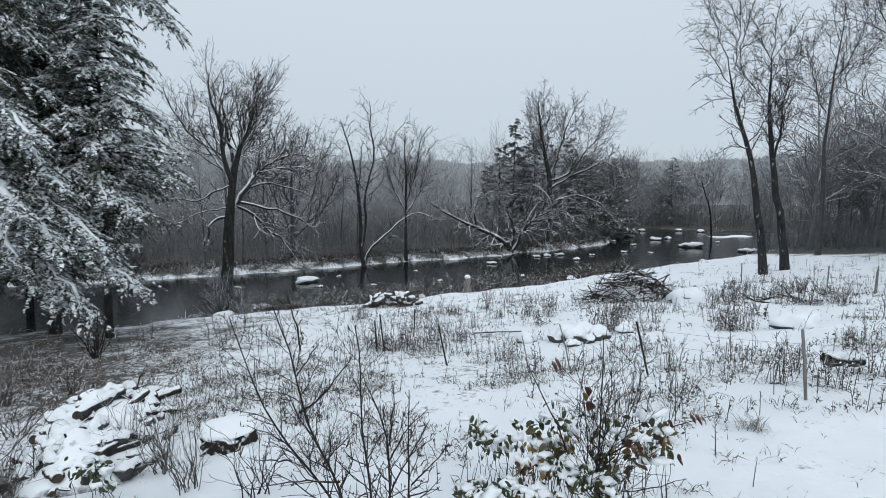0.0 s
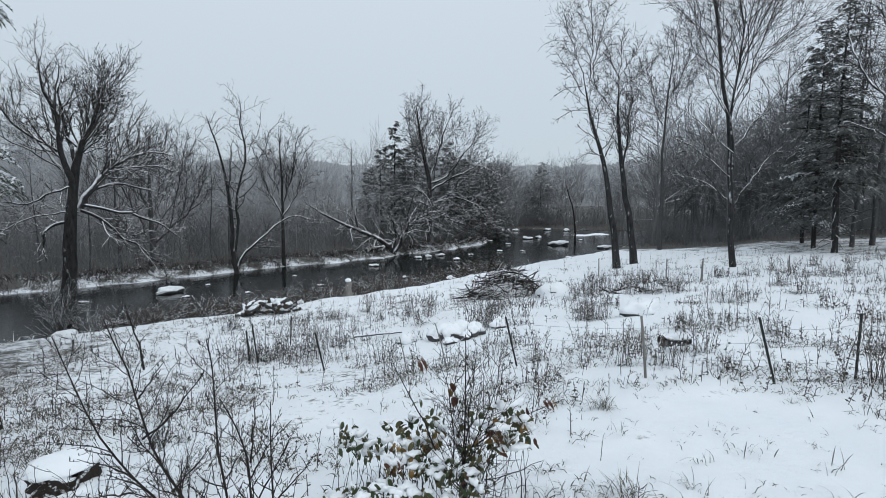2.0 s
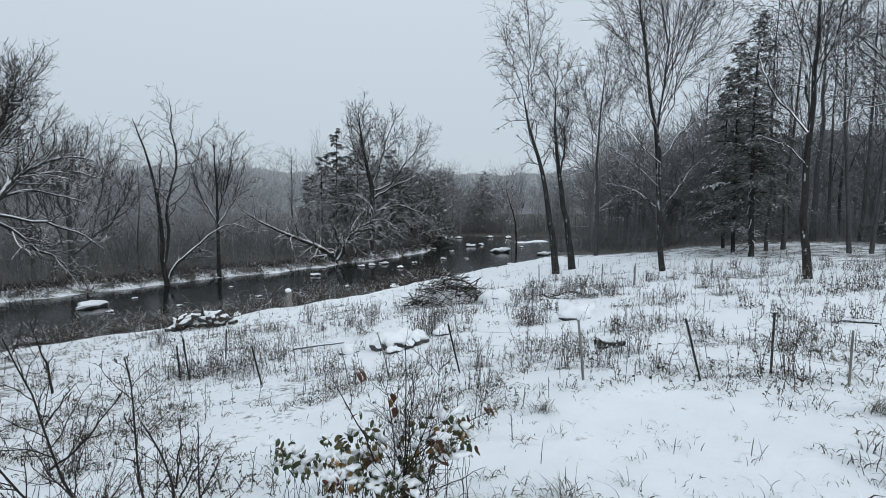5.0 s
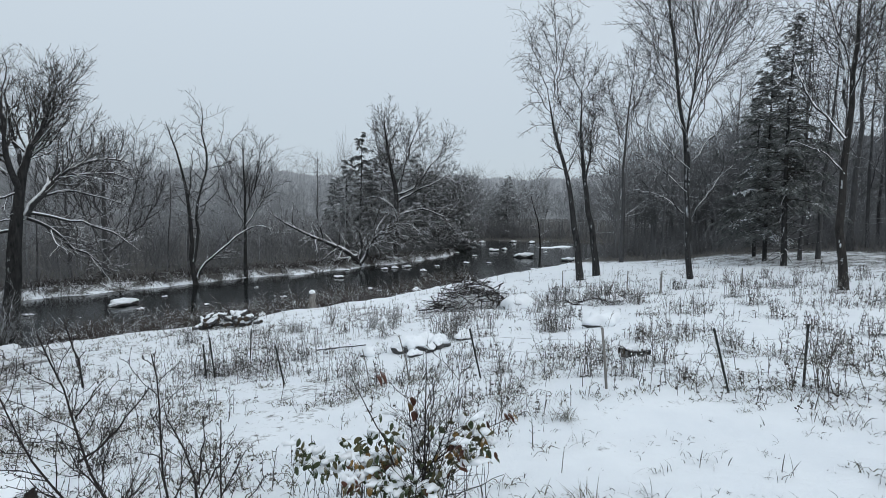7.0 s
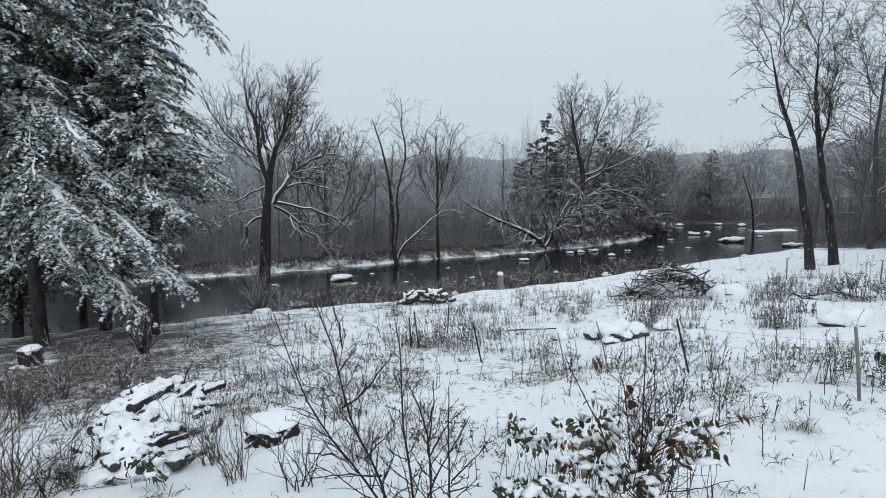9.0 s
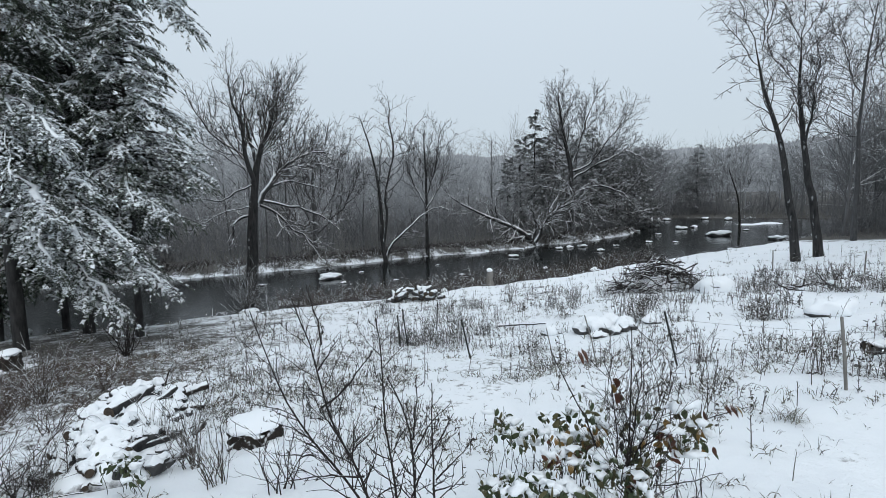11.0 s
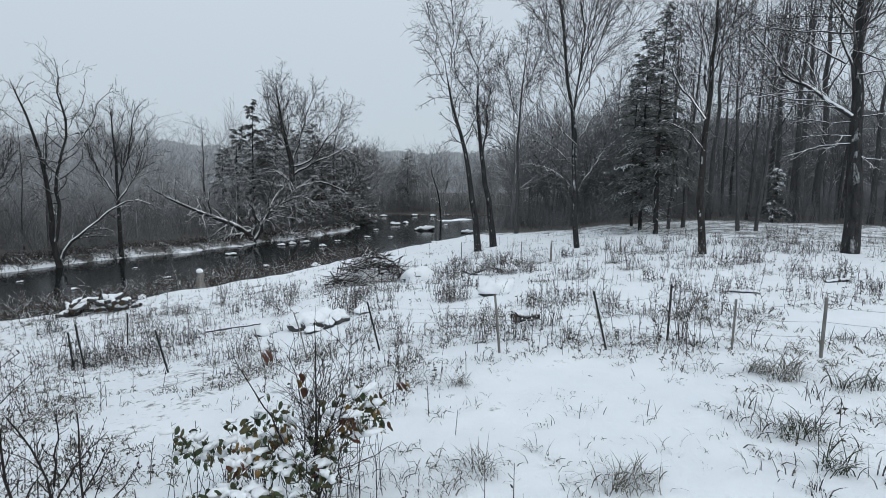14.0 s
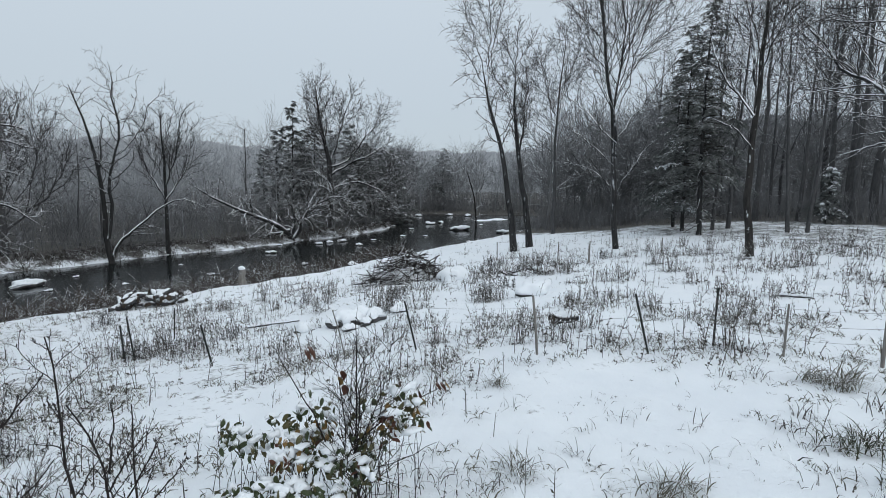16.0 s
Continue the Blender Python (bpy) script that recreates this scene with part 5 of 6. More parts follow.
# old stump with a thick cap of snow
def stump(at, r, h, seed):
    rng = np.random.default_rng(seed)
    root = thing("tree_stump", at, "rotten dark tree stump under a thick cap of snow", "stump")
    C, K = 72, 14
    a = np.linspace(0, 2 * np.pi, C, endpoint=False)
    lev = np.linspace(-0.25, 1.0, K)
    A, V = np.meshgrid(a, lev)
    rib = 0.06 * np.sin(A * 5 + 1) + 0.035 * np.sin(A * 13 + 2 * V) + 0.025 * np.sin(A * 23 + 5 * V) + 0.05 * np.sin(V * 14 + 3 * np.sin(A * 4))
    R = r * (1.0 + rib + 0.28 * np.clip(0.35 - V, 0, 1)) * (1 + 0.02 * rng.normal(size=A.shape))
    P = np.stack([R * np.cos(A), R * np.sin(A), V * h * (1 + 0.10 * np.sin(A * 3 + 1) + 0.07 * np.sin(A * 8)) + 0.02 * np.sin(A * 17) * np.clip(V, 0, 1)], axis=-1)
    idx = np.arange(K * C).reshape(K, C)
    nx = np.roll(idx, -1, axis=1)
    f = np.stack([idx[:-1], nx[:-1], nx[1:], idx[1:]], axis=-1).reshape(-1, 4).tolist() + [list(idx[-1])]
    mesh_ob("wood", P.reshape(-1, 3), f, M_ROTTEN, root, "crumbling brown-black wood")
    v, g = lump(rng, r * 1.08, r * 1.05, 0.11, 0.10, 14, 40)
    ang = np.arctan2(v[:, 1], v[:, 0])
    low = v[:, 2] < 0
    v[low, 2] = v[low, 2] * (0.35 + 0.3 * np.sin(ang[low] * 4 + 1) + 0.3 * np.sin(ang[low] * 9))
    v[:, 2] += h + 0.02
    mesh_ob("snow_cap", v, g, M_SNOW, root, "thick cap of snow")
    v, g = lump(rng, r * 1.7, r * 1.6, 0.09, 0.3, 16, 48, flat_bottom=-0.05)
    mesh_ob("snow_foot", v, g, M_SNOW, root, "snow banked round the foot")


stump(at_ground(-2.86, 6.25), 0.32, 0.26, 5)
stump(at_ground(-12.3, 12.4), 0.26, 0.45, 6)

# log pile near the water, brush pile on the slope
rng0 = np.random.default_rng(33)
for k in range(34):
    row = k // 12
    x, y = -2.7 + rng0.uniform(-1.4, 1.4) * (1 - row * 0.22), 23.9 + rng0.uniform(-0.5, 0.5)
    log((x, y, land1(x, y) + 0.13 + row * 0.2), rng0.uniform(0.3, 0.95), rng0.uniform(0.07, 0.13), rng0.uniform(-90, 90), rng0.uniform(-24, 24), 400 + k, "snow-topped log in a loose pile by the river", "log pile by the river", snow=1.3, bend=0.02, bark=M_BARK_WOOD)


def stick_pile(name, at, n, wide, high, seed, label):
    rng = np.random.default_rng(seed)
    root = thing(name, at, label, "brush pile")
    for _ in range(n):
        az, el = rng.uniform(0, 2 * np.pi), rng.normal() * 0.4
        ln = rng.uniform(0.4, 1.7)
        d = np.array([math.cos(az) * math.cos(el), math.sin(az) * math.cos(el) * 0.6, math.sin(el)])
        rr = rng.random() ** 0.5
        c = np.array([rng.normal() * wide * 0.3, rng.normal() * wide * 0.16, 0])
        c[2] = high * max(0.08, 1 - (abs(c[0]) / wide * 1.9) ** 1.5) * rng.random()
        s = np.linspace(-0.5, 0.5, 4)[:, None]
        p = c + d * ln * s + rng.normal(size=(4, 3)) * 0.03
        p[:, 2] = np.maximum(p[:, 2], 0.01)
        Tubes().add(p, rng.uniform(0.008, 0.03) * np.array([1, 0.9, 0.75, 0.5]), 5).ob("stick", M_TWIG_SNOWY if rng.random() < 0.15 else M_SHOOT, root)
    v, f = lump(rng, wide * 0.42, wide * 0.2, high * 0.4, 0.15, 9, 20, flat_bottom=-0.05)
    mesh_ob("snow_drift", v, f, M_SNOW, root, "snow drifted into the sticks")


stick_pile("brush_pile", at_ground(7.9, 21.4), 420, 3.4, 1.35, 51, "heap of cut branches and sticks dusted with snow")
stick_pile("brush_pile", at_ground(12.4, 18.0), 30, 2.2, 0.3, 52, "low heap of dark sticks among weeds")
log((7.0, 8.75, land1(7.0, 8.75) + 0.22), 0.55, 0.12, -14, 5, 450, "short dark log end propped among weeds", snow=0.9, bark=M_BARK)
log((1.6, 16.2, land1(1.6, 16.2) + 0.1), 1.6, 0.032, 8, 2, 451, "long thin fallen branch lined with snow", snow=0.9, bend=0.045)
log((13.4, 7.9, land1(13.4, 7.9) + 0.03), 0.8, 0.05, -60, 3, 452, "short dark branch half under snow", snow=0.9)
log((17.0, 7.4, land1(17.0, 7.4) + 0.03), 0.7, 0.06, -20, 6, 453, "dark fallen log half under snow", snow=0.9)


def pale_snag(at):
    root = thing("broken_post", at, "short pale broken trunk with snow on its top", "stump")
    p = np.array([(0, 0, -0.1), (0.02, 0, 0.2), (0.0, 0, 0.55), (0.05, 0, 0.8), (0.02, 0, 1.0)])
    Tubes().add(p, np.array([0.34, 0.25, 0.17, 0.19, 0.14]), 12).ob("wood", M_PALE, root)
    v, f = lump(np.random.default_rng(2), 0.2, 0.2, 0.12)
    v[:, 2] += 1.02
    mesh_ob("snow_cap", v, f, M_SNOW, root)


pale_snag(at_ground(1.05, 29.0))


# ---- fence of steel posts and wire ----
def box(bm, x0, x1, y0, y1, z0, z1):
    m = Matrix.Translation(((x0 + x1) / 2, (y0 + y1) / 2, (z0 + z1) / 2)) @ Matrix.Diagonal((x1 - x0, y1 - y0, z1 - z0, 1))
    bmesh.ops.create_cube(bm, size=1.0, matrix=m)


def from_bm(name, bm, mat, parent=None, label=""):
    me = bpy.data.meshes.new(name)
    bm.to_mesh(me)
    bm.free()
    me.materials.append(mat)
    ob = new(name, me)
    if parent is not None:
        ob.parent = parent
    return tagged(ob, label)


fence = tagged(new("fence"), "wire fence on dark steel posts, some leaning", "fence")


def steel_post(x, y, h, lean_x, lean_y):
    ob = new("post")
    ob.parent = fence
    ob.matrix_basis = pose(x, y, land1(x, y), 0, 0, 0) @ pose(0, 0, 0, -math.degrees(math.atan2(lean_y, h)), math.degrees(math.atan2(lean_x, h)), 0) @ pose(0, 0, 0, 0, 0, -35)
    bm = bmesh.new()
    box(bm, -0.018, 0.018, -0.003, 0.003, -0.3, h)
    from_bm("flange", bm, M_STEEL, ob)
    bm = bmesh.new()
    box(bm, -0.003, 0.003, 0.003, 0.033, -0.3, h - 0.002)
    from_bm("web", bm, M_STEEL, ob)
    for k in range(int(h / 0.11)):
        bm = bmesh.new()
        box(bm, -0.006, 0.006, -0.011, -0.003, 0.1 + k * 0.105, 0.12 + k * 0.105)
        from_bm("stud", bm, M_STEEL, ob)
    return Vector((x, y, land1(x, y))), Vector((lean_x, lean_y, h))


def wood_post(x, y, h, r, lean_x=0.0):
    ob = new("wooden_post")
    ob.parent = fence
    ob.matrix_basis = pose(x, y, land1(x, y))
    p = np.array([(0, 0, -0.2), (lean_x * 0.5, 0, h * 0.5), (lean_x, 0, h)])
    Tubes().add(p, np.array([r, r * 0.95, r * 0.85]), 8).ob("stake", M_PALE, ob, "weathered grey wooden stake")
    return Vector((x, y, land1(x, y))), Vector((lean_x, 0, h))


posts = [steel_post(-0.06, 11.86, 0.98, -0.20, 0.0), steel_post(3.76, 9.26, 1.04, -0.24, 0.05), steel_post(6.76, 6.16, 1.06, -0.24, 0.12), steel_post(8.07, 5.97, 1.04, 0.02, 0.0), wood_post(9.08, 3.99, 0.95, 0.026), steel_post(11.4, 2.0, 1.0, 0.0, 0.05)]
for (b0, d0), (b1, d1) in zip(posts[1:-1], posts[2:]):
    for lv in (0.35, 0.6, 0.85):
        p0, p1 = b0 + d0 * lv, b1 + d1 * lv
        s = np.linspace(0, 1, 9)
        p = np.array([list(p0.lerp(p1, float(t)) - Vector((0, 0, 0.08 * 4 * t * (1 - t)))) for t in s])
        Tubes().add(p, np.full(9, 0.0026), 4).ob("wire", M_WIRE, fence, "thin wire rimmed with snow")
for x, y, h, ln in [(-1.94, 14.58, 1.15, -0.12), (-2.17, 14.68, 0.95, -0.06), (-1.2, 16.6, 0.95, 0.04)]:
    steel_post(x, y, h, ln, 0)
for x, y, h, ln in [(15.91, 18.66, 1.0, 0.0), (15.55, 18.3, 0.9, 0.03), (16.6, 22.0, 1.0, 0.02), (14.6, 25.0, 1.0, -0.03), (19.3, 17.6, 0.9, 0.0)]:
    wood_post(x, y, h, 0.03, ln)
wood_post(5.27, 7.2, 1.05, 0.024, -0.14)
wood_post(2.49, 9.87, 1.0, 0.013, -0.28)
wood_post(1.71, 10.32, 0.8, 0.011, -0.18)
wood_post(8.35, 4.95, 0.85, 0.018, 0.02)


# ---- shrubs close by ----
M_RED = snowy("reddish_brown_stem", (0.026, 0.019, 0.017), (0.085, 0.062, 0.053), snow=0.75, scale=15)

def make_leaf_material(name, dark, light):
    return snowy(name, dark, light, snow=0.72, soft=0.2, scale=25, rough=0.6, patch=14)


LEAF_MATS = [make_leaf_material("green_leaf", (0.022, 0.033, 0.016), (0.08, 0.1, 0.048)), make_leaf_material("olive_leaf", (0.045, 0.045, 0.022), (0.14, 0.125, 0.06)),
             make_leaf_material("ochre_leaf", (0.11, 0.06, 0.018), (0.26, 0.165, 0.055)), make_leaf_material("brown_leaf", (0.04, 0.018, 0.012), (0.13, 0.055, 0.035))]


def leaf_mesh(mat, curl, name="leaf"):
    """A pointed oval leaf, hanging along -z from its stalk, folded a little along the midrib."""
    rows = []
    for s in np.linspace(0, 1, 7):
        w = 0.25 * math.sin(math.pi * min(1, s ** 0.75 * 0.98 + 0.01)) ** 0.8
        y = curl * math.sin(s * 2.2)
        rows.append([(-w, y - 0.25 * w, -s), (0, y, -s), (w, y - 0.25 * w, -s)])
    v = [p for r in rows for p in r]
    f = []
    for k in range(6):
        a = k * 3
        f += [(a, a + 1, a + 4, a + 3), (a + 1, a + 2, a + 5, a + 4)]
    me = bpy.data.meshes.new(name)
    me.from_pydata(v, [], f)
    me.polygons.foreach_set("use_smooth", np.ones(len(f), dtype=bool))
    me.materials.append(mat)
    return me


LEAVES = [[leaf_mesh(m, c) for c in (0.28, 0.5)] for m in LEAF_MATS]


def stems_of(root, rng, base, spread, height, n, r, side, fine, mat=None, up=0.10, side_len=0.32, z0=-0.05):
    """Stems fanning from one foot, with side twigs."""
    az = rng.uniform(0, 2 * np.pi, n)
    out = rng.uniform(0.15, 1.0, n) * spread
    k = 8
    s = np.linspace(0, 1, k)
    h = height * rng.uniform(0.55, 1.1, n)
    p = np.empty((n, k, 3))
    foot = rng.normal(size=(n, 2)) * 0.05 + np.asarray(base[:2])
    p[:, :, 0] = foot[:, :1] + (np.cos(az) * out)[:, None] * s[None] ** 1.2
    p[:, :, 1] = foot[:, 1:] + (np.sin(az) * out)[:, None] * s[None] ** 1.2
    p[:, :, 2] = base[2] + z0 + h[:, None] * s[None]
    p[:, 1:] += np.cumsum(rng.normal(size=(n, k - 1, 3)) * 0.024 * height, axis=1)
    rr = r * rng.uniform(0.7, 1.2, n)[:, None] * (1.05 - 0.75 * s[None])
    T = Tubes()
    for i in range(n):
        Tubes().add(p[i], rr[i], 6).ob("stem", mat or M_SHOOT, root)
    b, q = grow(rng, p, rr, side, 0.12, 1.0, 42, side_len, 6, lift=up, wob=0.14, ratio=0.6, tip=0.45, fade=0.45, least=0.003)
    T.add(b, q, 5)
    c, w = grow(rng, b, q, fine, 0.15, 1.0, 45, 0.45, 4, lift=up, wob=0.14, ratio=0.7, tip=0.6, fade=0.4, least=0.002)
    T.add(c, w, 3)
    tagged(T.ob("twig_spray", mat or M_SHOOT, root), kind="stuff")
    return np.concatenate([resample_many(p, 6), b])


def shrub(name, x, y, spread, height, n, r, side, fine, seed, label, mat=None, **kw):
    root = thing(name, at_ground(x, y), label, "shrub")
    stems_of(root, np.random.default_rng(seed), (0, 0, 0), spread, height, n, r, side, fine, mat=mat, **kw)
    return root


def cane(T, rng, a, b, r, sag=0.1, part="cane"):
    a, b = np.asarray(a, float), np.asarray(b, float)
    s = np.linspace(0, 1, 8)[:, None]
    p = a + (b - a) * s + np.array([0, 0, 1.0]) * sag * np.sin(np.pi * s)
    p[1:-1] += rng.normal(size=(6, 3)) * 0.01
    Tubes().add(p, r * (1.1 - 0.7 * s[:, 0]), 5).ob(part, M_SHOOT, T)
    return p


def bramble(x, y, clusters, seed, label):
    """Arching canes with hanging leaves, some under small pads of snow. clusters: (x, y, z, leaves, spread, kinds)."""
    rng = np.random.default_rng(seed)
    root = thing("leafy_bramble", at_ground(x, y), label, "shrub", "leafy brambles")
    z0 = land1(x, y)
    T = root
    for cx, cy, cz, n, sp, kinds in clusters:
        ends = []
        n = int(n * 3.4)
        for _ in range(max(3, n // 8)):
            e = np.array([cx - x, cy - y, cz - z0]) + rng.normal(size=3) * sp * np.array([0.9, 0.8, 0.35])
            e[2] = max(e[2], 0.12)
            p = cane(T, rng, rng.normal(size=3) * np.array([0.08, 0.08, 0.0]) + [(cx - x) * 0.75 + rng.normal() * 0.05, (cy - y) * 0.75 + rng.normal() * 0.05, -0.05], e, 0.0032, 0.10)
            ends.append(p)
        for k in range(n):
            p = ends[k % len(ends)]
            c = p[rng.integers(5, 8)] + rng.normal(size=3) * np.array([0.05, 0.05, 0.045])
            c[2] = max(c[2], 0.10)
            kind = kinds[rng.integers(len(kinds))]
            ob = new("leaf", LEAVES[kind][rng.integers(2)])
            ob.parent = root
            size = rng.uniform(0.055, 0.105)
            tip = rng.uniform(-30, 30)
            if rng.random() < 0.3:
                tip = rng.choice([-1, 1]) * rng.uniform(45, 75)
            ob.matrix_basis = pose(*c, rng.uniform(-35, 35), tip, rng.uniform(0, 360)) @ Matrix.Diagonal((size * rng.uniform(0.8, 1.15), size, size, 1))
        for k in range(max(2, n // 7)):
            p = ends[k % len(ends)]
            c = p[rng.integers(5, 8)] + rng.normal(size=3) * np.array([0.05, 0.05, 0.02]) + [0, 0, 0.02]
            c[2] = max(c[2], 0.12)
            v, f = lump(rng, rng.uniform(0.03, 0.075), rng.uniform(0.03, 0.06), rng.uniform(0.016, 0.034), 0.5, 7, 11)
            mesh_ob("snow_pad", v + c + [0, 0, 0.012], f, M_SNOW, root)
    return root


sapling = shrub("sapling_shrub", 1.27, 4.10, 0.42, 1.35, 8, 0.0075, 120, 460, 61, "many-stemmed bare shrub rising out of the snow", up=0.06, side_len=0.34)
cane(sapling, np.random.default_rng(60), (0, 0, 0), (0.02, 0.02, 1.62), 0.009, 0.0, "leader")
rng0 = np.random.default_rng(62)
T0 = sapling
cane(T0, rng0, (0, 0, 0.55), (0.86, -0.22, 1.06), 0.006, 0.06)
cane(T0, rng0, (0.05, 0, 0.25), (0.72, -0.1, 0.45), 0.006, -0.03)
cane(T0, rng0, (0.05, 0, 0.3), (0.62, 0.1, 0.72), 0.005, -0.04)
cane(T0, rng0, (-0.25, 0.0, 0.6), (-0.62, 0.1, 1.42), 0.007, 0.02)
for dx, dy, dz, kd, sz in [(0.70, -0.2, 1.06, 3, 0.13), (0.74, -0.21, 1.06, 2, 0.12), (0.67, -0.18, 1.05, 3, 0.10), (-0.10, 0.0, 1.20, 3, 0.12), (-0.08, -0.02, 1.08, 3, 0.14), (-0.12, 0.02, 1.14, 2, 0.11), (-0.36, 0.1, 1.42, 3, 0.13), (-0.39, 0.08, 1.40, 3, 0.11)]:
    ob = new("leaf", LEAVES[kd][0])
    ob.parent = sapling
    ob.matrix_basis = pose(dx, dy, dz, 15, 20 - 60 * (dz % 0.5), 50 * dx * 7) @ Matrix.Diagonal((sz, sz, sz, 1))
bramble(0.40, 4.66, [(0.36, 4.68, 0.77, 10, 0.07, (0, 0, 1)), (0.48, 4.57, 0.72, 9, 0.07, (0, 1, 1)), (0.23, 4.79, 0.81, 6, 0.06, (0, 1))], 70, "small bramble with green leaves bowed by snow")
bramble(0.88, 4.32, [(0.75, 4.43, 0.97, 12, 0.09, (0, 0, 1)), (0.85, 4.31, 0.87, 12, 0.09, (0, 1, 2)), (0.96, 4.39, 1.11, 9, 0.08, (0, 0, 1)), (0.78, 4.22, 0.79, 11, 0.08, (1, 2, 3)), (1.01, 4.27, 0.89, 12, 0.09, (0, 1, 2))], 71, "low bramble with green and brown leaves under snow")
bramble(1.58, 4.02, [(1.44, 4.15, 1.10, 8, 0.09, (0, 1, 1)), (1.56, 3.99, 1.09, 10, 0.08, (1, 2, 3)), (1.67, 3.95, 1.19, 9, 0.08, (0, 1, 3)), (1.74, 3.92, 1.10, 8, 0.07, (0, 1, 2)), (1.31, 4.09, 0.89, 8, 0.09, (0, 1, 1))], 72, "bramble with olive and ochre leaves beside the bare shrub")
bramble(1.15, 3.9, [(1.09, 3.94, 0.73, 10, 0.09, (0, 0, 1)), (1.20, 3.81, 0.74, 9, 0.08, (0, 1, 3)), (0.99, 4.07, 0.75, 9, 0.08, (0, 0, 1)), (1.31, 3.77, 0.76, 8, 0.08, (0, 0, 1))], 74, "leafy bramble at the foot of the bare shrub")
bramble(0.55, 3.92, [(0.17, 3.99, 0.52, 8, 0.07, (0, 0, 1)), (0.35, 3.98, 0.58, 10, 0.08, (0, 0, 0, 1)), (0.51, 3.96, 0.60, 11, 0.08, (0, 0, 0, 1)), (0.65, 3.84, 0.60, 9, 0.07, (0, 0, 1)), (0.81, 3.91, 0.58, 8, 0.07, (0, 0, 1)), (0.96, 3.77, 0.60, 7, 0.07, (0, 0, 1))], 73, "low green-leaved bramble dusted with snow")
bramble(-3.58, 4.82, [(-3.61, 4.88, 0.28, 9, 0.10, (0, 0)), (-3.48, 4.80, 0.22, 8, 0.10, (0, 0, 1)), (-3.70, 4.76, 0.22, 6, 0.08, (0, 0))], 75, "dark green drooping leaves before the snowy heap")

def arching_shrub(at, stems, seed, label):
    """Bare stems arching over the slope, each with short crooked twigs. stems: lists of (across, height)."""
    rng = np.random.default_rng(seed)
    x, y = at
    root = thing("wand_shrub", at_ground(x, y), label, "shrub", turn=-math.degrees(math.atan2(x, y)))
    paths, rads = [], []
    for k, l in enumerate(stems):
        away = rng.normal() * 0.10
        p = resample([(u, away * (h - stems[0][0][1]), h) for u, h in l], 12)
        p[1:] += np.cumsum(rng.normal(size=(11, 3)), axis=0) * 0.006
        long = np.linalg.norm(np.diff(p, axis=0), axis=1).sum()
        rr = (0.005 + 0.0062 * min(1.0, long / 1.2)) * (1.05 - 0.72 * np.linspace(0, 1, 12))
        Tubes().add(p, rr, 6).ob("stem", M_SHOOT, root)
        paths.append(p)
        rads.append(rr)
    paths, rads = np.array(paths), np.array(rads)
    T = Tubes()
    b, q = grow(rng, paths, rads, 150, 0.12, 0.97, 46, 0.24, 6, lift=0.07, wob=0.16, ratio=0.6, tip=0.45, fade=0.6, least=0.0031)
    T.add(b, q, 5)
    c, w = grow(rng, b, q, 420, 0.12, 1.0, 50, 0.42, 4, lift=0.06, wob=0.2, ratio=0.75, tip=0.6, fade=0.4, least=0.0023)
    T.add(c, w, 3)
    tagged(T.ob("twig_spray", M_SHOOT, root), kind="stuff")
    # buds set along the twigs
    at_bud = np.concatenate([b[:, 2:].reshape(-1, 3), c[:, 1:].reshape(-1, 3)])
    at_bud = at_bud[rng.random(len(at_bud)) < 0.35]
    step = rng.normal(size=at_bud.shape) * 0.004 + [0, 0, 0.008]
    Tq = Tubes().add(np.stack([at_bud, at_bud + step, at_bud + step * 2], axis=1), np.tile([0.0025, 0.0042, 0.0008], (len(at_bud), 1)), 4)
    tagged(Tq.ob("bud_sprinkle", M_SHOOT, root), kind="stuff")
    return root


arching_shrub((-0.6, 3.9), [
    [(-0.12, -0.1), (-0.4, 0.4), (-0.6, 0.6), (-0.72, 0.78), (-0.82, 0.92), (-0.92, 1.12), (-1.02, 1.4), (-1.11, 1.62), (-1.18, 1.82)],
    [(-0.16, -0.1), (-0.28, 0.48), (-0.4, 0.72), (-0.52, 0.97), (-0.57, 1.14), (-0.6, 1.38), (-0.62, 1.62), (-0.68, 1.75), (-0.77, 2.0)],
    [(-0.61, 1.5), (-0.64, 1.7), (-0.7, 2.0)],
    [(-0.0, -0.1), (-0.03, 0.3), (-0.07, 0.6), (-0.1, 1.02), (-0.11, 1.38), (-0.13, 1.62), (-0.16, 1.8)],
    [(0.1, -0.1), (0.12, 0.62), (0.1, 0.88), (0.04, 1.1), (-0.06, 1.28)],
    [(0.26, -0.1), (0.3, 0.6), (0.3, 0.97), (0.3, 1.2)],
    [(-0.57, 1.13), (-0.43, 1.23), (-0.29, 1.4), (-0.17, 1.58)],
    [(-0.6, 1.38), (-0.5, 1.53), (-0.43, 1.66)],
    [(-0.66, 0.7), (-0.82, 0.72), (-1.02, 0.73)],
    [(0.12, 0.62), (0.24, 0.88), (0.41, 1.03)],
    [(0.29, 0.45), (0.43, 0.62), (0.56, 0.8)],
    [(0.28, 0.3), (0.43, 0.32), (0.57, 0.31)],
    [(-0.4, 0.72), (-0.26, 0.88), (-0.14, 1.0)],
    [(-0.28, 0.48), (-0.44, 0.5), (-0.66, 0.52), (-0.98, 0.5)],
    [(0.12, 0.7), (0.17, 1.02), (0.19, 1.22)],
    [(0.05, 0.2), (0.2, 0.5), (0.34, 0.78), (0.42, 0.95)]], 82, "bare shrub with long dark wands and crooked budded twigs")
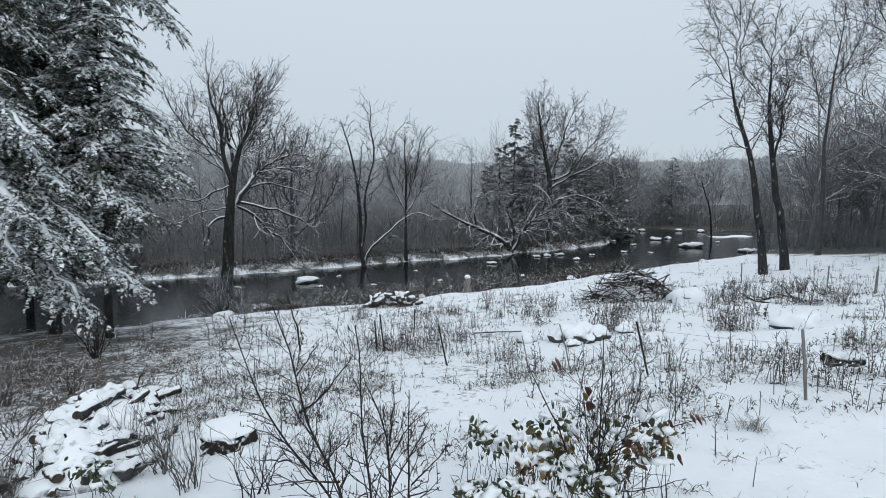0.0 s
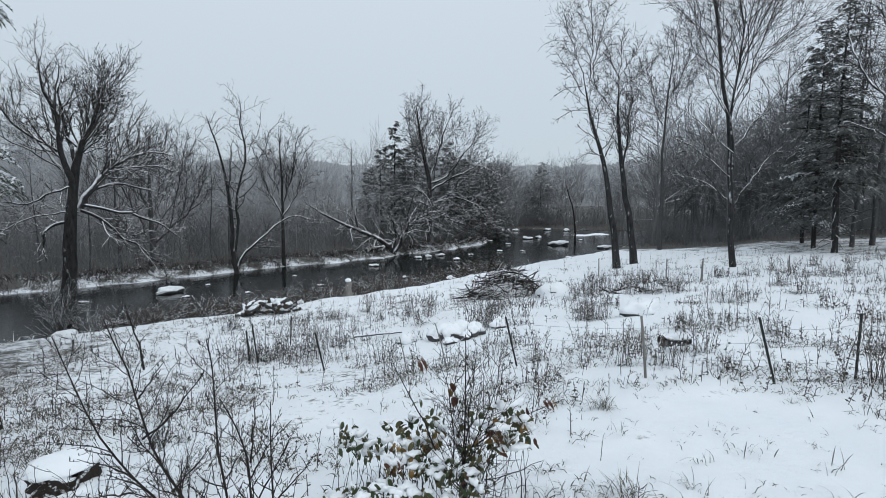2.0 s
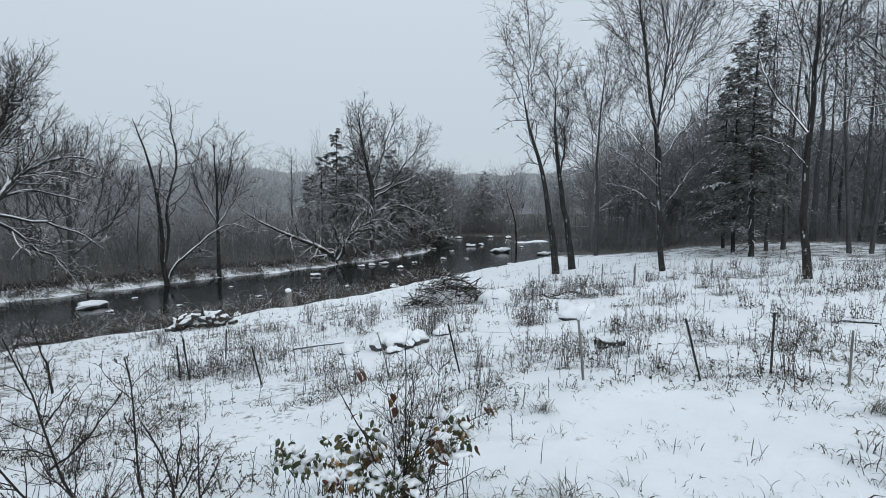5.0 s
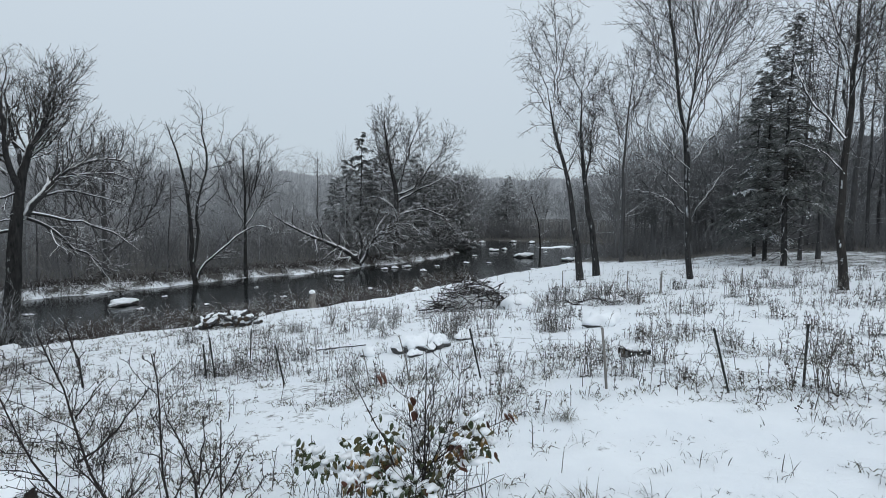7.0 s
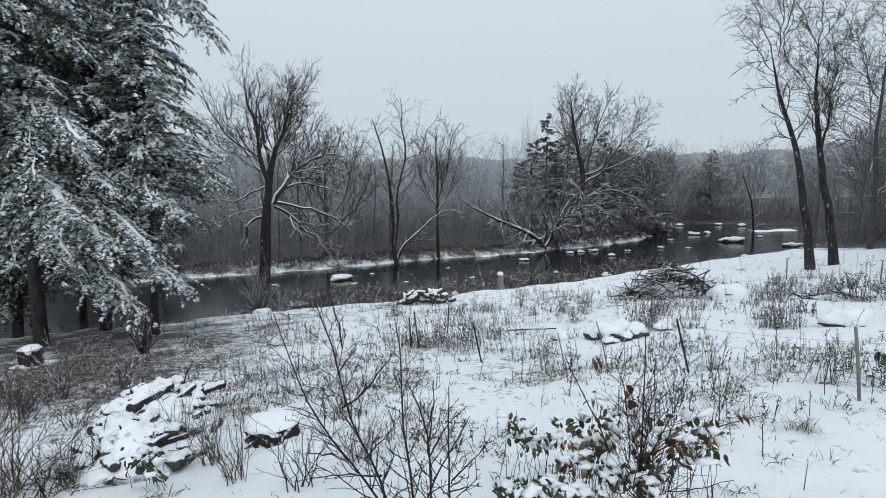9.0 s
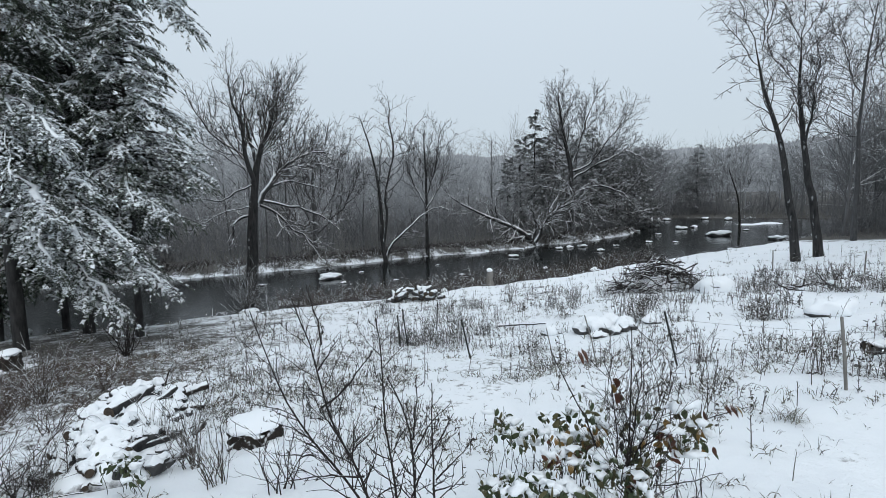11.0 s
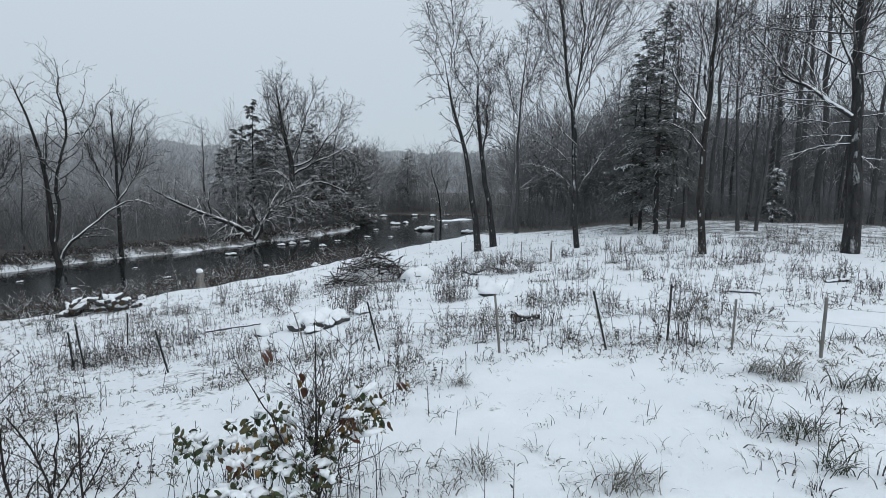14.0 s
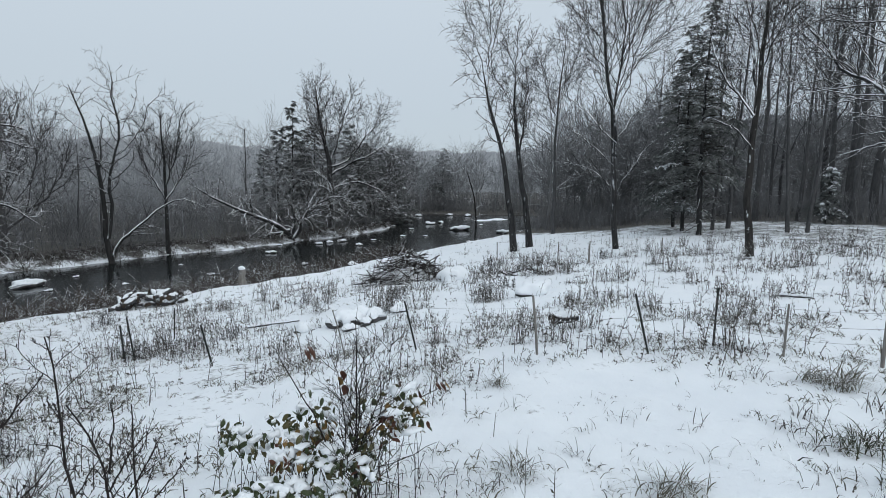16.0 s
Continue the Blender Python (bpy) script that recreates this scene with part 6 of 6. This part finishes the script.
shrub("bare_shrub", -2.75, 5.0, 0.45, 0.75, 16, 0.006, 70, 90, 83, "thin brown shrub beside the stump", mat=M_WEED)
shrub("bare_shrub", -3.3, 5.5, 0.5, 0.85, 18, 0.006, 80, 100, 84, "thin brown shrub before the snowy heap", mat=M_WEED)
shrub("bare_shrub", -5.25, 4.85, 1.05, 1.2, 13, 0.008, 46, 80, 86, "leafless bush of long arching reddish-grey stems", mat=M_RED, side_len=0.34)
shrub("bare_shrub", -6.0, 5.2, 1.0, 1.1, 11, 0.008, 40, 70, 96, "low bush of arching reddish-grey stems", mat=M_RED, side_len=0.34)
shrub("bare_shrub", -5.7, 4.6, 0.9, 0.9, 14, 0.007, 70, 130, 98, "dense low tangle of reddish-grey stems", mat=M_RED, side_len=0.4)
shrub("bare_shrub", -4.95, 4.45, 0.7, 0.6, 14, 0.006, 70, 120, 99, "low tangle of thin reddish-grey stems", mat=M_RED, side_len=0.4)
shrub("bare_shrub", -7.0, 6.3, 1.0, 1.0, 12, 0.008, 46, 80, 95, "thin reddish-brown leafless bush", mat=M_RED)
shrub("bare_shrub", -7.8, 7.6, 1.1, 0.9, 14, 0.007, 60, 90, 97, "tangle of brown stems beside the heap", mat=M_RED)
for k, (x, y) in enumerate([(-6.3, 6.9), (-9.0, 9.4), (-8.2, 8.1), (-9.4, 10.6), (-7.6, 9.6)]):
    shrub("bare_shrub", x, y, 0.7, 0.7, 14, 0.006, 60, 110, 600 + k, "tangle of thin reddish-brown stems in the snow", mat=M_RED, side_len=0.4)
shrub("bare_shrub", -4.75, 4.75, 0.5, 0.6, 12, 0.006, 50, 90, 623, "dark tangle of thin stems beside the heap", side_len=0.4)
shrub("bare_shrub", -5.0, 5.25, 0.45, 0.5, 26, 0.006, 120, 200, 624, "dark tangle of brown stems at the foot of the heap", mat=M_WEED, side_len=0.4)
shrub("bare_shrub", -4.65, 4.95, 0.4, 0.4, 24, 0.006, 110, 180, 625, "low dark tangle of stems at the foot of the heap", mat=M_WEED, side_len=0.4)
shrub("bare_shrub", -1.9, 4.7, 0.7, 0.7, 9, 0.007, 50, 90, 621, "low thin shrub with fine grey twigs", side_len=0.4)
shrub("bare_shrub", -1.5, 5.4, 0.7, 0.65, 14, 0.006, 90, 160, 622, "low thin shrub among dry weeds", mat=M_WEED, side_len=0.4)
shrub("bare_shrub", -3.9, 5.9, 0.5, 0.8, 14, 0.006, 70, 120, 620, "small brown shrub growing out of the snowy heap", mat=M_WEED, side_len=0.4)
shrub("bare_shrub", -8.2, 8.8, 0.9, 1.2, 26, 0.008, 100, 120, 87, "leafless bush under the hemlocks", mat=M_WEED)
shrub("bare_shrub", -9.8, 13.4, 0.9, 1.5, 22, 0.012, 90, 110, 88, "small leafless bush at the foot of the hemlocks", mat=M_SHOOT)
shrub("snowy_shrub", -12.3, 26.3, 1.4, 3.2, 24, 0.02, 240, 500, 89, "leafless bush holding clumps of snow at the water", mat=M_TWIG_SNOWY, side_len=0.4)
shrub("snowy_shrub", -10.9, 26.6, 0.9, 1.8, 18, 0.018, 140, 260, 90, "low bush holding clumps of snow at the water", mat=M_TWIG_SNOWY)


# ---- weeds and grass ----
def dry_leaves(rng, paths, count, length, width):
    """Small curled leaves along upright stalks, as quads."""
    k = rng.integers(len(paths), size=count)
    f = rng.random(count) * (paths.shape[1] - 1) * 0.95
    i = f.astype(int)
    w = (f - i)[:, None]
    c = paths[k, i] * (1 - w) + paths[k, i + 1] * w
    d = rng.normal(size=(count, 3)) * [1, 1, 0.5] + [0, 0, -0.25]
    d /= np.linalg.norm(d, axis=1, keepdims=True)
    x = np.cross(d, rng.normal(size=(count, 3)))
    x /= np.linalg.norm(x, axis=1, keepdims=True)
    L, W = length * rng.uniform(0.5, 1.4, (count, 1)), width * rng.uniform(0.6, 1.5, (count, 1))
    return np.stack([c, c + d * L * 0.5 + x * W, c + d * L, c + d * L * 0.5 - x * W], axis=1)


def weed_kind(seed, n, height, spread, label, mat, heads=6):
    rng = np.random.default_rng(seed)
    root = thing("weed_clump", (0, 0, 0), label, "weeds", "dry weed clumps")
    s = np.array([0, 0.5, 1.0])
    foot = rng.normal(size=(n, 2)) * spread * 0.4
    h = height * rng.uniform(0.5, 1.15, n)
    lean = rng.normal(size=(n, 2)) * 0.16
    p = np.empty((n, 3, 3))
    p[:, :, :2] = foot[:, None] + lean[:, None] * h[:, None, None] * s[None, :, None] ** 1.5
    p[:, :, 2] = h[:, None] * s[None] - 0.04
    r = 0.0058 * rng.uniform(0.7, 1.4, n)[:, None] * np.array([1, 0.8, 0.55])[None]
    T = Tubes().add(p, r, 4)
    b, q = grow(rng, p, r, n * heads, 0.45, 1.0, 40, 0.2, 3, lift=0.1, ratio=0.9, tip=0.9, fade=0.4, least=0.003)
    T.add(b, q, 3)
    T.quads(dry_leaves(rng, p, n * 6, 0.07, 0.018))
    tagged(T.ob("stalk_tangle", mat, root), kind="stuff")
    g = rng.normal(size=(n * 3, 2)) * spread * 0.5
    az = rng.uniform(0, 2 * np.pi, n * 3)
    ln = rng.uniform(0.10, 0.26, n * 3) * height * 1.3
    k = np.linspace(0, 1, 4)
    q = np.empty((n * 3, 4, 3))
    q[:, :, 0] = g[:, :1] + np.cos(az)[:, None] * ln[:, None] * k[None]
    q[:, :, 1] = g[:, 1:] + np.sin(az)[:, None] * ln[:, None] * k[None]
    q[:, :, 2] = ln[:, None] * (1.5 * k - 1.25 * k * k)[None]
    Tubes().add(q, np.full((n * 3, 4), 0.006) * np.array([1, 0.9, 0.7, 0.2]), 3).ob("leaf_litter", mat, root)["kind"] = "stuff"
    return root


WEEDS = [weed_kind(1, 22, 0.72, 0.6, "clump of dry brown weed stalks holding snow", M_WEED), weed_kind(2, 18, 0.5, 0.55, "low clump of dry weeds half under snow", M_WEED, 8),
         weed_kind(3, 16, 0.95, 0.35, "tall thin weed stalks standing in the snow", M_WEED, 4), weed_kind(4, 28, 0.5, 0.6, "dense dark clump of leafless weeds in snow", M_TWIG, 7)]
SPOTS = [(-1.3, 15.3), (-1.8, 14.9), (-0.6, 15.6), (0.9, 17.9), (1.9, 19.1), (7.7, 13.7), (8.2, 15.2), (9.6, 15.8), (12.0, 16.9), (12.8, 19.3), (13.9, 18.7), (13.4, 17.1), (1.5, 12.2), (3.0, 19.3), (3.7, 18.3)]
SPOTS += [(4.9, 14.8), (6.1, 17.6), (6.3, 8.9), (7.2, 8.3), (13.1, 22.9), (15.3, 24.4), (1.6, 21.3), (6.7, 6.9), (6.1, 7.8), (19.7, 11.3)]
SPOTS += [(-2.2, 7.4), (21.5, 20.5), (27.5, 14.0), (28.5, 19.0), (24.0, 20.5), (30.0, 16.5), (26.0, 11.5), (20.0, 14.0)]
SPOTS += [(7.0, 20.6), (7.6, 20.8), (8.6, 20.7), (9.2, 21.3), (6.6, 21.4), (8.2, 22.2), (22.5, 17.5), (24.5, 14.5), (20.6, 18.6), (26.0, 17.0), (18.0, 20.0), (23.0, 12.0)]
SPOTS += [(18.8, 11.2), (12.6, 9.2), (13.0, 8.2), (13.6, 8.0), (11.6, 20.2), (13.0, 16.5), (15.0, 13.2), (13.6, 11.0), (18.4, 9.2), (17.3, 7.4), (16.4, 6.3), (4.3, 9.5), (8.2, 5.7)]
SPOTS += [(-1.6, 14.6), (-1.0, 14.4), (-0.4, 14.9), (0.3, 15.4), (-1.5, 15.8), (-2.2, 15.4), (7.5, 13.4), (7.9, 13.9), (8.0, 13.3), (13.3, 22.4), (12.1, 16.7), (11.5, 17.4), (12.8, 17.9), (5.2, 15.7), (6.5, 15.7), (5.8, 16.6), (4.6, 15.2)]
SPOTS += [(5.5, 8.2), (8.4, 10.2), (9.6, 8.8), (10.4, 18.6), (14.4, 20.4), (9.2, 17.4), (16.8, 15.6), (3.2, 17.2), (0.2, 20.6), (4.4, 21.2), (-3.6, 20.4)]
for k, (x, y) in enumerate(SPOTS):
    m = pose(*at_ground(x, y), 0, 0, 73 * k)
    w = WEEDS[(k * 7 + k // 3) % 4]
    if k < 8 and w.location.length == 0:
        w.matrix_basis = m
        continue
    ob = copy_thing(w, m)
    s = 0.62 + 0.4 * ((k * 37) % 11) / 11
    ob.scale = (s * 1.15, s * 1.15, s)


def scatter_points(rng, count, dens):
    """Points of the meadow, kept by a density between 0 and 1."""
    out = []
    while len(out) < count:
        a = np.radians(rng.uniform(-50, 78, 4000))
        r = 2.6 + 42 * rng.random(4000) ** 0.9
        x, y = r * np.sin(a), r * np.cos(a)
        ok = (np.interp(x, NEAR_X, NEAR_Y) - y > 0.6) & (rng.random(4000) < dens(x, y))
        out += list(zip(x[ok], y[ok]))
    return np.array(out[:count])


def gauss(x, y, cx, cy, sx, sy):
    return np.exp(-((x - cx) / sx) ** 2 - ((y - cy) / sy) ** 2)


def patchy(x, y):
    return np.clip(0.25 + 0.9 * wav(x, y, 0.9, 3.3) + 0.5 * wav(x, y, 2.3, 1.9), 0.02, 1) ** 1.5


def open_snow(x, y):
    """The smooth clearing before the fence."""
    return np.clip(1 - 1.25 * gauss(x, y, 5.0, 4.3, 2.6, 1.8), 0, 1)


def weeds_density(x, y):
    return open_snow(x, y) * patchy(x, y) * (0.10 + 1.0 * gauss(x, y, 24, 14, 11, 9) + 0.12 * gauss(x, y, -4, 12, 4, 4) + 0.75 * gauss(x, y, -2, 21, 8, 4) + 0.95 * gauss(x, y, 9, 16, 13, 10) + 0.25 * gauss(x, y, -1, 15, 4, 4) + 0.1 * gauss(x, y, 6, 8, 3, 1.6) + 0.25 * gauss(x, y, -5, 9, 4, 5)) * np.where(y < 5, 0.15, 1)


def grass_density(x, y):
    return open_snow(x, y) * patchy(x, y) ** 0.8 * (0.10 + 0.6 * gauss(x, y, -1.6, 9.5, 4.2, 3.2) + 0.5 * gauss(x, y, 8, 8, 5, 4) + 0.3 * gauss(x, y, -8, 12, 4, 5))


def loose_weeds():
    rng = np.random.default_rng(101)
    c = scatter_points(rng, 5200, weeds_density)
    N = len(c)
    s = np.array([0, 0.5, 1.0])
    h = rng.uniform(0.08, 0.42, N) * np.where(rng.random(N) < 0.2, 1.9, 1)
    lean = rng.normal(size=(N, 2)) * 0.18
    p = np.empty((N, 3, 3))
    p[:, :, :2] = c[:, None] + lean[:, None] * h[:, None, None] * s[None, :, None] ** 1.4
    p[:, :, 2] = land(c[:, 0], c[:, 1])[:, None] - 0.03 + h[:, None] * s[None]
    r = rng.uniform(0.0035, 0.008, N)[:, None] * np.array([1, 0.8, 0.5])[None]
    T = Tubes().add(p, r, 3)
    b, q = grow(rng, p, r, N * 4, 0.4, 1.0, 42, 0.22, 3, lift=0.08, ratio=0.9, tip=0.9, fade=0.3, least=0.003)
    T.ribbon(rng, b, q)
    T.quads(dry_leaves(rng, p, N * 4, 0.055, 0.014))
    tagged(T.ob("dry_weeds", M_WEED), "scattered dry weed stalks poking out of the snow", "weeds", kind="stuff")


def blades(name, seed, spots, per, length, spread, mat, label, width=0.004):
    rng = np.random.default_rng(seed)
    c = np.repeat(np.asarray(spots), per, axis=0)
    N = len(c)
    size = np.repeat(rng.uniform(0.5, 1.2, len(spots)), per)
    c = c + rng.normal(size=(N, 2)) * (spread * size)[:, None]
    az = rng.uniform(0, 2 * np.pi, N)
    ln = length * size * rng.uniform(0.5, 1.3, N)
    k = np.array([0, 0.5, 1.0])
    arch = rng.uniform(0.2, 1.1, N)
    p = np.empty((N, 3, 3))
    flat = ln[:, None] * (0.25 * k[None] + 0.75 * arch[:, None] * k[None] ** 1.7)
    p[:, :, 0] = c[:, :1] + np.cos(az)[:, None] * flat
    p[:, :, 1] = c[:, 1:] + np.sin(az)[:, None] * flat
    p[:, :, 2] = land(c[:, 0], c[:, 1])[:, None] - 0.02 + ln[:, None] * (1.0 * k[None] - 0.75 * arch[:, None] * k[None] ** 2.2)
    r = np.full((N, 3), width) * rng.uniform(0.6, 1.4, (N, 1)) * np.array([1, 0.85, 0.15])
    tagged(Tubes().ribbon(rng, p, r).ob(name, mat), label, "grass", kind="stuff")


loose_weeds()
rng0 = np.random.default_rng(103)
blades("meadow_grass", 104, scatter_points(rng0, 3400, grass_density), 11, 0.16, 0.07, M_GRASS, "tufts of dry yellow-green grass showing through snow", width=0.0055)
blades("bank_grass", 110, scatter_points(rng0, 900, lambda x, y: 0.9 * gauss(x, y, -2, 21, 9, 5) * (0.3 + 0.7 * patchy(x, y))), 9, 0.18, 0.09, M_GRASS, "low grass tufts along the top of the bank", width=0.007)
blades("dark_grass", 105, scatter_points(rng0, 1300, lambda x, y: weeds_density(x, y) * 0.8 + 0.3 * grass_density(x, y)), 10, 0.2, 0.10, M_TWIG, "dark withered stems lying over the snow", width=0.005)
blades("sparse_grass", 106, scatter_points(rng0, 800, lambda x, y: 0.15 + 0.85 * gauss(x, y, 6.0, 4.0, 5.0, 3.0)), 6, 0.13, 0.05, M_WEED, "sparse grass blades poking through smooth snow", width=0.0035)
TUFTS = {"tan": (70, 0.36, M_GRASS, "dead tan grass tuft bent down by snow"), "green": (44, 0.34, M_GREEN, "dark green grass tuft flattened by snow"), "dark": (18, 0.22, M_WEED, "small dark tuft of withered grass in snow"),
         "sparse": (8, 0.24, M_WEED, "few dark grass blades poking out of smooth snow"), "pale": (60, 0.28, M_GRASS, "pale grass tuft dusted with snow")}
GRASS_CLUMPS = [("tan", (7.66, 3.76), (7.64, 4.1), (7.95, 3.85)), ("green", (7.95, 3.19), (6.0, 2.88), (5.65, 2.23), (8.26, 3.0), (6.15, 2.7)),
                ("dark", (6.35, 3.39), (5.9, 3.32), (5.7, 2.98), (6.29, 2.77), (7.05, 2.91), (7.27, 3.18), (5.11, 2.12), (6.84, 4.73), (7.17, 4.54), (10.44, 4.28), (10.71, 4.11), (11.04, 4.03), (7.15, 2.45), (5.8, 1.89), (2.07, 4.05), (1.91, 4.29), (2.28, 3.77)),
                ("sparse", (5.05, 2.47), (5.41, 2.38), (4.6, 3.27), (4.96, 3.79), (4.58, 4.27), (6.28, 2.29), (3.57, 5.27), (4.01, 4.29), (3.42, 3.83)), ("pale", (3.7, 3.01), (3.91, 2.94), (3.85, 6.15), (2.78, 3.82))]


def grass_tuft(x, y, seed, n, length, label, mat):
    rng = np.random.default_rng(seed)
    root = thing("grass_tuft", at_ground(x, y), label, "grass", "grass tufts near the fence")
    az = rng.uniform(0, 2 * np.pi, n)
    ln = length * rng.uniform(0.5, 1.25, n)
    k = np.array([0, 0.3, 0.6, 0.85, 1.0])
    arch = rng.uniform(0.15, 1.15, n)
    foot = rng.normal(size=(n, 2)) * 0.09
    flat = ln[:, None] * (0.2 * k[None] + 0.8 * arch[:, None] * k[None] ** 1.6)
    p = np.empty((n, 5, 3))
    p[:, :, 0] = foot[:, :1] + np.cos(az)[:, None] * flat
    p[:, :, 1] = foot[:, 1:] + np.sin(az)[:, None] * flat
    p[:, :, 2] = np.maximum(ln[:, None] * (1.0 * k[None] - 0.85 * arch[:, None] * k[None] ** 2.0), 0.004) - np.array([0.02, 0, 0, 0, 0])
    r = 0.0055 * rng.uniform(0.6, 1.3, (n, 1)) * np.array([0.9, 1, 0.9, 0.6, 0.15])[None]
    tagged(Tubes().add(p, r, 4, flat=0.45).ob("blade_tangle", mat, root), kind="stuff")


for k, (kind, *places) in enumerate(GRASS_CLUMPS):
    count, length, mat, label = TUFTS[kind]
    for m, (x, y) in enumerate(places):
        grass_tuft(x, y, 500 + 40 * k + m, count, length, label, mat)

blades("hemlock_litter", 111, scatter_points(rng0, 900, lambda x, y: gauss(x, y, -9.5, 9.8, 3.0, 2.8) * (0.25 + 0.75 * patchy(x, y))), 10, 0.2, 0.12, M_LITTER, "brown withered grass and leaf litter beside the hemlocks", width=0.007)
far_edge = bank_spots(rng0, 700, FAR_X, FAR_Y, -30, 40, 0.1, 3.5, 1)
blades("far_bank_grass", 107, far_edge, 7, 0.75, 0.3, M_WEED, "dead grass hanging over the far bank", width=0.014)
far_edge = bank_spots(rng0, 600, FAR_X, FAR_Y, -34, 30, 0.3, 5.0, 1)
blades("far_bank_weeds", 109, far_edge, 8, 1.0, 0.4, M_SHOOT, "dark weeds and twigs along the far bank", width=0.016)
near_edge = bank_spots(rng0, 500, NEAR_X, NEAR_Y, -20, 34, 0.2, 4.0, -1)
blades("near_bank_grass", 108, near_edge, 9, 0.5, 0.2, M_WEED, "dead grass along the near bank", width=0.009)
